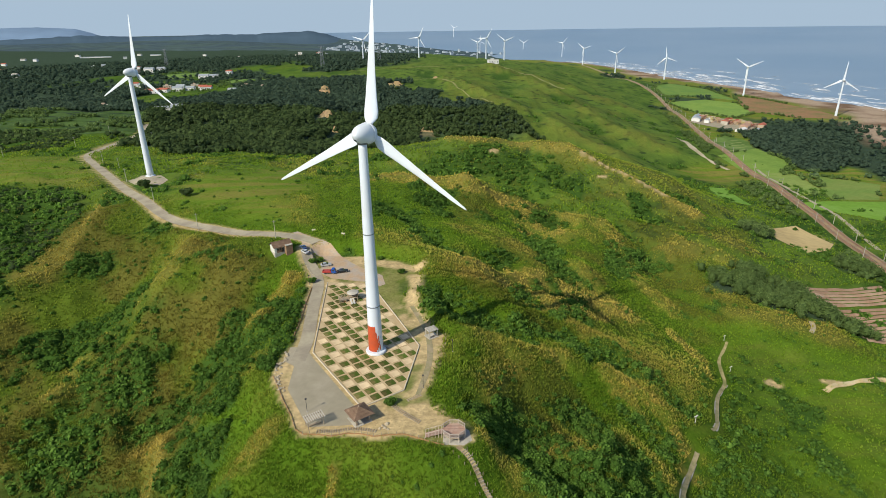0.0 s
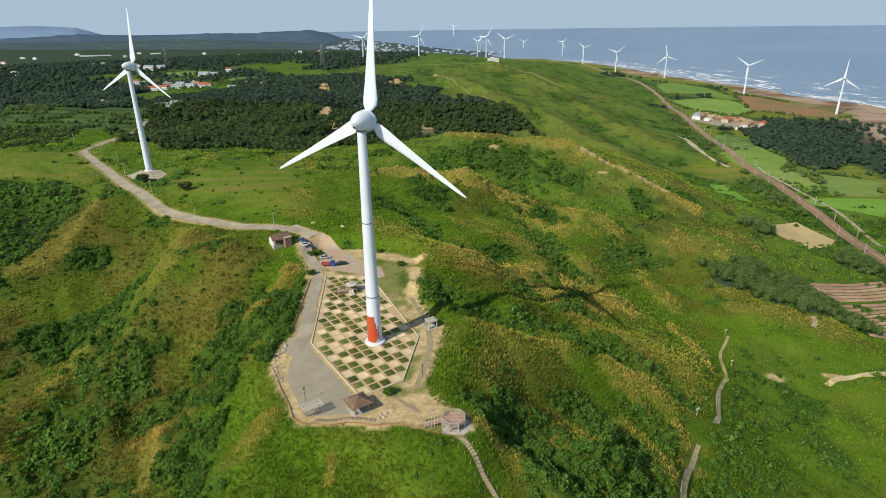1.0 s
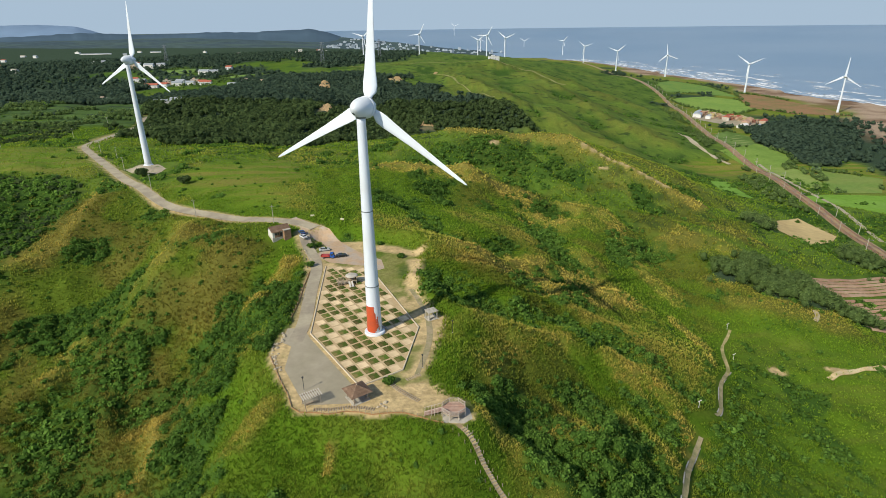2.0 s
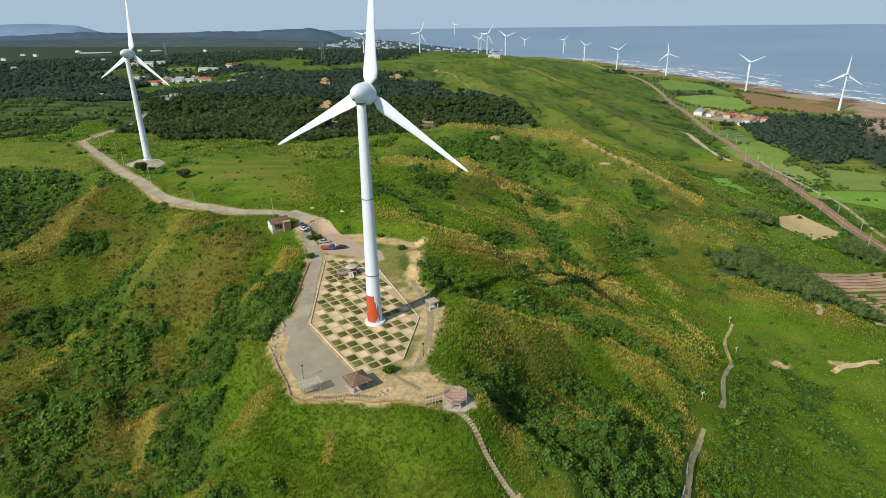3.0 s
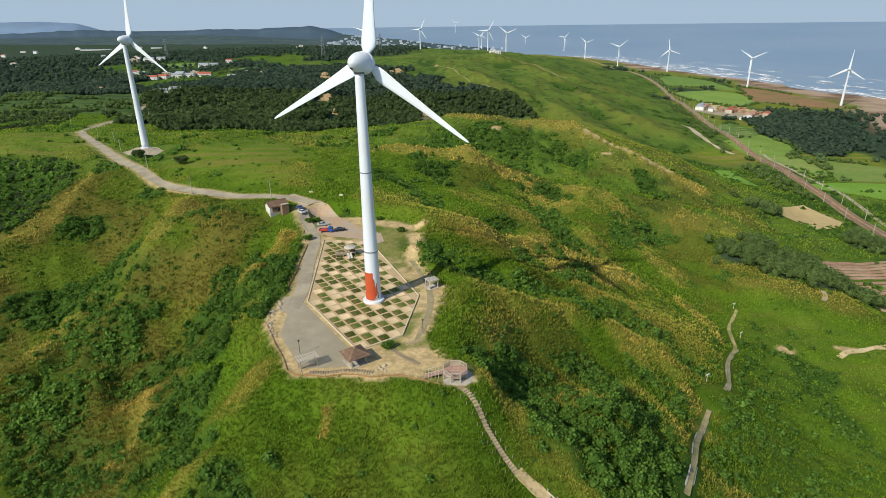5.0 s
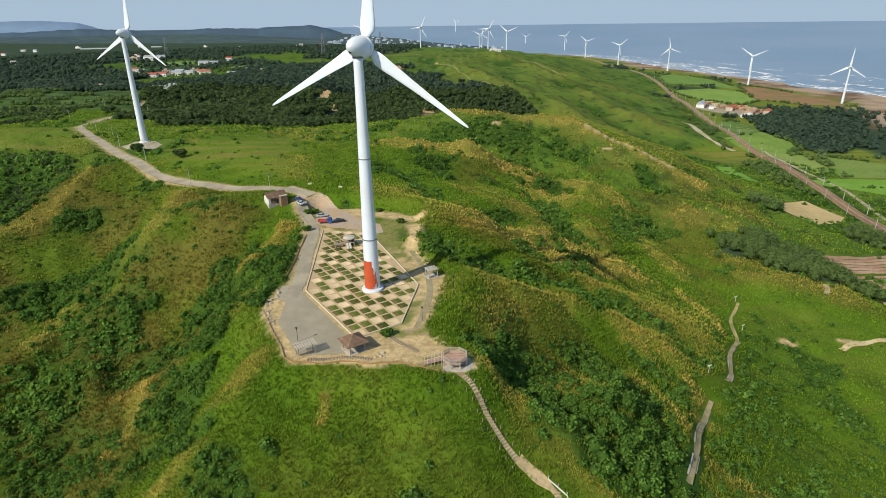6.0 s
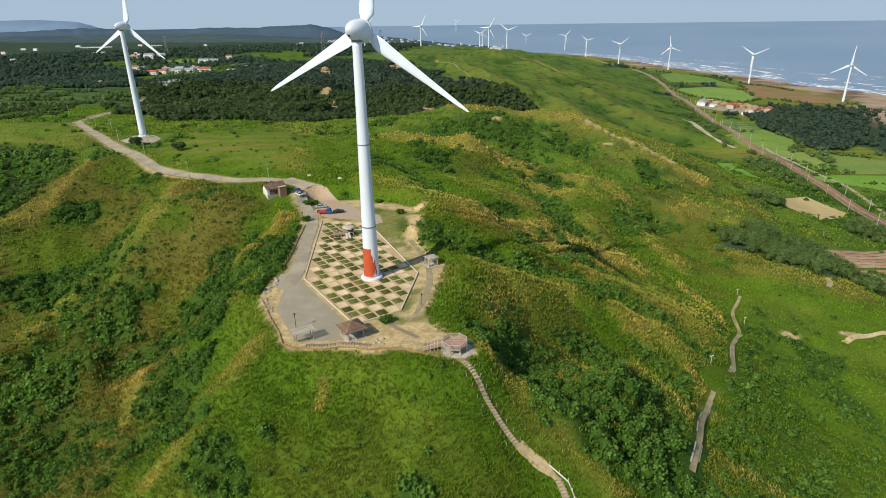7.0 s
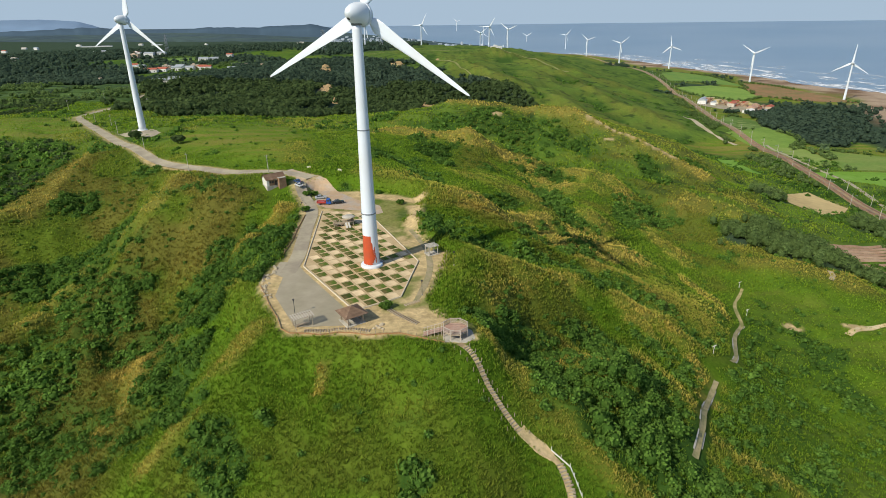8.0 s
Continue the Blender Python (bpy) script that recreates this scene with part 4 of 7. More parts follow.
def build_far_land():
    """Distance: the wooded upland and the plain running out to a far shore, and hills in two ranges."""
    # blue haze is mixed straight into the colours of these woods
    far = material("hazed_far_woods", (0.054, 0.084, 0.098), 1.0, vary=0.6, scale=0.02, second=(0.070, 0.105, 0.092), second_scale=0.004)
    rad = np.linspace(2650, 4820, 24)
    ang = np.radians(np.linspace(72, 200, 190))
    R, A = np.meshgrid(rad, ang, indexing="ij")
    x, y = 21 + R * np.cos(A), -142 + R * np.sin(A)
    coast = np.interp(y, FAR_COAST_Y, FAR_COAST_X)
    inland = coast - x
    z = -79 + 4.5 * smooth(-60, 60, inland) + 60 * smooth(300, 1500, inland) + (fbm(x, y, 400, 3, 5) - 0.5) * 24 * smooth(700, 1800, inland)
    z = horizon_lift(x, y, z)
    out = smooth(0, 500, np.maximum(np.maximum(-2680 - x, y - 2680), 0))
    z = z * out + (ground_z(x, y) - 3) * (1 - out)
    z = z - 30 * smooth(20, -250, inland)
    i = np.arange(R.size).reshape(R.shape)
    f = np.stack([i[:-1, :-1], i[1:, :-1], i[1:, 1:], i[:-1, 1:]], -1).reshape(-1, 4)
    tagged(new("backdrop", raw_mesh("far_land", np.stack([x, y, z], -1).reshape(-1, 3), f, far, None, True)), "low wooded upland, tinted blue for haze", "distance", kind="structure")
    # each range carries haze in its base colour, the farther one more
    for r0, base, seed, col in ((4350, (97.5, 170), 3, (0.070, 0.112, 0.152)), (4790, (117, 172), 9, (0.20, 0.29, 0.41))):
        a = np.radians(np.linspace(base[0], base[1], 700))
        deg = np.degrees(a)
        edge = smooth(base[0], base[0] + 4.5, deg)
        wave = fbm(deg, deg * 0 + seed, 5.0, 5, seed) - 0.5
        if seed == 3:
            crest = 42 + 12 * (fbm(deg, deg * 0 + 2, 0.7, 4, 8) - 0.5) + 12 * np.exp(-((deg - 102.6) / 1.6) ** 2) + 10 * np.exp(-((deg - 105.6) / 1.9) ** 2) + 10 * np.exp(-((deg - 111) / 3) ** 2) + 14 * np.exp(-((deg - 121) / 3) ** 2) + 16 * wave
        else:
            crest = 52 + 44 * smooth(116, 122, deg) + 14 * np.exp(-((deg - 124.5) / 2.2) ** 2) + 26 * wave
        s = np.stack([np.cos(a), np.sin(a)], -1)
        rows = []
        for dr, g in ((-500, 0.0), (-220, 0.6), (0, 1.0), (30, 0.6)):
            q = s * (r0 + dr) + np.array([21, -142])
            foot = horizon_lift(q[:, 0], q[:, 1], np.full(len(q), -84.0)) - 4
            rows.append(np.c_[q, foot - 30 * (1 - edge) + (crest - foot) * g * edge + (fbm(q[:, 0], q[:, 1], 90, 3, 2) - 0.5) * 9 * (g > 0)])
        v = np.concatenate(rows)
        i = np.arange(len(v)).reshape(4, -1)
        f = np.stack([i[:-1, :-1], i[1:, :-1], i[1:, 1:], i[:-1, 1:]], -1).reshape(-1, 4)[:, ::-1]
        tagged(new("backdrop", raw_mesh("far_hills", v, f, material("hazy_hills", col, 1.0, vary=0.25, scale=0.005), None, True)), "long hills on the horizon, tinted blue for haze", "distance", kind="structure")


build_far_land()

# ---- roads, lanes and paths ----
_s, _ = ribbon(ROAD, 5.2, 0.12)
solid("road", _s, M_ROAD, "pale concrete hill road curving over the ridge", "road")
_s, _ = ribbon(LANE, 4.2, 0.09, 1.5)
solid("road", _s, M_ROAD, "narrow concrete lane along the paved terrace", "road")
M_GULLYPATH = material("path_silt", (0.38, 0.315, 0.175), 0.9, vary=0.3, second=(0.25, 0.235, 0.11), second_scale=0.3)
M_FOOTPATH = material("path_gravel", (0.46, 0.37, 0.18), 0.9, vary=0.3, second=(0.26, 0.25, 0.09), second_scale=0.25)
_s, _ = ribbon(TRACK[:6], 1.2, 0.08, 1.5, wobble=0.8)
solid("path", _s, M_FOOTPATH, "winding pale footpath down the grassy slope", "path")
for _piece, _w in ((TRACK[4:9], 1.3), (TRACK[10:], 1.4)):
    _s, _line = ribbon(_piece, _w, 0.10, 1.2, wobble=0.5)
    solid("path", _s, M_GULLYPATH, "worn earth path between pale concrete edges", "path")
    for _side in (-1, 1):
        _edge = [(_p.x + _side * _w * 0.52 * _n.x, _p.y + _side * _w * 0.52 * _n.y) for _p, _n in ((_p, Vector((-(_q - _p).y, (_q - _p).x)).normalized()) for _p, _q in zip(_line, _line[1:]))]
        _run = []
        for _i, _p in enumerate(_edge):      # whole in places, overgrown or gone in others
            if float(vnoise(_i * 0.35 + 9 * _side, _w * 7, 6)) > 0.42:
                _run.append(_p)
            if (_i == len(_edge) - 1 or float(vnoise(_i * 0.35 + 9 * _side, _w * 7, 6)) <= 0.42) and _run:
                if len(_run) > 2:
                    _s, _ = ribbon(_run, 0.32, 0.18, 1.2, 0.5, 1.6)
                    solid("kerb", _s, M_CONC, "pale weathered concrete edging of the footpath", "kerb")
                _run = []
_s, _ = ribbon(STEPS, 1.15, 0.05, 1.0, wobble=0.5)
solid("path", _s, material("path_earth", EARTH, 0.9, second=(0.30, 0.22, 0.13)), "earth path with timber steps down the slope", "path")
_s, RAIL_PTS = ribbon(RAILWAY, 9.0, 0.7, 8.0, 1.4)
solid("ground", _s, M_BALLAST, "raised ballast bed of the double railway", "railway bed")
LOT = [(-18.2, -3.2), (-0.6, -29.0), (-2.2, -33.2), (-12.8, -33.8), (-21.5, -18.5), (-22.5, -7.5), (-26.0, -5.0), (-26.0, 2.5), (-21.3, 2.5)]
solid("pavement", patch(LOT, 0.06), M_LOT, "worn grey asphalt parking area", "pavement")
REDPAVE = [(-47, 92), (-41, 82), (-38.5, 75.5), (-33.5, 73.4), (-30.3, 73.6), (-28.5, 68), (-29, 60), (-27, 56), (-23, 52), (-7.6, 48.0), (-3.7, 44.3), (-1.7, 46.1), (-3.7, 54.2), (-13, 61.8), (-17, 66.5), (-22.5, 73.8), (-28, 79.8), (-33, 82.5), (-38.7, 87), (-45, 93)]
solid("pavement", patch(REDPAVE, 0.07, 1.5), M_REDPAVE, "faded reddish paving before the terrace", "pavement")


# ---- wind turbines ----
def turbine_blade():
    """One blade along +x from the hub, wide near its root, twisted to a thin tip; seen face on along z."""
    rows = [(1.2, 1.7, 1.7, 0), (2.4, 1.8, 1.7, 10), (4.2, 3.9, 1.25, 16), (6.0, 4.05, 0.95, 15), (10, 3.25, 0.62, 11), (16, 2.45, 0.42, 7), (22, 1.85, 0.28, 4), (28, 1.35, 0.18, 2), (32.5, 0.95, 0.11, 1), (34.8, 0.55, 0.06, 0), (35.5, 0.15, 0.03, 0)]
    rings = []
    for r, chord, thick, twist in rows:
        ring = []
        for i in range(14):
            a = 2 * math.pi * i / 14
            u, w = math.cos(a), math.sin(a)
            cy = chord * (0.5 * u + (0.12 if r > 3 else 0.0))
            cz = thick * 0.5 * w * (1.0 if r < 3 else (0.55 + 0.45 * u))
            c, s = math.cos(radians(twist)), math.sin(radians(twist))
            ring.append(Vector((r, cy * c - cz * s, cy * s + cz * c)))
        rings.append(ring)
    return Shape().loft(rings)


BLADE = turbine_blade().mesh("blade", M_WHITE, True)
NACELLE = Shape().lathe([(0.15, -5.3), (0.75, -5.05), (1.35, -4.5), (1.95, -3.6), (2.45, -2.4), (2.78, -1.0), (2.9, 0.2), (2.88, 0.9)], 32).mesh("nacelle", M_WHITE, True)
GENERATOR = Shape().lathe([(2.7, 0.93), (3.0, 0.95), (3.05, 1.3), (3.05, 1.75), (2.8, 1.95)], 32).mesh("generator_ring", M_WHITE, True)
SPINNER = Shape().lathe([(2.5, 1.98), (2.45, 2.8), (2.2, 3.7), (1.7, 4.5), (0.95, 5.1), (0.1, 5.3)], 28).mesh("spinner", M_WHITE, True)
HATCH = Shape().lathe([(0.42, -0.05), (0.42, 0.08), (0.3, 0.12)], 12).mesh("hatch", M_DARK)
TOWER = Shape().lathe([(2.15, 0.0), (2.08, 3), (2.0, 8), (1.86, 16), (1.62, 30), (1.36, 46), (1.15, 60.2), (1.12, 61.6)], 36).mesh("tower", M_WHITE, True)
TOWER_RING = Shape().lathe([(1.9, -0.14), (1.98, -0.12), (1.98, 0.12), (1.9, 0.14)], 36).mesh("flange", M_GREY)
PLINTH = Shape().lathe([(3.0, -0.5), (3.0, 0.5), (2.85, 0.75), (2.1, 0.85)], 36).mesh("plinth", M_WHITE)
COLLAR = Shape().lathe([(1.35, 61.3), (1.35, 62.0), (1.25, 62.2)], 28).mesh("collar", M_GREY, True)
WIND = 22.0   # degrees east of the y axis that the rotors face


def turbine(x, y, z, spin, label, facing=WIND):
    t = thing("wind_turbine", label, "wind turbine", pose(x, y, z, 0, 0, -facing), "wind turbines")
    part("plinth", PLINTH, None, t)
    part("tower", TOWER, None, t)
    part("collar", COLLAR, None, t)
    head = Matrix.Translation((0, 1.2, 63.7)) @ pose(0, 0, 0, -90, 0, 0) @ pose(0, 0, 0, -4, 0, 0) @ Matrix.Diagonal((0.92, 0.92, 0.92, 1))
    n = part("nacelle", NACELLE, None, t, m=head)
    part("hatch", HATCH, None, n, "dark round hatch at the tail", m=Matrix.Translation((-0.35, 1.38, -4.35)) @ Vector((-0.2, 0.8, -0.56)).to_track_quat("Z", "Y").to_matrix().to_4x4())
    part("generator_ring", GENERATOR, None, t, m=head)
    s = part("spinner", SPINNER, None, t, m=head)
    for k in range(3):
        part("blade", BLADE, None, s, m=pose(0, 0, 2.9) @ pose(0, 0, 0, 0, 0, spin + 120 * k))
    return t


T1 = turbine(0, 0, PAD_Z, 33, "tall white wind turbine with a red band on the paved terrace")
turbine(-168, 210, gz(-168, 210), 33, "tall white wind turbine beside the hill road")
for _x, _y, _z, _a in ((692, 1644, -75.2, 20), (725, 1222, -75, 95), (733, 899, -75.8, 33), (613, 1893, -67, 80), (603, 2336, -70, 100), (609, 2812, -66, 70), (485, 3327, -78, 90),
                       (214, 1748, -9, 97), (153, 1703, -6, 60), (157, 2254, -26, 85), (217, 3052, -59, 30), (96, 4157, 4, 100), (-50, 1583, -7, 55), (-182, 1363, -7, 75)):
    turbine(_x, _y, min(_z, gz(_x, _y)) if _y < 2600 else _z, _a, "white wind turbine on the coast" if _z < -30 else "white wind turbine on the far upland")

# ---- the plain: fields, railway, lanes ----
FARMS = []
M_ROWPATH = material("baulk_grass", (0.26, 0.30, 0.10), 0.95, vary=0.2, scale=0.3)


def farm(poly, colour, second, label, lift=0.22, step=14.0):
    m = material("crop_" + label.split()[0], colour, 0.95, vary=0.25, scale=0.25, second=second, second_scale=0.03, bump=0.3, bump_scale=0.8)
    solid("field", patch(poly, lift, step), m, label, "field")
    FARMS.append(poly)


farm([(400, 662), (446, 712), (457, 667), (432, 600), (381, 568)], (0.10, 0.17, 0.035), (0.15, 0.23, 0.055), "dark green vegetable plots below the works")
for _k in range(5):      # paler baulks between the plots
    _s, _ = ribbon([(388 + 11 * _k, 578 + 22 * _k), (428 + 6 * _k, 604 + 18 * _k)], 2.6, 0.3, 8)
    solid("path", _s, M_ROWPATH, "pale grassy baulk between vegetable plots", "path")
farm([(359, 467), (358, 545), (380, 562), (440, 612), (438, 536), (418, 488), (372, 443)], (0.20, 0.30, 0.055), (0.16, 0.26, 0.045), "light green rice field beside the railway")
farm([(364, 466), (408, 480), (400, 430), (388, 382), (364, 373), (358, 420)], (0.24, 0.31, 0.075), (0.19, 0.28, 0.06), "pale green rice field beside the railway")
farm([(424, 456), (469, 420), (425, 361), (378, 357), (395, 400)], (0.20, 0.26, 0.06), (0.16, 0.25, 0.05), "yellow-green crop field on the plain")
farm([(340, 330), (346, 347), (372, 352), (450, 352), (430, 300), (380, 296), (357, 314)], (0.16, 0.30, 0.035), (0.19, 0.33, 0.055), "bright green rice field on the plain")
farm([(482, 1060), (591, 1120), (640, 1080), (605, 938), (540, 885), (497, 959)], (0.21, 0.31, 0.06), (0.17, 0.28, 0.055), "light green field behind the works")
farm([(500, 1140), (600, 1160), (660, 1120), (690, 1330), (640, 1460), (560, 1360)], (0.17, 0.265, 0.05), (0.13, 0.235, 0.05), "long green meadow near the shore")
farm([(610, 970), (650, 890), (735, 860), (745, 980), (730, 1150), (690, 1200), (650, 1090)], (0.29, 0.17, 0.085), (0.21, 0.17, 0.065), "rusty brown scrub flat behind the beach")
farm([(520, 470), (560, 500), (600, 440), (540, 425)], (0.27, 0.24, 0.12), (0.20, 0.23, 0.08), "straw-coloured fallow plot on the plain")
for _k in range(6):      # terraced plots inland, one above the other
    _u, _w = _k / 6, (_k + 0.82) / 6
    _a, _b, _c, _d = Vector((-420, 395)), Vector((-283, 405)), Vector((-325, 525)), Vector((-570, 650))
    farm([tuple(_p) for _p in (_a.lerp(_d, _u), _b.lerp(_c, _u), _b.lerp(_c, _w), _a.lerp(_d, _w))], (0.062, 0.112, 0.026) if _k % 2 else (0.082, 0.140, 0.032), (0.045, 0.085, 0.022), "terraced dark green plot inland")
farm([(-400, 930), (-330, 900), (-300, 940), (-380, 990)], (0.17, 0.27, 0.06), (0.13, 0.22, 0.04), "light green field beyond the hamlet")
farm([(-560, 1080), (-470, 1090), (-480, 1180), (-600, 1160)], (0.16, 0.25, 0.06), (0.12, 0.20, 0.04), "light green field beyond the hamlet")
farm([(267, 266), (300, 281), (304, 240), (292, 226), (270, 214), (262, 240)], (0.55, 0.42, 0.20), (0.48, 0.36, 0.17), "bare sandy plot beside the railway", 0.3, 8)
farm([(262, 330), (283, 400), (300, 400), (290, 330)], (0.15, 0.30, 0.035), (0.18, 0.32, 0.05), "bright green plot beneath the ridge", 0.4, 6)


def ploughed(x0, y0, turn, n, length, label):
    """A field with single brown furrow ridges."""
    t = thing("ploughed_field", label, "field", pose(x0, y0, 0), "ploughed fields", "structure")
    c, s = math.cos(radians(turn)), math.sin(radians(turn))
    soil = material("ploughed_soil", (0.36, 0.225, 0.145), 0.95, vary=0.25, scale=0.5, second=(0.43, 0.30, 0.20), second_scale=0.1, island=0.12)
    for k in range(n):
        v, f = [], []
        for j in range(int(length / 4) + 1):
            a, b = j * 4.0, k * 3.3
            for db, dz in ((-1.15, 0.05), (-0.5, 0.75), (0.5, 0.75), (1.15, 0.05)):
                x, y = a * c - (b + db) * s, a * s + (b + db) * c
                v.append((x, y, gz(x0 + x, y0 + y) + dz + 0.1))
        for j in range(int(length / 4)):
            f += [(4 * j + i, 4 * j + 4 + i, 4 * j + 5 + i, 4 * j + 1 + i) for i in range(3)]
        part("furrow", Shape().add(v, f), soil, t)


ploughed(227, 130, 17, 6, 64, "ploughed plot of reddish-brown furrows")
ploughed(224, 94, 15, 10, 60, "ploughed plot of reddish-brown furrows")


FARMS += [[(222, 127), (290, 149), (284, 170), (220, 150)], [(222, 91), (285, 108), (276, 142), (214, 126)]]


def offset_line(points, d, z):
    out = []
    for i, c in enumerate(points):
        t = (points[min(i + 1, len(points) - 1)] - points[max(i - 1, 0)]).normalized()
        q = c + Vector((-t.y, t.x)) * d
        out.append(Vector((q.x, q.y, z(q.x, q.y))))
    return out


def strip(points, d, w, lift):
    a = offset_line(points, d - w / 2, lambda x, y: gz(x, y) + lift)
    b = offset_line(points, d + w / 2, lambda x, y: gz(x, y) + lift)
    v = [p for q in zip(a, b) for p in q]
    return Shape().add(v, [(2 * i, 2 * i + 2, 2 * i + 3, 2 * i + 1) for i in range(len(points) - 1)])


_near_rail = [p for p in RAIL_PTS if p.y < 1300]
M_SLEEPER = material("track_bed", (0.42, 0.24, 0.13), 0.95, vary=0.3, scale=2, second=(0.33, 0.20, 0.12), second_scale=0.1)
RAILBED = thing("railway", "double railway line on a ballast bed", "railway", pose(0, 0, 0), "", "structure")
for d in (-2.6, 2.6):
    tr = part("track", strip(_near_rail, d, 2.6, 0.85), M_SLEEPER, RAILBED, "rusty track with sleepers")
    for e in (-0.53, 0.53):
        q = offset_line(_near_rail, d + e, lambda x, y: gz(x, y) + 1.0)
        s = Shape()
        for a, b in zip(q, q[1:]):
            s.beam(a, b, 0.16, 0.2)
        part("rail", s, M_RAIL, tr)


def mast(p, side, turn):
    t = thing("railway_mast", "pale concrete catenary mast beside the tracks", "railway mast", pose(p.x, p.y, gz(p.x, p.y), 0, 0, turn), "railway masts")
    part("pole", Shape().tube((0, 0, -0.5), (0, 0, 8.6), 0.24, 0.17, 8), M_CONC, t)
    part("arm", Shape().beam((0, 0, 6.6), (0, -side * 3.0, 7.2), 0.12, 0.12).beam((0, 0, 7.8), (0, -side * 3.0, 7.2), 0.09, 0.09), M_GREY, t)
    part("insulator", Shape().tube((0, -side * 3.0, 7.2), (0, -side * 3.0, 6.7), 0.09), M_WALL, t)


for k in range(4, len(_near_rail) - 1, 5):
    _t = (_near_rail[k + 1] - _near_rail[k]).normalized()
    for _side in (-1, 1):
        mast(_near_rail[k] + Vector((-_t.y, _t.x)) * 6.6 * _side, _side, math.degrees(math.atan2(_t.y, _t.x)))
_s, _ = ribbon([(330, 230), (350, 300), (353, 330), (362, 420), (383, 510)], 3.2, 0.25, 6)
solid("road", _s, M_ROAD, "narrow field lane beside the railway", "road")
_s, _ = ribbon([(346, 490), (339, 515), (333, 548), (336, 590), (340, 636)], 4.5, 0.3, 4, wobble=1.9)
solid("path", _s, material("track_sand", (0.50, 0.43, 0.32), 0.9, second=(0.40, 0.34, 0.22), second_scale=0.05), "pale dirt track below the ridge", "path")
_s, _ = ribbon([(212, 132), (222, 140), (236, 140)], 1.6, 0.3, 3)
solid("path", _s, M_CONC, "short pale path beside the grove", "path")
_s, _ = ribbon([(176, 50), (184, 55), (196, 57), (212, 60)], 2.4, 0.2, 2, wobble=0.8)
solid("path", _s, material("bare_scar", EARTH, 0.95, second=(0.58, 0.48, 0.30)), "bare sandy scar in the meadow", "path")
_s, _ = ribbon([(190, 85), (196, 92), (199, 100)], 2.0, 0.2, 2, wobble=0.8)
solid("path", _s, M_PALESTONE, "pale stony gully at the grove's edge", "path")


# ---- houses, works, town ----
def house(x, y, w, d, h, turn, wall, roof, label, pitched=True, z=None, group="village houses", windows=0, name="house"):
    z = gz(x, y) if z is None else z
    t = thing(name, label, name.replace("_", " "), pose(x, y, z, 0, 0, turn), group)
    part("wall", Shape().box(-w / 2, -d / 2, -2.0, w / 2, d / 2, h), wall, t)
    if pitched:
        r = h + d * 0.22
        part("roof", Shape().add([(-w / 2 - 0.4, -d / 2 - 0.5, h - 0.2), (w / 2 + 0.4, -d / 2 - 0.5, h - 0.2), (w / 2 + 0.4, 0, r), (-w / 2 - 0.4, 0, r), (-w / 2 - 0.4, d / 2 + 0.5, h - 0.2), (w / 2 + 0.4, d / 2 + 0.5, h - 0.2)], [(0, 1, 2, 3), (3, 2, 5, 4), (0, 3, 4), (1, 5, 2), (0, 4, 5, 1)]), roof, t)
    else:
        part("roof", Shape().box(-w / 2 - 0.2, -d / 2 - 0.2, h, w / 2 + 0.2, d / 2 + 0.2, h + 0.5), roof, t)
        part("stair_head", Shape().box(-w / 4, -d / 4, h + 0.5, w / 12, d / 6, h + 2.6), wall, t)
    for k in range(windows):
        xx = -w / 2 + w * (k + 0.5) / windows
        for lvl in range(max(1, int(h // 3.2))):
            part("window", Shape().box(xx - 0.8, -d / 2 - 0.06, 0.9 + 3.2 * lvl, xx + 0.8, -d / 2 - 0.004, 2.4 + 3.2 * lvl), M_GLASS, t)
    if windows:
        part("door", Shape().box(-w / 2 + w * 0.5 - 0.6, -d / 2 - 0.09, 0, -w / 2 + w * 0.5 + 0.6, -d / 2 - 0.065, 2.1), M_DARK, t)
    return t


M_WHITEWALL = material("whitewashed_wall", (0.72, 0.71, 0.68), 0.85, vary=0.12, scale=0.5)
M_TANWALL = material("tan_wall", (0.48, 0.38, 0.28), 0.85, vary=0.15, scale=0.5)
M_GREYROOF = material("grey_sheet_roof", (0.42, 0.45, 0.47), 0.5, metal=0.2, vary=0.12, scale=0.4)
M_YELLOW = material("yellow_machine_paint", (0.58, 0.47, 0.22), 0.5, vary=0.15)
M_ORANGE = material("orange_rust", (0.48, 0.30, 0.21), 0.8, vary=0.3, scale=1)
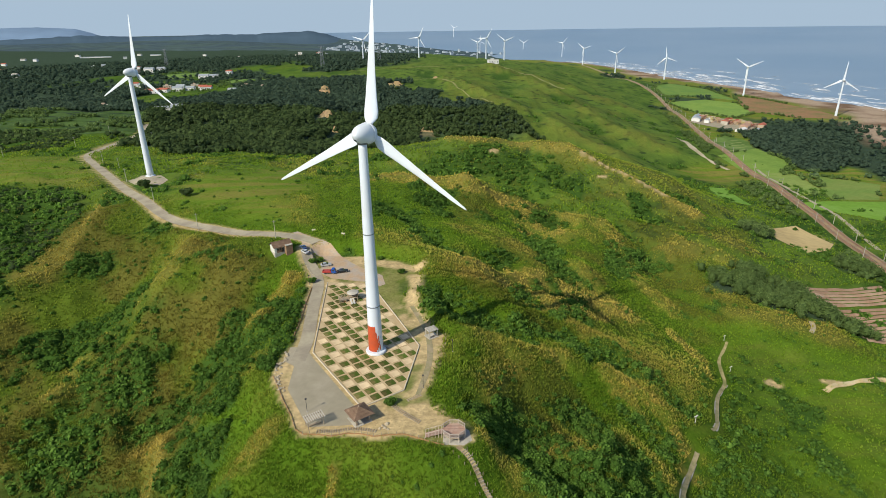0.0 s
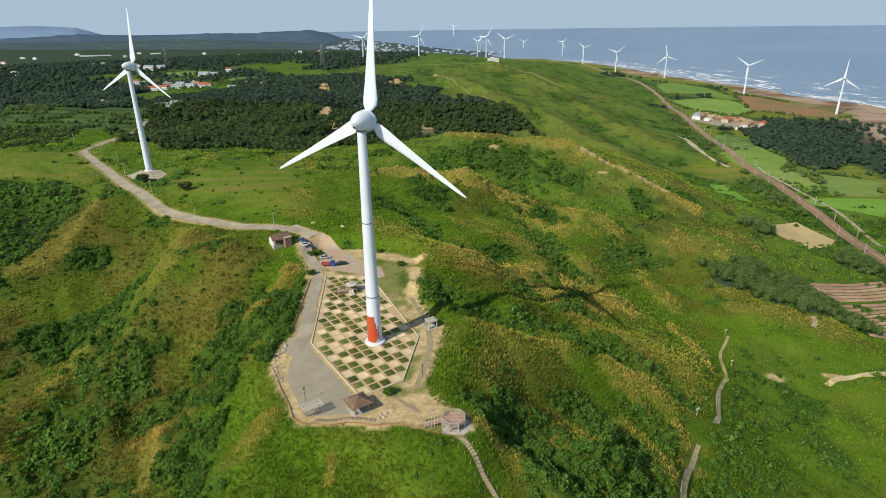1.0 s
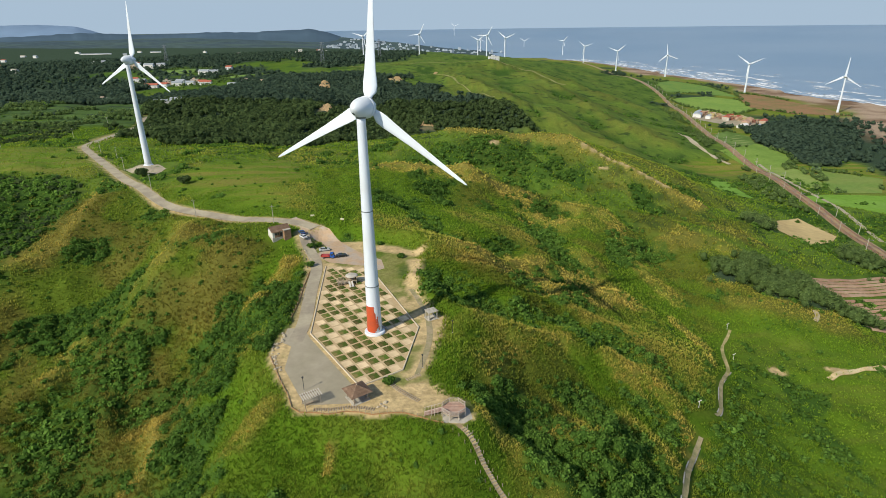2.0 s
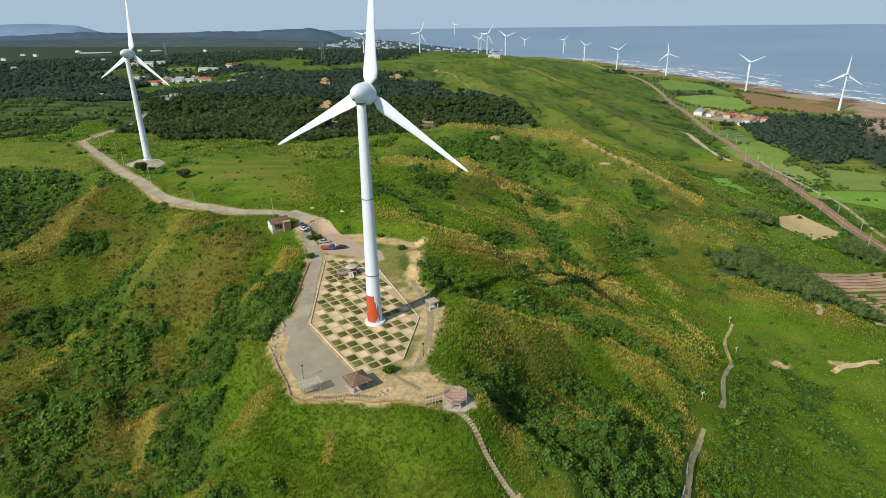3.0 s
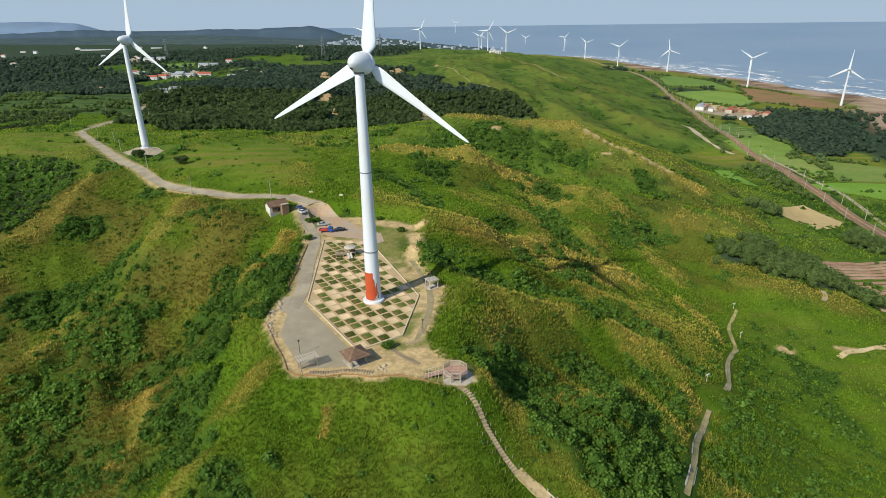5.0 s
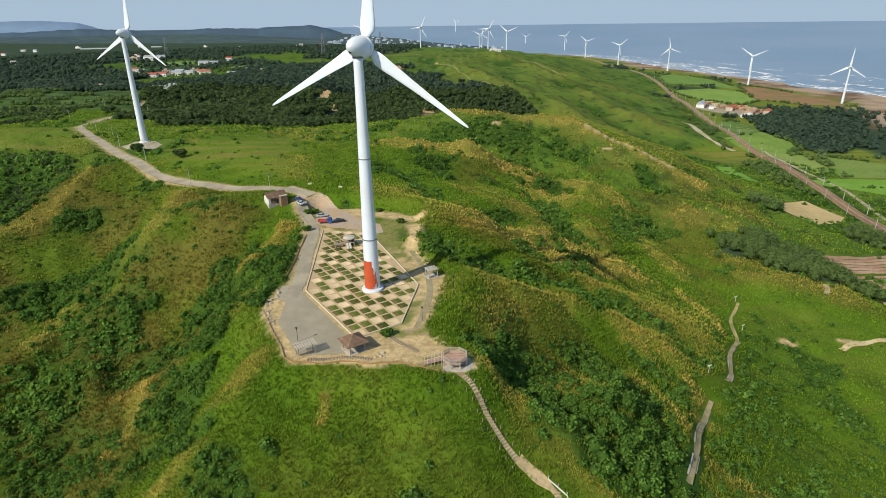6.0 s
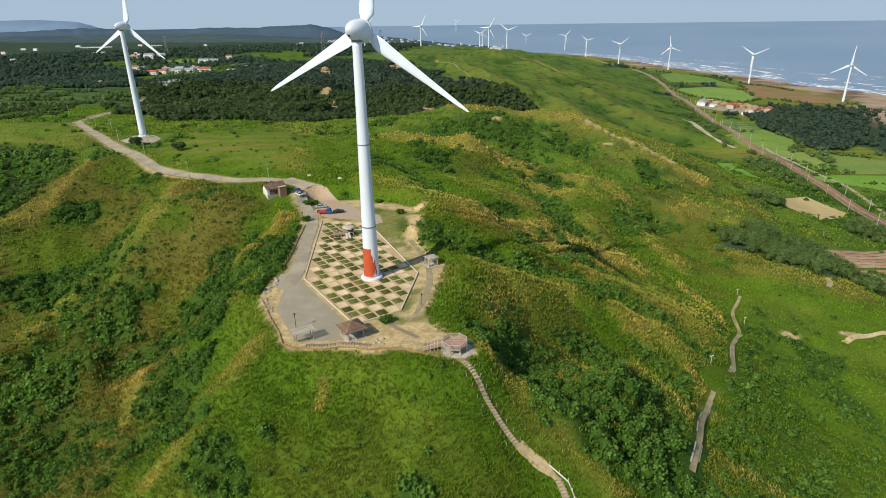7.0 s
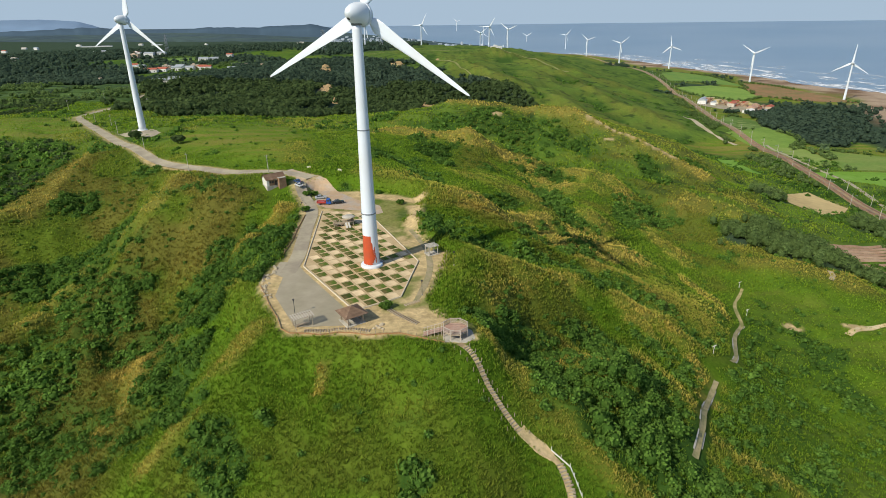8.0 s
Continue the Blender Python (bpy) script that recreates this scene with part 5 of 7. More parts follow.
# the hamlet inland
for _x, _y, _w, _d, _h, _a, _k in ((-302, 524, 22, 7, 3.5, 12, 0), (-292, 532, 12, 7, 4.5, 12, 0), (-445, 787, 20, 10, 5, 5, 1), (-432, 800, 16, 10, 5, -8, 1), (-415, 812, 16, 9, 6, 10, 0), (-398, 822, 14, 9, 5, 0, 0),
                               (-380, 830, 14, 9, 5, 0, 1), (-440, 832, 12, 10, 6.5, 10, 2), (-368, 812, 18, 9, 4.5, 6, 1), (-425, 848, 14, 9, 7, -5, 0), (-405, 858, 12, 9, 6, 8, 2), (-466, 1052, 20, 12, 7, 0, 0), (-440, 1040, 18, 11, 6, 15, 0), (-422, 1075, 12, 10, 11, 0, 1),
                               (-307, 760, 12, 8, 5, 0, 0), (-296, 800, 18, 8, 4, 5, 2), (-262, 770, 12, 8, 4.5, 5, 2), (-661, 1225, 22, 12, 9, 0, 0), (-640, 1240, 18, 12, 8, 8, 0), (-690, 1215, 20, 11, 7, -4, 2), (-420, 606, 12, 8, 5, 10, 2), (-520, 905, 14, 9, 5, 0, 0), (-545, 930, 12, 9, 6, 12, 1)):
    house(_x, _y, _w, _d, _h, _a, M_WHITEWALL if _k != 2 else M_TANWALL, (M_GREYROOF, M_TILEROOF, M_CONC)[_k], ("white house with a grey roof in the hamlet", "white house with a red tiled roof in the hamlet", "tan flat-roofed house in the hamlet")[_k], _k != 2, windows=3)
for _x, _y, _w in ((-1290, 2100, 110), (-1120, 2220, 40)):
    house(_x, _y, _w, 7, 3, 8, M_WHITEWALL, M_GREYROOF, "long white shed far inland", True, group="far sheds", name="shed")
_ru = random.Random(23)
for _k in range(26):
    _x, _y = _ru.uniform(-1500, -380), _ru.uniform(1150, 2250)
    if abs(_x) < 0.9 * (_y + 140):
        house(_x, _y, _ru.uniform(9, 20), _ru.uniform(7, 11), _ru.uniform(4, 8), _ru.uniform(-30, 30), M_WHITEWALL, _ru.choice((M_GREYROOF, M_CONC, M_TILEROOF)), "pale farmhouse far inland among woods", _k % 3 != 0, group="far farmhouses")
# the works by the railway
for _x, _y, _w, _d, _h, _a, _m, _r, _l in ((440, 800, 24, 13, 6, 60, M_WHITEWALL, M_GREYROOF, "white works shed with a grey roof"), (456, 835, 28, 12, 5, 60, M_CONC, M_GREYROOF, "grey concrete works shed"), (500, 705, 26, 12, 5, 55, M_TANWALL, M_ORANGE, "long shed with a rusty orange roof"),
                                       (520, 735, 22, 11, 5, 55, M_TANWALL, M_ORANGE, "shed with a rusty orange roof"), (478, 672, 26, 9, 4, 40, M_WHITEWALL, M_WHITEWALL, "low white shed beside the fields"), (505, 668, 24, 8, 3.5, 40, M_WHITEWALL, M_GREYROOF, "low white shed beside the fields"), (486, 762, 16, 11, 6, 50, M_CONC, M_TILEROOF, "works hall with a red roof"), (472, 800, 14, 9, 6, 58, M_WHITEWALL, M_CONC, "small white works hall"), (512, 760, 15, 9, 5, 52, M_TANWALL, M_ORANGE, "shed with a rusty orange roof"), (540, 715, 18, 10, 5, 50, M_TANWALL, M_TILEROOF, "works hall with a red roof"), (455, 780, 12, 8, 5, 60, M_WHITEWALL, M_GREYROOF, "small white works shed")):
    house(496 + (_x - 490) * 0.8, 806 + (_y - 750) * 0.75, _w * 0.85, _d, _h, _a, _m, _r, _l, group="works buildings", windows=4, name="shed")
solid("pavement", patch([(438, 825), (478, 905), (548, 860), (540, 800), (500, 735), (472, 767)], 0.25, 14), M_LOT, "pale concrete yard of the works", "pavement")


def machine(x, y, r, mat, label):
    t = thing("hopper_machine", label, "machine", pose(x, y, gz(x, y), 0, 0, random.uniform(0, 180)), "works machines")
    for sx in (-1.5, 1.5):
        for sy in (-1.5, 1.5):
            part("leg", Shape().beam((sx, sy, -0.5), (sx, sy, 4.5 * r), 0.4, 0.4), mat, t)
    part("hopper", Shape().add([(-1, -1, 3.5 * r), (1, -1, 3.5 * r), (1, 1, 3.5 * r), (-1, 1, 3.5 * r), (-2.6, -2.6, 7 * r), (2.6, -2.6, 7 * r), (2.6, 2.6, 7 * r), (-2.6, 2.6, 7 * r)], [(3, 2, 1, 0), (4, 5, 6, 7), (0, 1, 5, 4), (1, 2, 6, 5), (2, 3, 7, 6), (3, 0, 4, 7)]), mat, t)
    part("conveyor", Shape().beam((2, 0, 6.5 * r), (13, 2, 0.6), 1.3, 0.7), mat, t)


for _k in range(30):
    machine(470 + 1.8 * _k + random.uniform(-8, 8), 862 - 2.4 * _k + random.uniform(-16, 16), random.uniform(0.6, 1.25), (M_YELLOW, M_ORANGE, M_YELLOW, M_TILEROOF)[_k % 4], ("yellow", "rusty orange", "yellow", "red")[_k % 4] + " hopper and conveyor in the works yard")
# the town on the far shore, seen small; haze is put into its wall and roof colours
_hz = material("hazy_white_wall", (0.50, 0.555, 0.60), 0.9, vary=0.3, scale=0.02)
_hr = material("hazy_grey_roof", (0.34, 0.40, 0.45), 0.9, vary=0.15, scale=0.1)
_rt = random.Random(11)
for _k in range(190):
    _x, _y = _rt.uniform(-640, 380), _rt.uniform(2950, 3950)
    _c = float(np.interp(_y, FAR_COAST_Y, FAR_COAST_X))
    if _x > _c - 50:
        continue
    _z = float(horizon_lift(np.array(_x), np.array(_y), np.array(-74.0 + 60 * float(smooth(300, 1500, _c - _x)))))
    house(_x, _y, _rt.uniform(8, 24), _rt.uniform(7, 14), _rt.choice((4, 5, 6, 6, 7, 8, 14)), _rt.uniform(0, 40), _hz, _hr, "pale town house on the far shore", False, z=_z, group="far town houses")
house(146, 1353, 26, 14, 9, 10, M_WHITEWALL, M_CONC, "white flat-roofed house on the hilltop", False, windows=4)


def pylon(x, y, h):
    t = thing("pylon", "grey lattice pylon on the far upland", "pylon", pose(x, y, gz(x, y)), "pylons")
    w = h * 0.09
    for sx in (-1, 1):
        for sy in (-1, 1):
            part("leg", Shape().beam((sx * w, sy * w, -2), (sx * 0.8, sy * 0.8, h), 0.55, 0.55), M_GREY, t)
    lat = Shape()
    for k in range(6):
        z0, z1 = h * k / 6, h * (k + 1) / 6
        a0, a1 = w + (0.8 - w) * k / 6, w + (0.8 - w) * (k + 1) / 6
        for s in (-1, 1):
            lat.beam((-a0, s * a0, z0), (a1, s * a1, z1), 0.3, 0.3).beam((s * a0, a0, z0), (s * a1, -a1, z1), 0.3, 0.3)
    part("lattice", lat, M_GREY, t)
    for z in (0.78, 0.88, 0.97):
        part("crossarm", Shape().beam((-5.5, 0, h * z), (5.5, 0, h * z), 0.5, 0.5), M_GREY, t)


pylon(-239, 1130, 46)
pylon(-140, 1348, 44)
pylon(-700, 1400, 44)


# ---- bare earth on the far ridge ----
M_SCAR = material("orange_earth", (0.38, 0.27, 0.13), 0.95, vary=0.45, scale=0.15, second=(0.34, 0.24, 0.14), second_scale=0.08, bump=0.4, bump_scale=0.6)
EARTH_FACES = [(-163, 744, 26, 15), (-123, 547, 22, 13), (-96, 458, 9, 10), (-57, 801, 22, 7), (6, 935, 14, 6), (0, 527, 20, 9)]


def earth_face(x, y, w, h):
    """A steep ragged bank of bare earth looking south."""
    v, f = [], []
    nx, nz = 14, 7
    for j in range(nz):
        g = j / (nz - 1)
        for i in range(nx):
            u = i / (nx - 1) - 0.5
            top = h * (1 - (2 * abs(u)) ** 4) * (0.45 + 0.25 * float(vnoise(i * 0.5 + x, y, 3)))
            d = 2.0 * (float(vnoise(i * 0.8 + x, j * 0.9 + y, 4)) - 0.5)
            px, py = x + u * w * (1 - 0.25 * g), y + g * h * 0.8 + d
            v.append((px, py, gz(x, y) - 1.5 + g * (top + 1.5)))
    for j in range(nz - 1):
        f += [(j * nx + i, j * nx + i + 1, (j + 1) * nx + i + 1, (j + 1) * nx + i) for i in range(nx - 1)]
    top = [v[(nz - 1) * nx + i] for i in range(nx)]
    k = len(v)
    v += [(px, py + h, gz(px, py + h) - 2) for px, py, _ in top]
    f += [((nz - 1) * nx + i, (nz - 1) * nx + i + 1, k + i + 1, k + i) for i in range(nx - 1)]
    solid("ground", Shape().add(v, f), M_SCAR, "bare orange earth bank among the woods", "earth bank")


for _e in EARTH_FACES:
    earth_face(*_e)
M_CRESTPATH = material("crest_track", (0.25, 0.25, 0.10), 0.95, vary=0.3, scale=0.1, second=(0.16, 0.19, 0.05), second_scale=0.05)
for _l, _w in (([(-168, 1039), (-81, 1098), (32, 1123), (107, 1121), (170, 1150)], 7), ([(-102, 849), (-40, 890), (6, 913), (38, 793), (70, 682), (90, 640)], 4), ([(107, 1121), (190, 1060), (250, 960)], 6)):
    _s, _ = ribbon(_l, _w * 0.8, 0.5, 8, 0.05, 0.9)
    solid("path", _s, M_CRESTPATH, "worn dirt track along the far ridge", "path")

# ---- plants that nobody could count ----
EYE_GROUND = (21.0, -142.0)    # the middle of the fan of land that the view covers


def fan(n, r0, r1, half):
    """Random places, even in area, in a fan of land."""
    r = np.sqrt(rng.uniform(r0 * r0, r1 * r1, n))
    a = rng.uniform(-radians(half), radians(half), n)
    return EYE_GROUND[0] + r * np.sin(a), EYE_GROUND[1] + r * np.cos(a)


def clear_of_works(x, y, margin):
    d = np.minimum(np.minimum(line_distance(x, y, ROAD) - 2.8, line_distance(x, y, LANE) - 2.3), np.minimum(line_distance(x, y, TRACK) - 1.6, line_distance(x, y, STEPS) - 0.8))
    d = np.minimum(d, np.minimum(line_distance(x, y, RAILWAY) - 8, inside(x, y, PAD)))
    d = np.minimum(d, inside(x, y, REDPAVE))
    d = np.minimum(d, np.minimum(np.hypot(x + 46, y - 72) - 7, np.hypot(x + 164, y - 195) - 20))
    return d > margin


def grass(name, n, r0, r1, blades, size, width, label, mat=None, speckle=0.75):
    x, y = fan(n, r0, r1, 46)
    dry, shrub, bare = cover(COVER_DRY, x, y), cover(COVER_SHRUB, x, y), cover(COVER_BARE, x, y)
    field, wood, sand = cover(COVER_FIELD, x, y), cover(COVER_WOOD, x, y), cover(COVER_SAND, x, y)
    scrub = np.maximum(smooth(4, -4, inside(x, y, SCRUB_WEST)), smooth(4, -4, inside(x, y, SCRUB_SLOPE))) * smooth(0.35, 0.5, fbm(x, y, 22, 3, 57))
    scrub = np.maximum(scrub, 0.45 * smooth(4, -8, inside(x, y, LUSH)))
    keep = clear_of_works(x, y, 0.3) & (rng.random(n) > np.maximum.reduce([bare * 0.97, shrub * 0.55, scrub * 0.9, wood, sand, field * 0.5]))
    for p in FARMS:
        keep &= inside(x, y, p) > 0.3
    x, y, dry, field, shrub = x[keep], y[keep], dry[keep], field[keep], shrub[keep]
    n = len(x)
    h = size * rng.uniform(0.6, 1.3, n) * (1 - 0.62 * field) * (0.75 + 0.5 * fbm(x, y, 12, 2, 77))
    z = ground_z(x, y) - 0.12
    az = rng.uniform(0, 2 * math.pi, (n, blades))
    lean = rng.uniform(0.15, 0.75, (n, blades))
    bh = h[:, None] * rng.uniform(0.65, 1.1, (n, blades))
    ca, sa = np.cos(az), np.sin(az)
    bx = x[:, None] + ca * h[:, None] * 0.14
    by = y[:, None] + sa * h[:, None] * 0.14
    bz = np.repeat(z[:, None], blades, 1)
    w = width * h[:, None] * rng.uniform(0.7, 1.3, (n, blades))
    mx, my, mz = bx + ca * lean * bh * 0.35, by + sa * lean * bh * 0.35, bz + bh * 0.62
    tx, ty, tz = bx + ca * lean * bh, by + sa * lean * bh, bz + bh * (1 - 0.25 * lean)
    v = np.stack([np.stack([bx, by, bz], -1), np.stack([mx - sa * w, my + ca * w, mz], -1), np.stack([tx, ty, tz], -1), np.stack([mx + sa * w, my - ca * w, mz], -1)], 2).reshape(-1, 3)
    f = np.arange(len(v)).reshape(-1, 4)
    olive = np.clip(cover(COVER_OLIVE, x, y) + 0.3 * (fbm(x, y, 5, 2, 36) - 0.5) + 0.25 * (rng.random(n) - 0.5), 0, 1)
    patchy = np.clip(dry * 1.15 + 0.55 * (fbm(x, y, 3.2, 2, 33) - 0.5) * smooth(0.0, 0.3, dry) + 0.25 * (fbm(x, y, 13, 3, 35) - 0.5), 0, 1)
    gold = np.clip(patchy * 0.72 + speckle * smooth(0.05, 0.4, dry) * (rng.random(n) < 0.25 + 0.4 * dry) * rng.uniform(0.1, 0.5, n) + 0.10 * rng.random(n), 0, 1)
    tone = gold[:, None, None] * np.ones((n, blades, 4)) + np.array([-0.08, 0.0, 0.10, 0.0])
    bright = (0.35 * rng.random(n) + 0.45 * fbm(x, y, 4, 3, 38))[:, None, None]
    rnd = np.clip(bright + rng.random((n, blades))[:, :, None] * 0.2 + np.zeros((n, blades, 4)), 0, 1)
    col = np.stack([np.clip(tone, 0, 1), rnd, olive[:, None, None] + 0 * rnd, np.ones_like(rnd)], -1).reshape(-1, 4)
    tagged(new(name, raw_mesh(name, v, f, mat or M_TUFT, {"tone": col})), label, "grass", kind="stuff")


ICO_V = np.array([(0, 0, 1)] + [(0.894 * math.cos(a), 0.894 * math.sin(a), 0.447) for a in np.arange(5) * 2 * math.pi / 5] + [(0.894 * math.cos(a), 0.894 * math.sin(a), -0.447) for a in (np.arange(5) + 0.5) * 2 * math.pi / 5] + [(0, 0, -1)])
ICO_F = np.array([(0, 1 + i, 1 + (i + 1) % 5) for i in range(5)] + [(1 + i, 6 + i, 1 + (i + 1) % 5) for i in range(5)] + [(1 + (i + 1) % 5, 6 + i, 6 + (i + 1) % 5) for i in range(5)] + [(6 + i, 11, 6 + (i + 1) % 5) for i in range(5)])


def leafy(x, y, z, r, leaves, squash=0.75, leaf=0.42, ruffle=0.55):
    """Crowns of loose leaf clumps round dark cores: vertices, four-cornered faces, tones."""
    n = len(x)
    c = np.stack([x, y, z], -1)
    d = rng.normal(size=(n, leaves, 3))
    d[:, :, 2] = np.abs(d[:, :, 2]) * 1.1 - 0.45
    d /= np.linalg.norm(d, axis=2, keepdims=True)
    lump = 0.72 + 0.42 * rng.random((n, leaves))
    p = c[:, None] + d * (r[:, None] * lump)[:, :, None] * np.array([1, 1, squash])
    nrm = d + rng.normal(size=d.shape) * ruffle
    nrm /= np.linalg.norm(nrm, axis=2, keepdims=True)
    t = np.cross(nrm, rng.normal(size=d.shape))
    t /= np.linalg.norm(t, axis=2, keepdims=True) + 1e-9
    b = np.cross(nrm, t)
    s = (r[:, None] * leaf * rng.uniform(0.6, 1.25, (n, leaves)))[:, :, None]
    v = np.stack([p - t * s, p - b * s * 0.75 + nrm * s * 0.15, p + t * s, p + b * s * 0.75 + nrm * s * 0.15], 2).reshape(-1, 3)
    f = np.arange(len(v)).reshape(-1, 4)
    base = (0.45 * rng.random(n) + 0.55 * np.clip(fbm(x, y, 45, 2, 27) * 2.4 - 0.7, 0, 1))[:, None, None]
    rnd = np.clip(base * 0.5 + rng.random((n, leaves))[:, :, None] * 0.5 + np.zeros((n, leaves, 4)), 0, 1)
    # leaf clumps get paler towards the top of each crown
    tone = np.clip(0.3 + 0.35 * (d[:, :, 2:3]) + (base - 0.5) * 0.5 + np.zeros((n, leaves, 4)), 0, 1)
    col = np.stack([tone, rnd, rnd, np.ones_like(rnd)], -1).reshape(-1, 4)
    core = (c[:, None] + ICO_V[None] * (r[:, None] * rng.uniform(0.6, 0.85, (n, 12)))[:, :, None] * np.array([1, 1, squash])).reshape(-1, 3)
    cf = (np.arange(n)[:, None, None] * 12 + ICO_F[None]).reshape(-1, 3)
    return v, f, col, core, cf


def foliage(name, x, y, z, r, leaves, mat, label, category, squash=0.75, leaf=0.42, ruffle=0.55):
    v, f, col, core, cf = leafy(x, y, z, r, leaves, squash, leaf, ruffle)
    k = len(v)
    me = bpy.data.meshes.new(name)
    allv = np.concatenate([v, core])
    me.vertices.add(len(allv))
    me.vertices.foreach_set("co", allv.astype(np.float32).ravel())
    me.loops.add(f.size + cf.size)
    me.loops.foreach_set("vertex_index", np.concatenate([f.ravel(), (cf + k).ravel()]).astype(np.int32))
    me.polygons.add(len(f) + len(cf))
    me.polygons.foreach_set("loop_start", np.concatenate([np.arange(0, f.size, 4), f.size + np.arange(0, cf.size, 3)]).astype(np.int32))
    at = me.attributes.new("tone", "FLOAT_COLOR", "POINT")
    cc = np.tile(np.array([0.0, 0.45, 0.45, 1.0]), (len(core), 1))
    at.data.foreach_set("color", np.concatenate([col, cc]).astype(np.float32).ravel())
    me.materials.append(mat)
    me.update(calc_edges=True)
    return tagged(new(name, me), label, category, kind="stuff")


grass("grass_tufts", 44000, 68, 122, 5, 0.80, 0.070, "tall silvergrass below the terrace's rim", None, 0.8)
grass("grass_tufts", 56000, 122, 205, 5, 1.0, 0.072, "tall silvergrass with dry golden plumes on the slopes")
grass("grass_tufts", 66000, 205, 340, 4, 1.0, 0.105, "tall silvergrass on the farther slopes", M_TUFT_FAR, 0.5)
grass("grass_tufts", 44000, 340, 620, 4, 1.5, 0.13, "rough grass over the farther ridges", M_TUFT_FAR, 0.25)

_near, _wide = fan(24000, 68, 330, 46), fan(36000, 330, 950, 45)
_x, _y = np.r_[_near[0], _wide[0]], np.r_[_near[1], _wide[1]]
_m = (rng.random(len(_x)) < cover(DOTTED, _x, _y) * (1 - 0.6 * smooth(4, -6, inside(_x, _y, LUSH))) * np.where(np.hypot(_x - 21, _y + 142) < 330, 0.85, np.where(np.hypot(_x - 21, _y + 142) < 470, 0.9, 0.30))) & clear_of_works(_x, _y, 1.2) & (cover(COVER_WOOD, _x, _y) < 0.5)
_x, _y = _x[_m], _y[_m]
_r = rng.uniform(0.7, 1.8, len(_x)) * (0.55 + 0.45 * smooth(0.1, 0.5, cover(COVER_SHRUB, _x, _y))) * (0.8 + 0.5 * fbm(_x, _y, 20, 2, 5)) * np.where(np.hypot(_x - 21, _y + 142) < 330, 1.0, 1.5)
_c = np.hypot(_x - 21, _y + 142) < 165
for _q, _leaves, _size in ((_c, 50, 0.25), (~_c, 22, 0.36)):
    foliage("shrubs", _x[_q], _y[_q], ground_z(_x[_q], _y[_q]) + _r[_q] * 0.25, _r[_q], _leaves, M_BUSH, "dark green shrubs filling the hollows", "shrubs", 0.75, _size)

_x, _y = rng.uniform(-540, -300, 3600), rng.uniform(318, 465, 3600)
_x, _y = np.r_[_x, rng.uniform(-330, -140, 7000)], np.r_[_y, rng.uniform(30, 230, 7000)]
_m = (np.minimum(inside(_x, _y, SCRUB_WEST), inside(_x, _y, SCRUB_SLOPE)) < -2) & (fbm(_x, _y, 22, 3, 57) > 0.36) & (cover(COVER_DRY, _x, _y) < 0.3) & (cover(COVER_FIELD, _x, _y) < 0.3) & clear_of_works(_x, _y, 1.5)
_x, _y = _x[_m][:2600], _y[_m][:2600]
_r = rng.uniform(0.9, 2.3, len(_x))
foliage("scrub", _x, _y, ground_z(_x, _y) + _r * 0.2, _r, 9, M_TREE, "dull olive scrub over the western slope", "scrub", 0.7, 0.5)

_valley, _beyond = fan(26000, 400, 1050, 36), fan(60000, 190, 2050, 45)
_x, _y = np.r_[_valley[0], _beyond[0]], np.r_[_valley[1], _beyond[1]]
_n = len(_x)
_far = np.hypot(_x - 21, _y + 142)
_m = (rng.random(_n) < cover(COVER_WOOD, _x, _y)) & clear_of_works(_x, _y, 3)
for _p in FARMS:
    _m &= inside(_x, _y, _p) > 2
_m &= np.hypot(_x - 492, _y - 810) > 72
for _ex, _ey, _w, _h in EARTH_FACES:
    _m &= (np.abs(_x - _ex) > _w * 0.5) | (_y < _ey - 30) | (_y > _ey + _h * 0.5)
_x, _y, _far = _x[_m][:16000], _y[_m][:16000], _far[_m][:16000]
_r = rng.uniform(2.0, 4.2, len(_x)) * (0.75 + 0.0005 * np.clip(_far, 0, 1500))
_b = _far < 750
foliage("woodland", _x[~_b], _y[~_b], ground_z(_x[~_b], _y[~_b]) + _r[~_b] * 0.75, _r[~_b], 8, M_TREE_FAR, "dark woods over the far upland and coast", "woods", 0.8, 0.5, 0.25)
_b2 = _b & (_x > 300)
foliage("woodland", _x[_b2], _y[_b2], ground_z(_x[_b2], _y[_b2]) + _r[_b2] * 0.6, _r[_b2], 13, M_COAST, "coast woods behind the beach, green paled for haze", "woods", 0.75, 0.40, 0.5)
_b &= _x <= 300
_x, _y, _r = _x[_b], _y[_b], _r[_b]
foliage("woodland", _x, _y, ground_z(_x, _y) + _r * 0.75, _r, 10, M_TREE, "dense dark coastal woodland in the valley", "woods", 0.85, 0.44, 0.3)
_g = np.concatenate([np.c_[rng.normal(gx, gr * 0.45, 48), rng.normal(gy, gr * 0.45, 48)] for gx, gy, gr in GROVES])
_line = np.array([(p.x, p.y) for p in RAIL_PTS if 120 < p.y < 900])
_hedge = np.repeat(_line, 5, 0) + np.c_[rng.uniform(-34, -11, len(_line) * 5), rng.uniform(-4, 4, len(_line) * 5)]
_hedge = _hedge[(fbm(_hedge[:, 0], _hedge[:, 1], 40, 2, 12) > 0.42) & (np.hypot(_hedge[:, 0] - 285, _hedge[:, 1] - 248) > 32)]
_rows = []
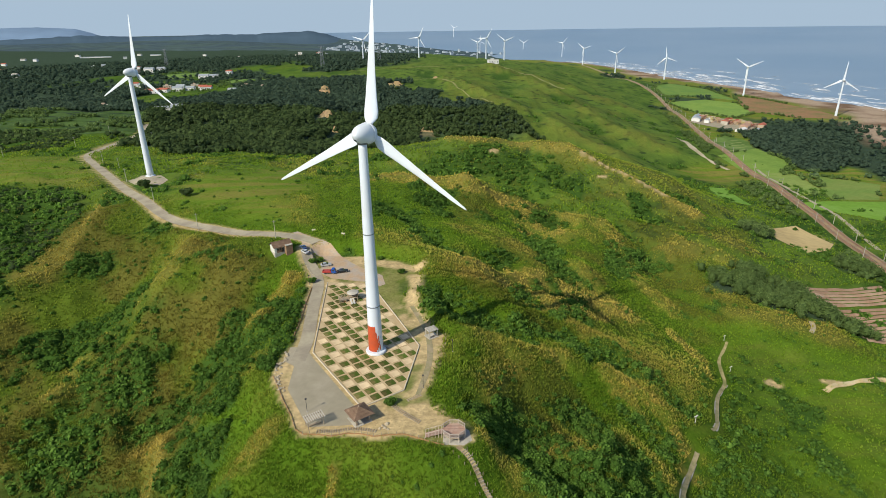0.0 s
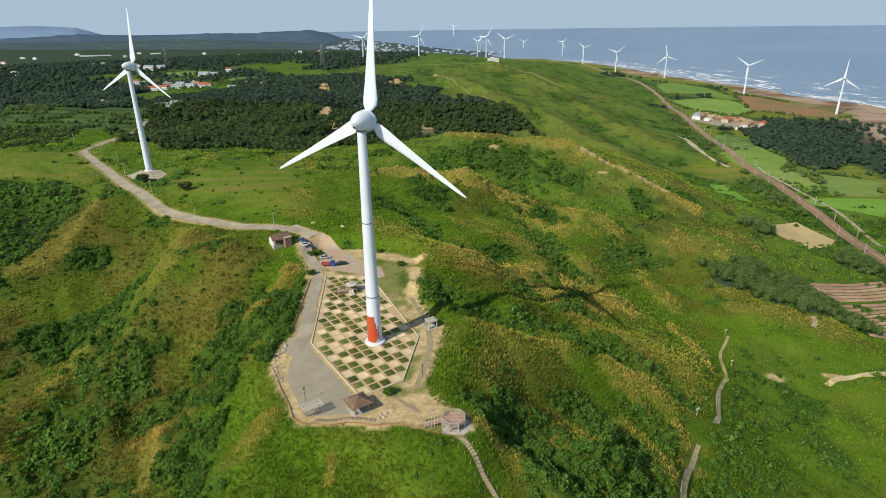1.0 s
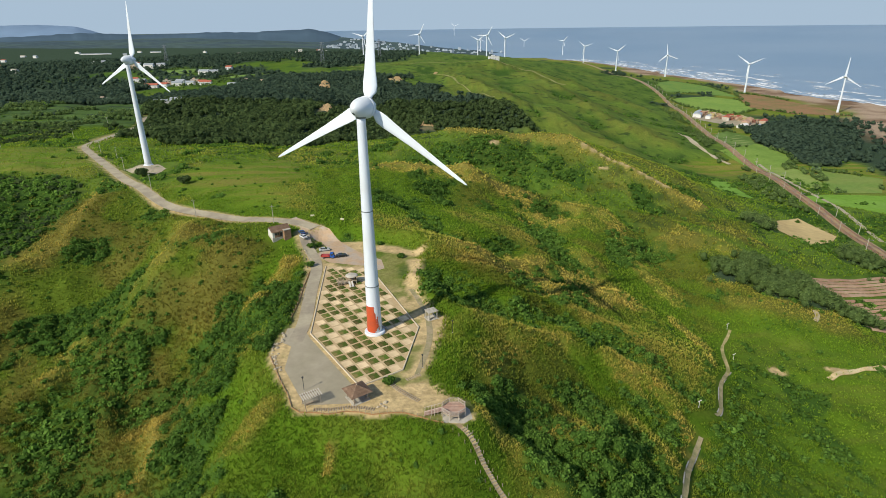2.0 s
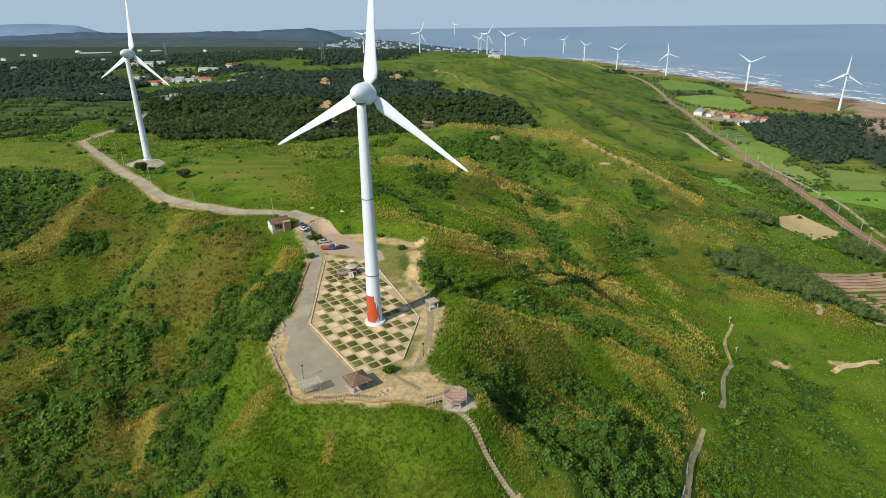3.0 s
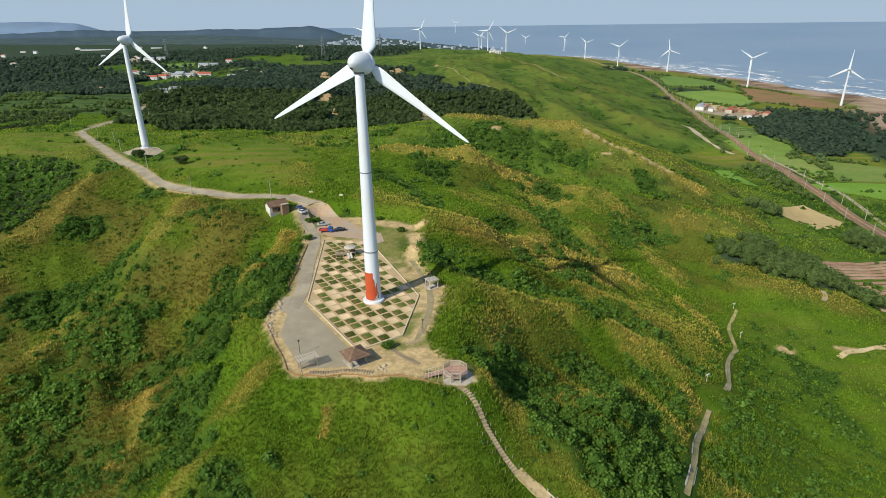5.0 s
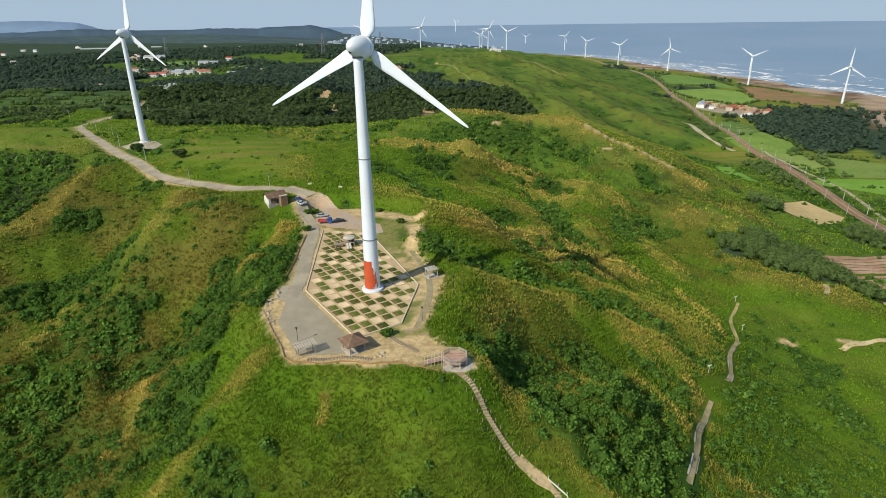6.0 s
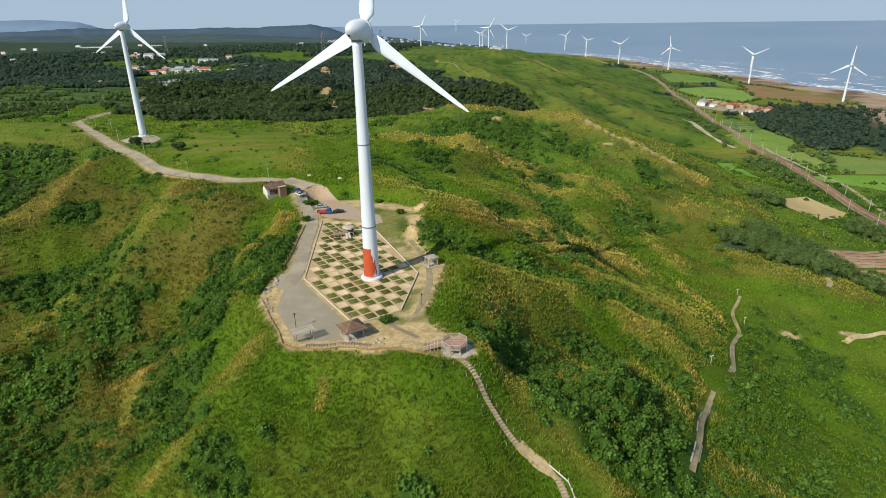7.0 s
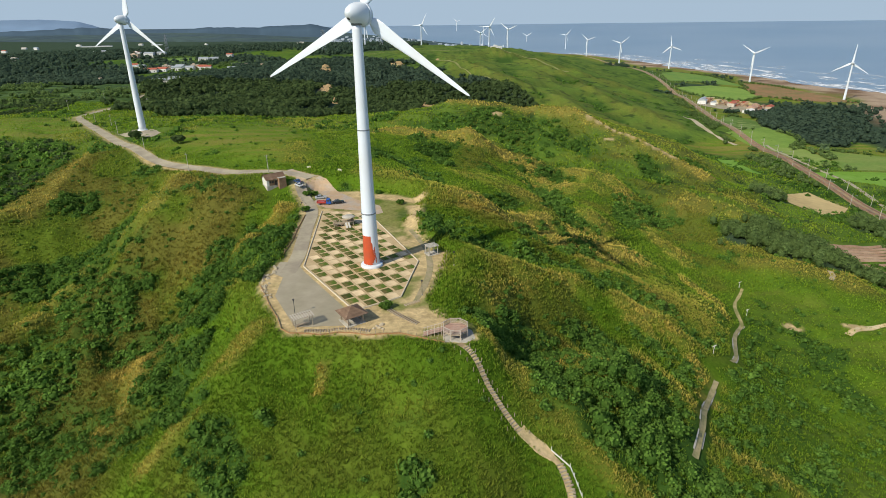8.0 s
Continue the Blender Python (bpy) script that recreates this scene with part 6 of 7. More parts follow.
for _p in FARMS:      # hedges along the field edges
    for _a, _b2 in zip(_p, _p[1:] + _p[:1]):
        _k = int(math.hypot(_b2[0] - _a[0], _b2[1] - _a[1]) / 4)
        if _a[0] > 380 or _a[0] < -300:
            _rows += [(_a[0] + (_b2[0] - _a[0]) * j / _k, _a[1] + (_b2[1] - _a[1]) * j / _k) for j in range(_k)]
_rows = np.array(_rows) + rng.normal(0, 2.0, (len(_rows), 2))
_rows = _rows[(fbm(_rows[:, 0], _rows[:, 1], 60, 2, 14) > 0.5) & (np.hypot(_rows[:, 0] - 492, _rows[:, 1] - 810) > 70)]
_yards = np.c_[rng.normal(-400, 60, 150), rng.normal(835, 45, 150)]
_r = rng.uniform(1.6, 3.2, len(_g))
foliage("woodland", _g[:, 0], _g[:, 1], ground_z(_g[:, 0], _g[:, 1]) + _r * 1.1, _r, 95, M_GROVE, "grove of windblown grey-green trees at the slope's foot", "woods", 1.35, 0.17, 0.9)
_g = np.concatenate([_hedge, _rows, _yards])
_r = rng.uniform(1.4, 3.0, len(_g))
foliage("woodland", _g[:, 0], _g[:, 1], ground_z(_g[:, 0], _g[:, 1]) + _r * 0.9, _r, 22, M_GROVE, "dark hedgerow trees beside fields and railway", "woods", 0.9, 0.36)

# taller trees crowding the two gullies below the viewing deck
_spots = [(56, -34), (61, -36), (67, -35), (71, -37), (61, -42), (61, -49), (65, -51), (55, -49), (68, -30), (64, -24)]
_t = np.concatenate([np.c_[rng.normal(_a, 2.6, 7), rng.normal(_b, 2.6, 7)] for _a, _b in _spots])
_r = rng.uniform(1.2, 2.3, len(_t))
foliage("trees", _t[:, 0], _t[:, 1], ground_z(_t[:, 0], _t[:, 1]) + _r * 1.1, _r, 90, M_BUSH, "green windblown trees crowding a gully", "trees", 1.25, 0.18, 0.8)
_spots = [(29, -24), (32, -26), (35, -28), (38, -29), (41, -31), (45, -32), (36, -24), (49, -34), (53, -37)]
_t = np.concatenate([np.c_[rng.normal(_a, 1.6, 9), rng.normal(_b, 1.6, 9)] for _a, _b in _spots])
_r = rng.uniform(0.9, 1.7, len(_t))
foliage("shrubs", _t[:, 0], _t[:, 1], ground_z(_t[:, 0], _t[:, 1]) + _r * 0.9, _r, 80, M_BUSH, "tall green shrubs filling the gully beside the deck", "shrubs", 1.0, 0.19, 0.7)



def foam():
    """Broken, lacy lines of surf along the shore."""
    m = material("surf_foam", (0.82, 0.84, 0.85), 0.8, vary=0.1, scale=0.05)
    n, l = m.node_tree.nodes, m.node_tree.links
    pos = n.new("ShaderNodeMapping")
    pos.inputs["Scale"].default_value = (1.0, 0.22, 1.0)
    l.new(n.new("ShaderNodeNewGeometry").outputs["Position"], pos.inputs["Vector"])
    mx, clear = n.new("ShaderNodeMixShader"), n.new("ShaderNodeBsdfTransparent")
    l.new(noise_band(n, l, pos.outputs[0], 0.11, 0.40, 0.60, 8), mx.inputs[0])
    l.new(clear.outputs[0], mx.inputs[1])
    l.new(n["Principled BSDF"].outputs[0], mx.inputs[2])
    l.new(mx.outputs[0], n["Material Output"].inputs["Surface"])
    s = Shape()
    ys = np.arange(500, 3300, 9.0)
    xs = np.linspace(520, 1400, 180)
    edge = []
    for yy in ys:
        h = ground_z(xs, np.full(len(xs), yy))
        k = np.nonzero(h < SEA_Z)[0]
        edge.append(xs[k[0]] if len(k) else 900)
    edge = np.convolve(np.pad(np.array(edge), 12, mode="edge"), np.ones(25) / 25, "valid")
    for row, (off, wide, gate) in enumerate(((4, 9, 0.2), (26, 26, 0.36), (52, 20, 0.42), (84, 30, 0.40), (120, 18, 0.46), (150, 24, 0.46), (190, 16, 0.52), (235, 14, 0.56), (290, 12, 0.60))):
        run = []
        for i, yy in enumerate(ys):
            on = float(fbm(yy * 0.014 + row * 31, row * 7.7, 1.0, 3, 15 + row)) > gate
            w = wide * (0.5 + 1.2 * float(vnoise(yy * 0.03, row + 0.5, 9)))
            x = edge[i] + off + 26 * (float(fbm(yy * 0.008, row * 3.1, 1.0, 3, 23)) - 0.5) * (1 + row * 0.3)
            if on:
                run.append((x, yy, w))
            if (not on or i == len(ys) - 1) and len(run) > 2:
                e = len(run) - 1
                v = [(a + sgn * ww / 2 * min(1, 0.05 + 0.4 * min(j, e - j)), b, SEA_Z + 0.25 + 0.02 * row) for j, (a, b, ww) in enumerate(run) for sgn in (-1, 1)]
                s.add(v, [(2 * j, 2 * j + 1, 2 * j + 3, 2 * j + 2) for j in range(e)])
            if not on:
                run = []
    tagged(new("surf", s.mesh("surf", m)), "white lines of breaking surf", "surf", kind="stuff")


foam()

# ---- the paved terrace round the turbine ----
CORNERS = [(-18.6, -0.7), (-0.8, -26.6), (9.4, -19.6), (12.6, 2.4), (-7.6, 47.4), (-23.6, 48.2)]
TERRACE_AXIS = Vector((0.567, -0.824))     # the tiles' rows run along the edge towards the pavilion
TERRACE_SIDE = Vector((0.824, 0.567))


def slab(poly, z0, z1):
    n = len(poly)
    return Shape().add([(x, y, z0) for x, y in poly] + [(x, y, z1) for x, y in poly], [tuple(range(n))[::-1], tuple(range(n, 2 * n))] + [(i, (i + 1) % n, n + (i + 1) % n, n + i) for i in range(n)])


TERRACE_SLAB = solid("pavement", slab(CORNERS, PAD_Z - 0.3, PAD_Z + 0.10), M_JOINT, "terrace of beige slabs and grass tiles in brown joints", "terrace")


def kerb_run(a, b, w, h, name="kerb", label="low pale concrete kerb round the terrace"):
    """A kerb of single stones along an edge."""
    a, b = Vector(a), Vector(b)
    d = b - a
    n = max(1, round(d.length / 2.0))
    t = thing(name, label, "kerb", pose(a.x, a.y, PAD_Z, 0, 0, math.degrees(math.atan2(d.y, d.x))), "terrace kerbs", "structure")
    stone = Shape().box(0.015, -w / 2, -0.2, d.length / n - 0.015, w / 2, h, 0.03).mesh("kerb_stone", M_KERB)
    for k in range(n):
        part("kerb_stone", stone, None, t, m=pose(d.length / n * k, 0, 0))


for _a, _b in zip(CORNERS, CORNERS[1:] + CORNERS[:1]):
    if (_a, _b) != (CORNERS[4], CORNERS[5]):
        kerb_run(_a, _b, 0.28, 0.34)


# ---- the turbine's red band, fittings and steps ----
def tower_extras():
    band = Shape()
    seg, rows = 48, 10
    for i in range(seg):
        a0, a1 = -205 + 163 * i / seg, -205 + 163 * (i + 1) / seg
        top = 9.2
        low = 1.0
        if i > seg - 14:      # the paint has come off in steps on one side
            top = (9.2, 9.2, 7.4, 7.4, 7.0, 5.2, 5.4, 3.9, 6.2, 6.0, 4.4, 3.2, 3.0)[i - seg + 13]
            low = (1.0, 1.0, 1.0, 1.6, 1.6, 1.0, 2.3, 2.3, 2.0, 3.1, 2.6, 1.4, 1.4)[i - seg + 13]
        v = []
        for z in np.linspace(low, max(low + 0.2, top), rows):
            r = 2.15 - 0.0188 * z + 0.025
            v += [(r * math.cos(radians(a0)), r * math.sin(radians(a0)), z), (r * math.cos(radians(a1)), r * math.sin(radians(a1)), z)]
        band.add(v, [(2 * k, 2 * k + 1, 2 * k + 3, 2 * k + 2) for k in range(rows - 1)])
    tower = [c for c in T1.children if c.name.startswith("tower")][0]
    turn = Matrix.Rotation(radians(WIND), 4, "Z")
    part("red_band", band, M_RED, tower, "flaking red paint band", True, turn)
    for z, k in ((15.2, 1.0), (37.0, 0.79)):
        part("flange", TOWER_RING, None, tower, m=Matrix.Translation((0, 0, z)) @ Matrix.Diagonal((k, k, 1, 1)))
    door = Shape().box(-0.55, -0.06, 0, 0.55, 0.06, 2.1, 0.02)
    dm = turn @ Matrix.Rotation(radians(28), 4, "Z") @ pose(2.13, 0, 1.5, 0, 0, 90)
    part("door", door, M_GREY, tower, "grey steel service door", m=dm)
    st = Shape()
    for k in range(5):
        st.box(-0.6, -0.3 - 0.3 * k, 1.3 - 0.24 * k, 0.6, -0.02 - 0.3 * k, 1.36 - 0.24 * k)
    st.beam((-0.62, 0, 1.4), (-0.62, -1.5, 0.2), 0.06, 0.2).beam((0.62, 0, 1.4), (0.62, -1.5, 0.2), 0.06, 0.2)
    part("steps", st, M_GREY, T1, "grey steel steps to the door", m=turn @ Matrix.Rotation(radians(28), 4, "Z") @ pose(2.2, 0, 0, 0, 0, 90))


tower_extras()


# ---- timber shelters ----
def pavilion(x, y, turn):
    t = thing("pavilion", "square timber pavilion with a brown hipped roof", "pavilion", pose(x, y, PAD_Z, 0, 0, turn))
    part("floor_slab", Shape().box(-2.3, -2.3, -0.3, 2.3, 2.3, 0.16, 0.03), M_CONC, t)
    for sx in (-1.8, 1.8):
        for sy in (-1.8, 1.8):
            part("post", Shape().box(sx - 0.1, sy - 0.1, 0.16, sx + 0.1, sy + 0.1, 2.5), M_WOOD, t)
    e, hgt = 2.75, 1.55
    for k in range(4):
        q = Shape()
        for j in range(7):      # courses of shingles
            f0, f1 = j / 7, (j + 1) / 7
            w0, w1 = e * (1 - f0), e * (1 - f1)
            q.add([(-w0, -w0, 2.45 + hgt * f0), (w0, -w0, 2.45 + hgt * f0), (w1, -w1, 2.41 + hgt * f1), (-w1, -w1, 2.41 + hgt * f1), (-w0, -w0, 2.37 + hgt * f0), (w0, -w0, 2.37 + hgt * f0)], [(0, 1, 2, 3), (5, 4, 3, 2), (4, 5, 1, 0)])
        part("roof_face", q, M_ROOF, t, m=pose(0, 0, 0, 0, 0, 90 * k))
    part("finial", Shape().tube((0, 0, 3.9), (0, 0, 4.25), 0.12, 0.04), M_WOOD, t)
    for k in range(3):
        part("bench", Shape().box(-1.6, -1.75, 0.5, 1.6, -1.3, 0.58).box(-1.5, -1.7, 0.16, -1.4, -1.35, 0.5).box(1.4, -1.7, 0.16, 1.5, -1.35, 0.5), M_WOOD, t, m=pose(0, 0, 0, 0, 0, 90 * k + 90))
    part("eave_beam", Shape().box(-2.0, -1.9, 2.3, 2.0, -1.7, 2.48).box(-2.0, 1.7, 2.3, 2.0, 1.9, 2.48), M_WOOD, t)
    part("table", Shape().box(-0.6, -0.6, 0.72, 0.6, 0.6, 0.8).box(-0.12, -0.12, 0.16, 0.12, 0.12, 0.72), M_CONC, t)


pavilion(-0.6, -31.2, 35)


def pergola(x, y, turn):
    t = thing("pergola", "small slatted timber pergola at the parking area's edge", "pergola", pose(x, y, PAD_Z, 0, 0, turn))
    for sx in (-1.9, 1.9):
        for sy in (-1.0, 1.0):
            part("post", Shape().box(sx - 0.08, sy - 0.08, -0.2, sx + 0.08, sy + 0.08, 2.4), M_WOOD, t)
    for sy in (-1.0, 1.0):
        part("beam", Shape().box(-2.4, sy - 0.06, 2.4, 2.4, sy + 0.06, 2.58), M_WOOD, t)
    slat = Shape().box(-0.12, -1.5, 2.58, 0.12, 1.5, 2.66).mesh("slat", material("pale_timber", (0.50, 0.45, 0.38), 0.85, vary=0.2, scale=3))
    for k in range(9):
        part("slat", slat, None, t, m=pose(-2.2 + 0.55 * k, 0, 0))
    part("bench", Shape().box(-1.6, -0.25, 0.42, 1.6, 0.25, 0.5).box(-1.4, -0.2, 0, -1.25, 0.2, 0.42).box(1.25, -0.2, 0, 1.4, 0.2, 0.42), M_WOOD, t)


pergola(-11.2, -33.0, 32)


def shelter(x, y, turn):
    t = thing("shelter", "pale flat-roofed shelter on four posts at the terrace's edge", "shelter", pose(x, y, gz(x, y), 0, 0, turn))
    part("floor_slab", Shape().box(-1.8, -1.6, -0.6, 1.8, 1.6, 0.1, 0.03), M_CONC, t)
    for sx in (-1.35, 1.35):
        for sy in (-1.15, 1.15):
            part("post", Shape().box(sx - 0.11, sy - 0.11, 0.1, sx + 0.11, sy + 0.11, 2.5), M_CONC, t)
    part("roof", Shape().box(-1.65, -1.45, 2.5, 1.65, 1.45, 2.64, 0.04), M_CONC, t)
    for k in range(5):
        part("slat", Shape().box(-1.75, -0.06, 2.64, 1.75, 0.06, 2.74), M_CONC, t, m=pose(0, -1.3 + 0.65 * k, 0))
    part("bench", Shape().box(-1.1, -0.9, 0.42, 1.1, -0.5, 0.5).box(-1.0, -0.85, 0.1, -0.85, -0.55, 0.42).box(0.85, -0.85, 0.1, 1.0, -0.55, 0.42), M_CONC, t)


shelter(16.2, 8.2, 30)


def viewing_deck(x, y):
    t = thing("viewing_deck", "octagonal timber viewing deck with pale railings", "viewing deck", pose(x, y, PAD_Z))
    oct_ = [(2.75 * math.cos(radians(22.5 + 45 * k)), 2.75 * math.sin(radians(22.5 + 45 * k))) for k in range(8)]
    lvl = 1.45
    pale = material("pale_rail_timber", (0.50, 0.42, 0.35), 0.85, vary=0.2, scale=4)
    for k in range(18):      # boards
        y0, y1 = -2.54 + 0.2822 * k + 0.01, -2.54 + 0.2822 * (k + 1) - 0.01
        w = min(2.54, 2.54 + 1.052 - max(abs(y0), abs(y1)))
        part("board", Shape().box(-w, y0, lvl - 0.06, w, y1, lvl), M_DECK, t)
    rim = Shape()
    for a, b in zip(oct_, oct_[1:] + oct_[:1]):
        rim.beam((*a, lvl - 0.14), (*b, lvl - 0.14), 0.12, 0.22)
    part("rim_beam", rim, M_WOOD, t)
    for k, (a, b) in enumerate(zip(oct_, oct_[1:] + oct_[:1])):
        part("post", Shape().beam((a[0], a[1], -2.2), (a[0], a[1], lvl + 1.12), 0.16, 0.16), pale, t)
        part("brace", Shape().beam((a[0] * 0.98, a[1] * 0.98, 0.5), (a[0] * 0.55, a[1] * 0.55, lvl - 0.1), 0.1, 0.1), M_WOOD, t)
        if k in (3,):
            continue
        r = part("top_rail", Shape().beam((*a, lvl + 1.05), (*b, lvl + 1.05), 0.12, 0.08), pale, t)
        part("bottom_rail", Shape().beam((*a, lvl + 0.15), (*b, lvl + 0.15), 0.07, 0.08), pale, t)
        for j in range(1, 9):
            q = Vector(a).lerp(Vector(b), j / 9)
            part("baluster", Shape().beam((q.x, q.y, lvl + 0.1), (q.x, q.y, lvl + 1.03), 0.07, 0.07), pale, r)
    ramp = part("bridge", Shape().add([(-2.5, -0.7, lvl), (-2.5, 0.9, lvl), (-6.8, 0.9, 0.15), (-6.8, -0.7, 0.15), (-2.5, -0.7, lvl - 0.12), (-2.5, 0.9, lvl - 0.12), (-6.8, 0.9, 0.03), (-6.8, -0.7, 0.03)], [(0, 1, 2, 3), (7, 6, 5, 4), (0, 3, 7, 4), (2, 1, 5, 6), (3, 2, 6, 7)]), M_DECK, t)
    for sy in (-0.7, 0.9):
        part("hand_rail", Shape().beam((-2.6, sy, lvl + 1.0), (-6.8, sy, 1.15), 0.08, 0.08), pale, ramp)
        for j in range(6):
            xx = -2.9 - 0.75 * j
            part("rail_post", Shape().beam((xx, sy, 0 - 0.3), (xx, sy, lvl + 1.0 - (-2.6 - xx) * 0.30), 0.09, 0.09), pale, ramp)
    part("ground_slab", slab([(-2.6, -3.0), (2.2, -3.4), (4.2, -1.8), (3.6, 1.6), (2.6, 2.5), (-2.6, 2.4)], -2.4, 0.05), M_CONC, t, "pale concrete slab beneath")


viewing_deck(22.3, -37.3)


def play_structure(x, y, turn):
    t = thing("play_frame", "timber play frame with a pale round roof and two white slides", "play frame", pose(x, y, PAD_Z + 0.1, 0, 0, turn))
    for sx in (0.2, 2.8):
        for sy in (-1.2, 1.2):
            part("post", Shape().tube((sx, sy, -0.1), (sx, sy, 2.7), 0.11), M_WOOD, t)
    part("platform", Shape().box(0, -1.4, 1.1, 3.0, 1.4, 1.25, 0.03), M_WOOD, t)
    part("roof", Shape().lathe([(2.1, 2.65), (2.15, 2.78), (1.7, 3.0), (0.9, 3.15), (0.05, 3.2)], 20, pose(1.5, 0, 0)), M_CONC, t, "pale rounded roof", True)
    part("side_panel", Shape().box(2.85, -1.2, 1.25, 2.95, 1.2, 2.0), M_DARK, t)
    for sy in (-0.9, 0.0):
        part("slide", Shape().add([(0.0 + 0, -1.4, 1.25), (0.6, -1.4, 1.25), (0.6, -3.6, 0.2), (0, -3.6, 0.2), (0.0, -1.4, 1.1), (0.6, -1.4, 1.1), (0.6, -3.6, 0.05), (0, -3.6, 0.05)], [(3, 2, 1, 0), (4, 5, 6, 7), (0, 4, 7, 3), (1, 2, 6, 5), (2, 3, 7, 6)]), M_WALL, t, "smooth white slide", m=pose(0.9 + sy, 0, 0))
    for sx in (-3.4, -2.3, -1.2, -0.1):
        for sy in (-1.3, 1.3):
            part("post", Shape().tube((sx, sy, -0.1), (sx, sy, 1.6 + 0.3 * (sx > -2)), 0.09), M_WOOD, t)
    for sy in (-1.3, 1.3):
        for z in (0.6, 1.05, 1.5):
            part("rail", Shape().beam((-3.6, sy, z), (0.1, sy, z + 0.15), 0.08, 0.1), M_WOOD, t)
    part("bridge_deck", Shape().box(-3.4, -1.2, 0.75, 0.0, 1.2, 0.85), M_WOOD, t)
    part("climbing_net", Shape().beam((-3.6, -1, 0), (-2.6, -1, 1.8), 0.08, 0.08).beam((-3.6, 0, 0), (-2.6, 0, 1.8), 0.08, 0.08).beam((-3.6, 1, 0), (-2.6, 1, 1.8), 0.08, 0.08), M_WOOD, t)


play_structure(-13.2, 33.4, 20)


# ---- the little building by the junction ----
def washhouse(x, y, turn):
    z = gz(x, y)
    t = thing("washhouse", "small white washhouse with a brown gabled roof", "building", pose(x, y, z, 0, 0, turn))
    wl, ww, wh = 3.6, 2.3, 2.9
    walls = Shape().box(-wl, -ww, -1.5, wl, ww, wh)
    walls.add([(-wl, -ww, wh), (-wl, ww, wh), (-wl, 0, wh + 1.35), (wl, -ww, wh), (wl, ww, wh), (wl, 0, wh + 1.35)], [(2, 1, 0), (3, 4, 5)])
    part("wall", walls, M_WALL, t)
    for s in (-1, 1):
        for j in range(6):
            f0, f1 = j / 6, (j + 1) / 6
            y0, y1 = s * (ww + 0.55) * (1 - f0), s * (ww + 0.55) * (1 - f1)
            z0, z1 = wh - 0.3 + 1.75 * f0, wh - 0.3 + 1.75 * f1
            part("roof_course", Shape().add([(-wl - 0.5, y0, z0 + 0.07), (wl + 0.5, y0, z0 + 0.07), (wl + 0.5, y1, z1 + 0.03), (-wl - 0.5, y1, z1 + 0.03), (-wl - 0.5, y0, z0 - 0.02), (wl + 0.5, y0, z0 - 0.02)], [(0, 1, 2, 3) if s < 0 else (3, 2, 1, 0), (4, 5, 1, 0) if s < 0 else (0, 1, 5, 4), (4, 3, 2, 5) if s < 0 else (5, 2, 3, 4)]), M_ROOF, t)
    part("ridge_cap", Shape().beam((-wl - 0.5, 0, wh + 1.5), (wl + 0.5, 0, wh + 1.5), 0.3, 0.12), M_ROOF, t)
    brick = material("brown_brick", (0.27, 0.16, 0.10), 0.85, vary=0.25, scale=3, second=(0.33, 0.21, 0.13), second_scale=0.8)
    part("porch_wall", Shape().box(0.6, -ww - 2.0, -1.2, 3.4, -ww - 0.02, 3.1), brick, t, "brown brick porch")
    part("porch_coping", Shape().box(0.5, -ww - 2.1, 3.1, 3.5, -ww - 0.6, 3.25), M_CONC, t)
    part("door", Shape().box(-0.5, -ww - 0.05, 0, 0.4, -ww - 0.003, 2.05), M_DARK, t)
    part("cladding", Shape().box(-wl + 0.9, -ww - 0.10, 0.25, -0.55, -ww - 0.005, wh - 0.25), brick, t, "brown timber cladding")
    for k in (-2.2, -1.2):
        part("window", Shape().box(k - 0.35, -ww - 0.14, 1.3, k + 0.35, -ww - 0.105, 2.0), M_GLASS, t)
    part("plinth", Shape().box(-wl - 0.15, -ww - 0.15, -1.5, wl + 0.15, ww + 0.15, 0.25), M_CONC, t)


washhouse(-47.3, 73.2, 38)


# ---- vehicles ----
def paint(name, c):
    return material(name, c, 0.25, metal=0.1, vary=0.05)


WHEEL = Shape().lathe([(0.2, -0.1), (0.3, -0.1), (0.32, -0.05), (0.32, 0.05), (0.3, 0.1), (0.2, 0.1)], 16).mesh("tyre", M_TYRE)
RIM = Shape().lathe([(0.05, -0.105), (0.2, -0.105), (0.2, 0.105), (0.05, 0.105)], 12).mesh("rim", M_GREY)


def wheels(t, xs, half):
    for x in xs:
        for s in (-1, 1):
            w = part("wheel", WHEEL, None, t, m=pose(x, s * half, 0.32, 90, 0, 0))
            part("rim", RIM, None, w)


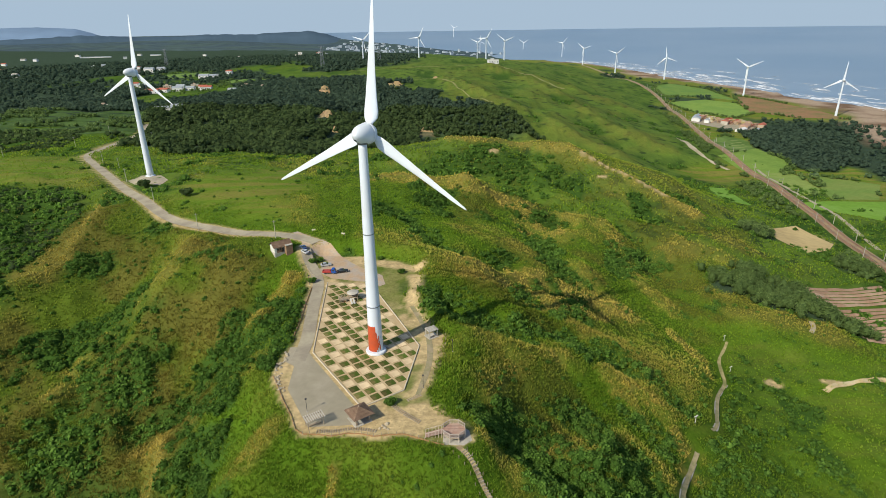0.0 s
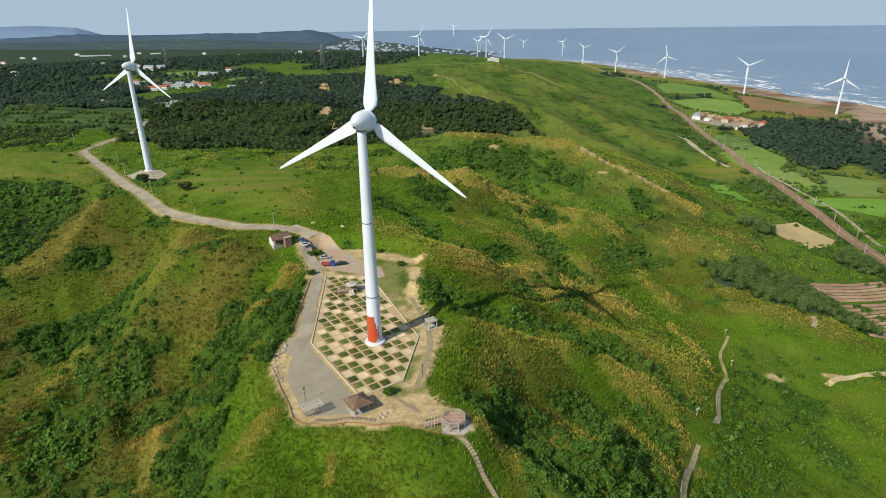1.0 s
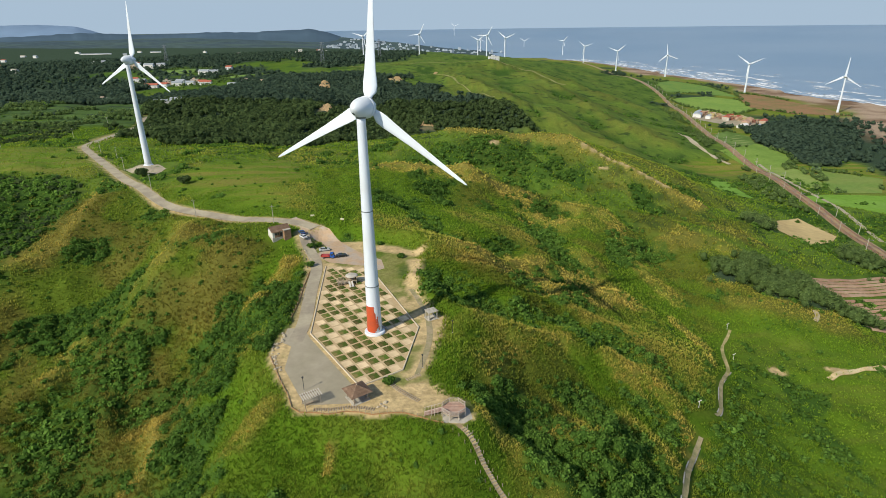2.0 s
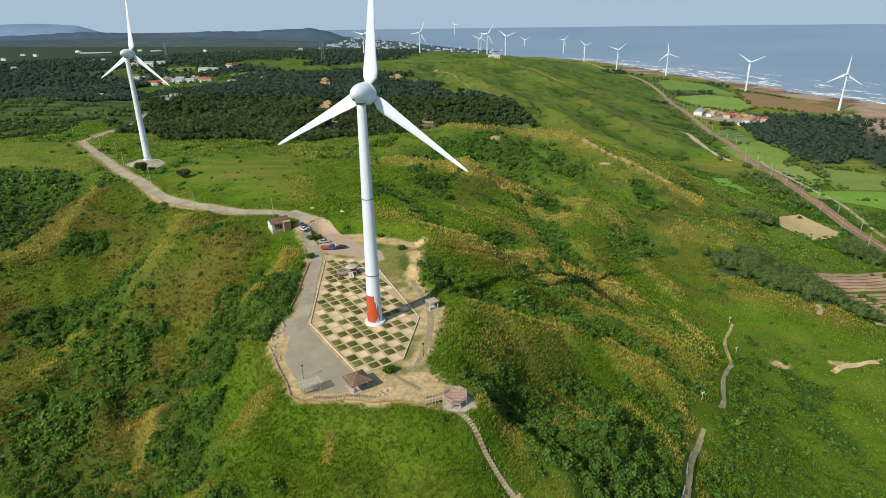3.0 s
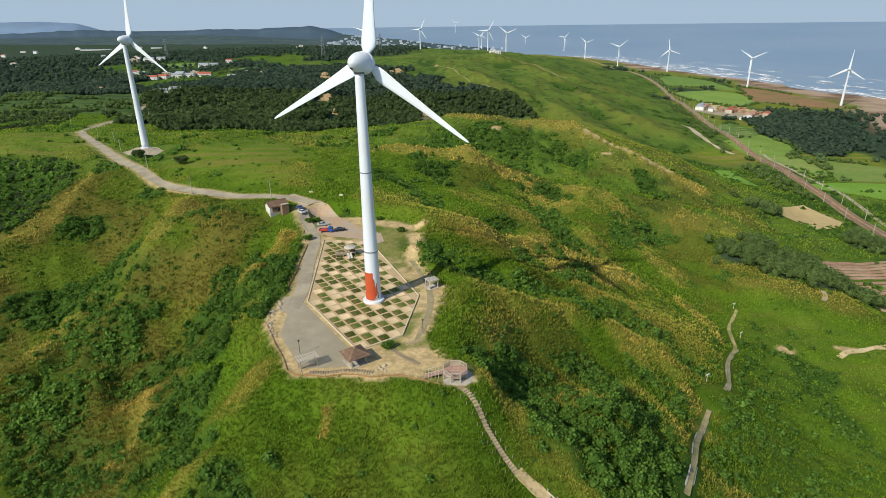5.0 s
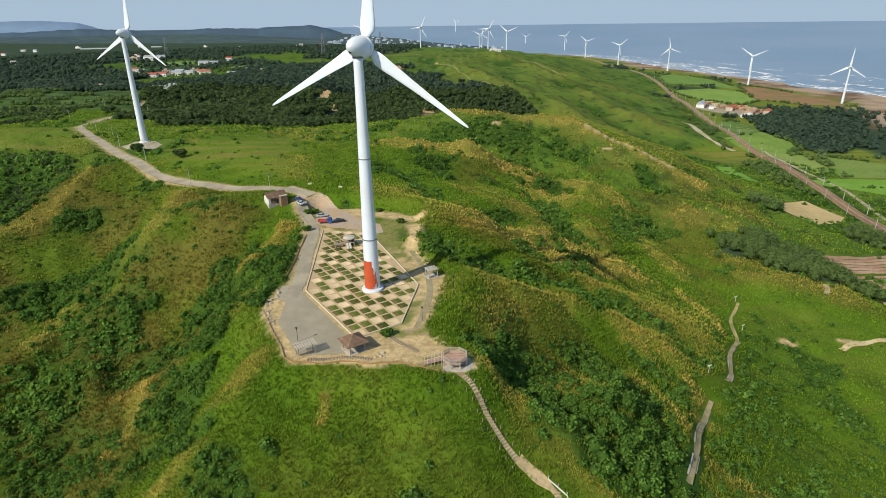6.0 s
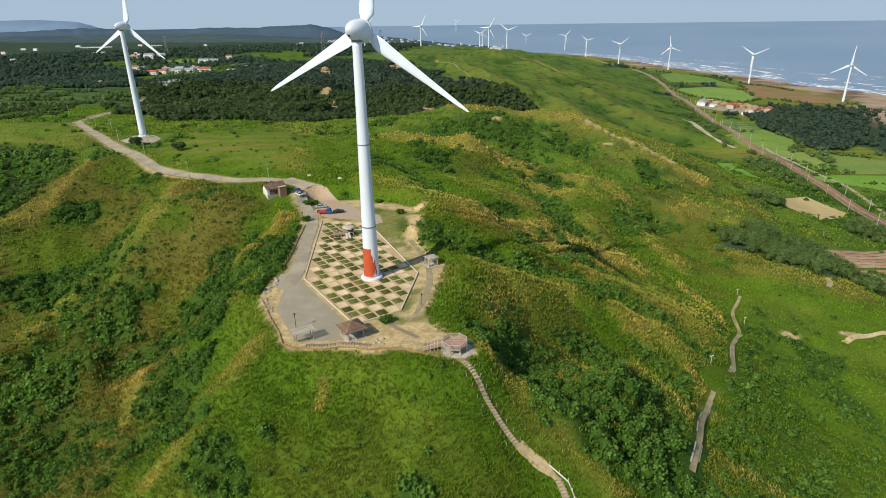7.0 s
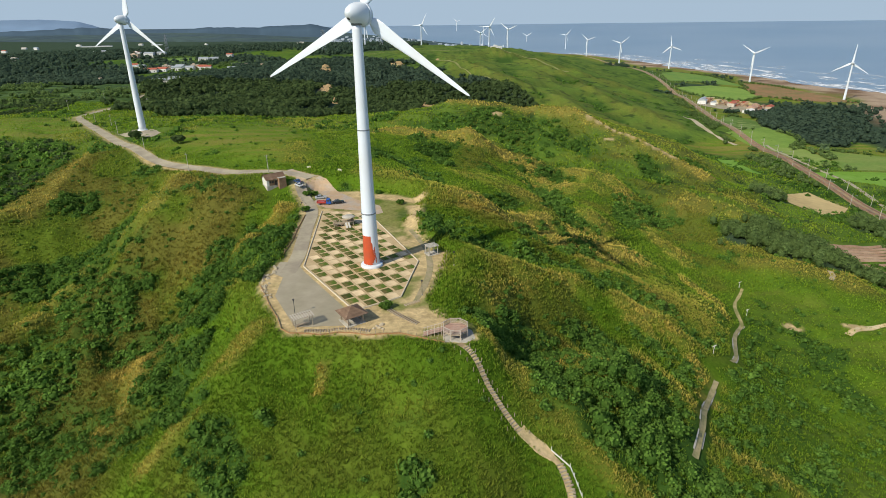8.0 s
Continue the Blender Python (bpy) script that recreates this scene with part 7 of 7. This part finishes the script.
def car(x, y, turn, colour, label):
    z = gz(x, y) + 0.09
    t = thing("car", label, "car", pose(x, y, z, 0, 0, turn), "parked vehicles")
    prof = [(-2.1, 0.35), (-2.15, 0.75), (-2.0, 0.92), (-1.35, 0.98), (1.0, 0.95), (1.9, 0.82), (2.12, 0.65), (2.1, 0.35)]
    part("body", Shape().loft([[Vector((px * 0.96, -0.86, pz * 0.97 + 0.02)) for px, pz in prof], [Vector((px, -0.74, pz)) for px, pz in prof], [Vector((px, 0.74, pz)) for px, pz in prof], [Vector((px * 0.96, 0.86, pz * 0.97 + 0.02)) for px, pz in prof]]), paint("car_paint", colour), t)
    cab = [(-1.55, 0.95), (-1.1, 1.38), (0.15, 1.42), (0.95, 0.95)]
    part("cabin", Shape().loft([[Vector((px, -0.78, pz if pz < 1 else pz - 0.02)) if pz < 1 else Vector((px * 0.95, -0.66, pz - 0.03)) for px, pz in cab], [Vector((px, 0.78, pz)) if pz < 1 else Vector((px * 0.95, 0.66, pz - 0.03)) for px, pz in cab]]), M_GLASS, t, "dark car glass")
    part("roof", Shape().box(-1.08, -0.62, 1.36, 0.2, 0.62, 1.43, 0.03), paint("car_paint", colour), t)
    for s in (-1, 1):
        part("headlight", Shape().box(2.02, s * 0.58 - 0.14, 0.62, 2.14, s * 0.58 + 0.14, 0.74), M_WALL, t)
        part("tail_light", Shape().box(-2.17, s * 0.6 - 0.12, 0.68, -2.1, s * 0.6 + 0.12, 0.82), M_RED, t)
    part("bumper", Shape().box(2.05, -0.72, 0.35, 2.2, 0.72, 0.52, 0.03), M_GREY, t)
    wheels(t, (-1.3, 1.3), 0.76)


def small_truck(x, y, turn, cab_colour, bed_colour, label):
    z = gz(x, y) + 0.09
    t = thing("truck", label, "truck", pose(x, y, z, 0, 0, turn), "parked vehicles")
    prof = [(0.9, 0.4), (0.9, 2.0), (1.1, 2.1), (2.1, 2.05), (2.5, 1.2), (2.55, 0.4)]
    part("cab", Shape().loft([[Vector((px, s, pz)) for px, pz in prof] for s in (-0.9, 0.9)]), paint("cab_paint", cab_colour), t)
    part("windscreen", Shape().add([(2.17, -0.78, 1.95), (2.17, 0.78, 1.95), (2.51, 0.78, 1.25), (2.51, -0.78, 1.25)], [(3, 2, 1, 0)]), M_GLASS, t)
    for s in (-1, 1):
        part("side_window", Shape().box(1.2, s * 0.905 - 0.01, 1.25, 2.1, s * 0.905 + 0.01, 1.85), M_GLASS, t)
        part("headlight", Shape().box(2.53, s * 0.6 - 0.14, 0.6, 2.6, s * 0.6 + 0.14, 0.78), M_WALL, t)
    part("chassis", Shape().box(-2.5, -0.5, 0.45, 1.0, 0.5, 0.65), M_DARK, t)
    bed = part("load_bed", Shape().box(-2.6, -0.95, 0.65, 0.8, 0.95, 0.8), paint("bed_paint", bed_colour), t)
    for s in (-0.92, 0.92):
        part("side_board", Shape().box(-2.6, s - 0.03, 0.8, 0.8, s + 0.03, 1.3), paint("bed_paint", bed_colour), bed)
    part("tail_board", Shape().box(-2.62, -0.95, 0.8, -2.56, 0.95, 1.3), paint("bed_paint", bed_colour), bed)
    part("load", Shape().box(-2.3, -0.8, 0.8, 0.4, 0.8, 1.2, 0.2), paint("bed_paint", bed_colour), t)
    wheels(t, (-1.7, 1.7), 0.8)


car(-27.2, 64.0, 15, (0.45, 0.47, 0.48), "silver-grey car parked before the terrace")
small_truck(-24.4, 56.6, 0, (0.02, 0.10, 0.42), (0.45, 0.06, 0.05), "small truck with a blue cab and red load bed")
car(-19.4, 57.6, 18, (0.02, 0.025, 0.03), "dark car parked beside a truck")
car(-38.4, 74.8, 125, (0.05, 0.10, 0.22), "dark blue car parked by the washhouse")
car(-37.0, 71.2, 130, (0.62, 0.64, 0.65), "white car parked by the washhouse")


# ---- lamps, poles, signs ----
def lamp_post(x, y):
    t = thing("street_lamp", "dark slender lamp post with a small lantern", "street lamp", pose(x, y, gz(x, y)), "lamp posts")
    part("base_plate", Shape().box(-0.2, -0.2, -0.3, 0.2, 0.2, 0.12, 0.02), M_CONC, t)
    part("pole", Shape().tube((0, 0, 0.1), (0, 0, 3.6), 0.07, 0.05), M_DARK, t)
    part("lantern", Shape().lathe([(0.1, 3.6), (0.2, 3.7), (0.22, 3.95), (0.28, 4.0), (0.05, 4.12)], 12), M_DARK, t)


for _p in ((-14.2, -28.0), (14.5, -18.5), (-30, 46.5), (22.5, -2.0)):
    lamp_post(*_p)


def utility_pole(x, y, h=8.5, turn=0):
    t = thing("utility_pole", "pale concrete utility pole beside the road", "utility pole", pose(x, y, gz(x, y), 0, 0, turn), "utility poles")
    part("pole", Shape().tube((0, 0, -1), (0, 0, h), 0.17, 0.1, 10), M_CONC, t)
    part("crossarm", Shape().box(-0.8, -0.06, h - 0.7, 0.8, 0.06, h - 0.58), M_GREY, t)
    for k in (-0.7, 0.7):
        part("insulator", Shape().tube((k, 0, h - 0.58), (k, 0, h - 0.36), 0.05), M_WALL, t)


for _x, _y in ((-53, 86), (-96, 107.5), (-137, 150), (-180, 203), (-232, 268), (-208, 246), (-290, 330), (-300, 400), (-250, 380), (-330, 300)):
    utility_pole(_x, _y)


def signboard(x, y, turn):
    t = thing("signboard", "pale weathered signboard on two posts", "signboard", pose(x, y, gz(x, y), 0, 0, turn), "roadside signs")
    for s in (-0.7, 0.7):
        part("post", Shape().box(s - 0.05, -0.05, -0.4, s + 0.05, 0.05, 1.1), M_WOOD, t)
    part("board", Shape().box(-0.85, -0.04, 0.6, 0.85, 0.04, 1.3, 0.01), material("cream_board", (0.62, 0.58, 0.42), 0.7), t)


signboard(-37.5, 91.5, 10)
signboard(-23.5, 86.0, -15)


# ---- fences of short posts along the rim ----
M_EDGE = material("rusty_edging", (0.36, 0.21, 0.10), 0.9, vary=0.3, scale=2)


def post_fence(line, label, step=1.9, h=1.0, rails=True, mat=None, name="fence", category="fence"):
    mat = mat or M_WOOD
    x0, y0 = line[0]
    t = thing(name, label, category, pose(x0, y0, 0), "rim fences")
    pts = []
    for (ax, ay), (bx, by) in zip(line, line[1:]):
        n = max(1, round(math.hypot(bx - ax, by - ay) / step))
        pts += [(ax + (bx - ax) * k / n, ay + (by - ay) * k / n) for k in range(n)]
    pts.append(line[-1])
    post = Shape().tube((0, 0, -0.5), (0, 0, h), 0.085, 0.075, 7).mesh("post", mat)
    q = [Vector((x - x0, y - y0, gz(x, y))) for x, y in pts]
    for v in q:
        part("post", post, None, t, m=pose(v.x, v.y, v.z, random.uniform(-4, 4), random.uniform(-4, 4), 0))
    if rails:
        for a, b in zip(q, q[1:]):
            part("edging", Shape().beam(a + Vector((0, 0, 0.12)), b + Vector((0, 0, 0.12)), 0.14, 0.34), M_EDGE if mat == M_WOOD else mat, t)


post_fence([(-27.0, -12.5), (-25.6, -15), (-21.3, -23.6), (-17.8, -29.6), (-15.6, -34.6), (-13.4, -36.3), (-10, -36.5), (-6.4, -37.1), (-2.9, -36.2), (0.6, -36.5), (3.5, -37.4)], "rustic brown timber fence along the grassy rim")
post_fence([(3.5, -37.4), (7, -36.9), (10.5, -36.7), (14, -38.2), (17, -39.5), (20, -40.5)], "rustic brown timber fence along the grassy rim")
post_fence([(-28.6, 44), (-27.8, 30), (-26.8, 20), (-26.6, 8)], "dark timber fence beside the lane", 2.2)
post_fence([(20.5, 8.5), (20.5, 3), (18.8, -3), (17.5, -10), (15.8, -19)], "low timber posts along the slope's edge", 2.4, 0.8, False)
post_fence([(25.2, -42), (28.6, -45.2), (32.4, -50), (36.2, -54)], "timber posts beside the stepped path", 1.6, 0.9, False)
post_fence([(22, -43), (25.8, -46.6), (29.6, -52), (33.2, -56)], "timber posts beside the stepped path", 1.6, 0.9, False)
post_fence([(40.3, -56.2), (43.6, -58.4), (45.0, -63), (44.6, -70)], "white painted rail beside the stepped path", 1.6, 1.0, True, M_WALL)


# ---- timber steps ----
def step_path(name, line, label, width, step, mat=M_WOOD):
    x0, y0 = line[0]
    t = thing(name, label, "steps", pose(x0, y0, 0), "timber steps")
    for (ax, ay), (bx, by) in zip(line, line[1:]):
        d = math.hypot(bx - ax, by - ay)
        n = max(1, round(d / step))
        tread = Shape().box(-0.14, -width / 2, -0.25, 0.14, width / 2, 0.2, 0.03).mesh("tread", mat)
        for k in range(n):
            x, y = ax + (bx - ax) * (k + 0.5) / n, ay + (by - ay) * (k + 0.5) / n
            part("tread", tread, None, t, m=pose(x - x0, y - y0, gz(x, y), 0, 0, math.degrees(math.atan2(by - ay, bx - ax)) + random.uniform(-5, 5)))


M_TREAD = material("grey_tread_timber", (0.40, 0.34, 0.25), 0.9, vary=0.25, scale=3, second=(0.30, 0.25, 0.18), second_scale=1.0)
step_path("timber_steps", [(24.2, -42.2), (27, -45), (31, -50.5), (34.5, -54.2)], "weathered timber steps down the grassy slope", 1.4, 0.55, M_TREAD)
step_path("timber_steps", [(41.5, -58.2), (43, -62), (43, -70), (42, -76)], "weathered timber steps down the grassy slope", 1.6, 0.55, M_TREAD)
step_path("timber_steps", [(7.0, -25.8), (10, -29), (14.2, -32.6)], "row of timber sleepers across the bare earth", 1.3, 0.62)
step_path("timber_steps", [(-10.5, -35.3), (-6, -35.4), (-2.6, -34.6), (1, -34.8), (4.0, -35.6)], "row of timber sleepers along the rim", 1.1, 0.6)
step_path("timber_steps", [(10.5, -24.0), (14.0, -21.5)], "row of timber sleepers across the bare earth", 1.0, 0.6)
_s, _ = ribbon([(34.6, -53.6), (36.8, -55.3), (39, -56.6), (41, -57.8)], 2.5, 0.12, 0.7, wobble=0.9)
solid("path", _s, material("landing_sand", (0.60, 0.45, 0.25), 0.95, vary=0.25, second=(0.45, 0.35, 0.18), second_scale=0.6, bump=0.03), "sandy landing on the stepped path", "path")
_s, _ = ribbon(RING_PATH, 1.5, 0.05, 1.5, wobble=0.5)
solid("path", _s, material("worn_path", (0.36, 0.295, 0.185), 0.95, vary=0.25, second=(0.28, 0.25, 0.13), second_scale=0.4), "narrow grey-brown path curving round the terrace", "path")


# ---- boulders ----
def boulder(x, y, r, mat, label):
    bm = bmesh.new()
    bmesh.ops.create_icosphere(bm, subdivisions=2, radius=r)
    o = random.uniform(0, 50)
    for v in bm.verts:
        v.co *= 0.75 + 0.5 * noise.noise(v.co * (1.1 / r) + Vector((o, 0, 0)))
        v.co.z *= 0.7
    me = bpy.data.meshes.new("boulder")
    bm.to_mesh(me)
    bm.free()
    me.materials.append(mat)
    ob = tagged(new("boulder", me), label, "boulder", "boulders")
    ob.matrix_basis = pose(x, y, gz(x, y) + r * 0.2, 0, 0, random.uniform(0, 360))


for k in range(34):
    _f = k / 33
    boulder(-25.6 - 1.4 * math.sin(_f * 3.1) + 3.0 * _f * _f + random.uniform(-1.1, 0.9), 0.0 - 19 * _f + random.uniform(-0.8, 0.8), random.uniform(0.22, 0.72), M_STONE if k % 3 else M_PALESTONE, "weathered pale boulder edging the parking area")
for _p in ((5.2, -33.6, 0.6), (6.1, -33.0, 0.75), (5.8, -34.4, 0.55), (4.6, -34.6, 0.5), (6.6, -35.0, 0.45)):
    boulder(*_p, M_PALESTONE, "whitish boulder on the bare earth")
for k in range(8):
    boulder(-35.5 + k * 0.95, 63.5 - k * 1.6 + random.uniform(-0.4, 0.4), random.uniform(0.35, 0.6), M_PALESTONE, "pale boulder on the bank below the lane")


# ---- single bushes and small trees ----
def bush(x, y, r, label, mat=M_BUSH, tall=0.0, name="bush"):
    t = thing(name, label, name, pose(x, y, gz(x, y)), "single bushes")
    part("trunk", Shape().tube((0, 0, -0.4), (0.05, 0.02, tall + r * 0.5), 0.08 + r * 0.05, 0.05, 7).tube((0, 0, tall * 0.6), (r * 0.5, 0.1, tall + r * 0.6), 0.06, 0.03, 6).tube((0, 0, tall * 0.5 + 0.1), (-r * 0.4, r * 0.3, tall + r * 0.6), 0.06, 0.03, 6), M_BARK, t)
    me = foliage("crown", np.r_[0.0, r * 0.45, -r * 0.4, 0.1], np.r_[0.0, r * 0.3, -r * 0.25, -r * 0.4], np.r_[0, 0.1, 0.15, -0.05] * r + tall + r * 0.6, np.r_[0.75, 0.55, 0.55, 0.5] * r, 70, mat, "", "")
    for k in ("label", "category", "kind"):
        if k in me:
            del me[k]
    me.parent = t


bush(6.3, -25.4, 1.5, "round bright green bush at the terrace's corner")
bush(-159, 184, 3.4, "dark round tree beside the turbine's pad", M_TREE, 0.6)
bush(-121, 155, 3.2, "dark lone bush in the mown meadow", M_TREE, 0.4)
bush(-29.5, 48.5, 1.6, "dark bush beside the lane", M_BUSH)
bush(-33, 66.0, 1.5, "green bush on the traffic island", M_BUSH)
bush(-30.6, 68.5, 1.3, "green bush on the traffic island", M_BUSH)
bush(3.5, 56, 1.4, "small bush on the bare earth", M_BUSH)
bush(-6, 70, 1.2, "small bush on the bare earth", M_BUSH)
solid("pavement", patch([(-152, 188), (-150, 196), (-160, 208), (-172, 213), (-180, 204), (-170, 193)], 0.10), M_ROAD, "pale concrete pad below the turbine", "pavement")
solid("ground", patch([(-35, 70), (-29.5, 61), (-26.5, 67), (-31, 74)], 0.12, 1.0), material("island_turf", (0.17, 0.19, 0.05), 0.95, vary=0.4, scale=2, second=(0.33, 0.27, 0.13), second_scale=0.5), "grassy traffic island", "ground")


def marker_post(x, y):
    t = thing("marker_post", "white marker post beside the footpath", "post", pose(x, y, gz(x, y), 0, 0, 20), "footpath markers")
    part("post", Shape().tube((0, 0, -0.4), (0, 0, 2.6), 0.11, 0.09, 8), M_WALL, t)
    part("arm", Shape().beam((-0.7, 0, 2.5), (0.7, 0, 2.8), 0.2, 0.3), M_WALL, t)


for _p in ((149, 83), (140, 58), (103, 9)):
    marker_post(*_p)

# ---- the terrace's tiles, each a piece of its own ----
def terrace_tiles():
    pitch, half = 3.1, 1.22
    inner = [(x, y) for x, y in CORNERS]
    beige = Shape().box(-half, -half, 0, half, half, 0.03, 0.01).mesh("slab", M_BEIGE)
    turf = Shape().box(-half, -half, 0, half, half, 0.05, 0.02).mesh("grass_tile", M_TURF)
    o = Vector(CORNERS[0])
    turn = math.degrees(math.atan2(TERRACE_AXIS.y, TERRACE_AXIS.x))
    rnd = random.Random(5)
    for i in range(-16, 11):
        for j in range(0, 16):
            c = o + TERRACE_AXIS * (pitch * (i + 0.5) + 0.1) + TERRACE_SIDE * (pitch * (j + 0.5) + 0.35)
            if float(inside(np.array(c.x), np.array(c.y), inner)) > -1.35 or c.length < 3.6:
                continue
            pale = (j - i) % 3 == 0
            if rnd.random() < 0.08:
                pale = not pale
            part("slab" if pale else "grass_tile", beige if pale else turf, None, TERRACE_SLAB, m=pose(c.x, c.y, PAD_Z + 0.104, 0, 0, turn))


terrace_tiles()
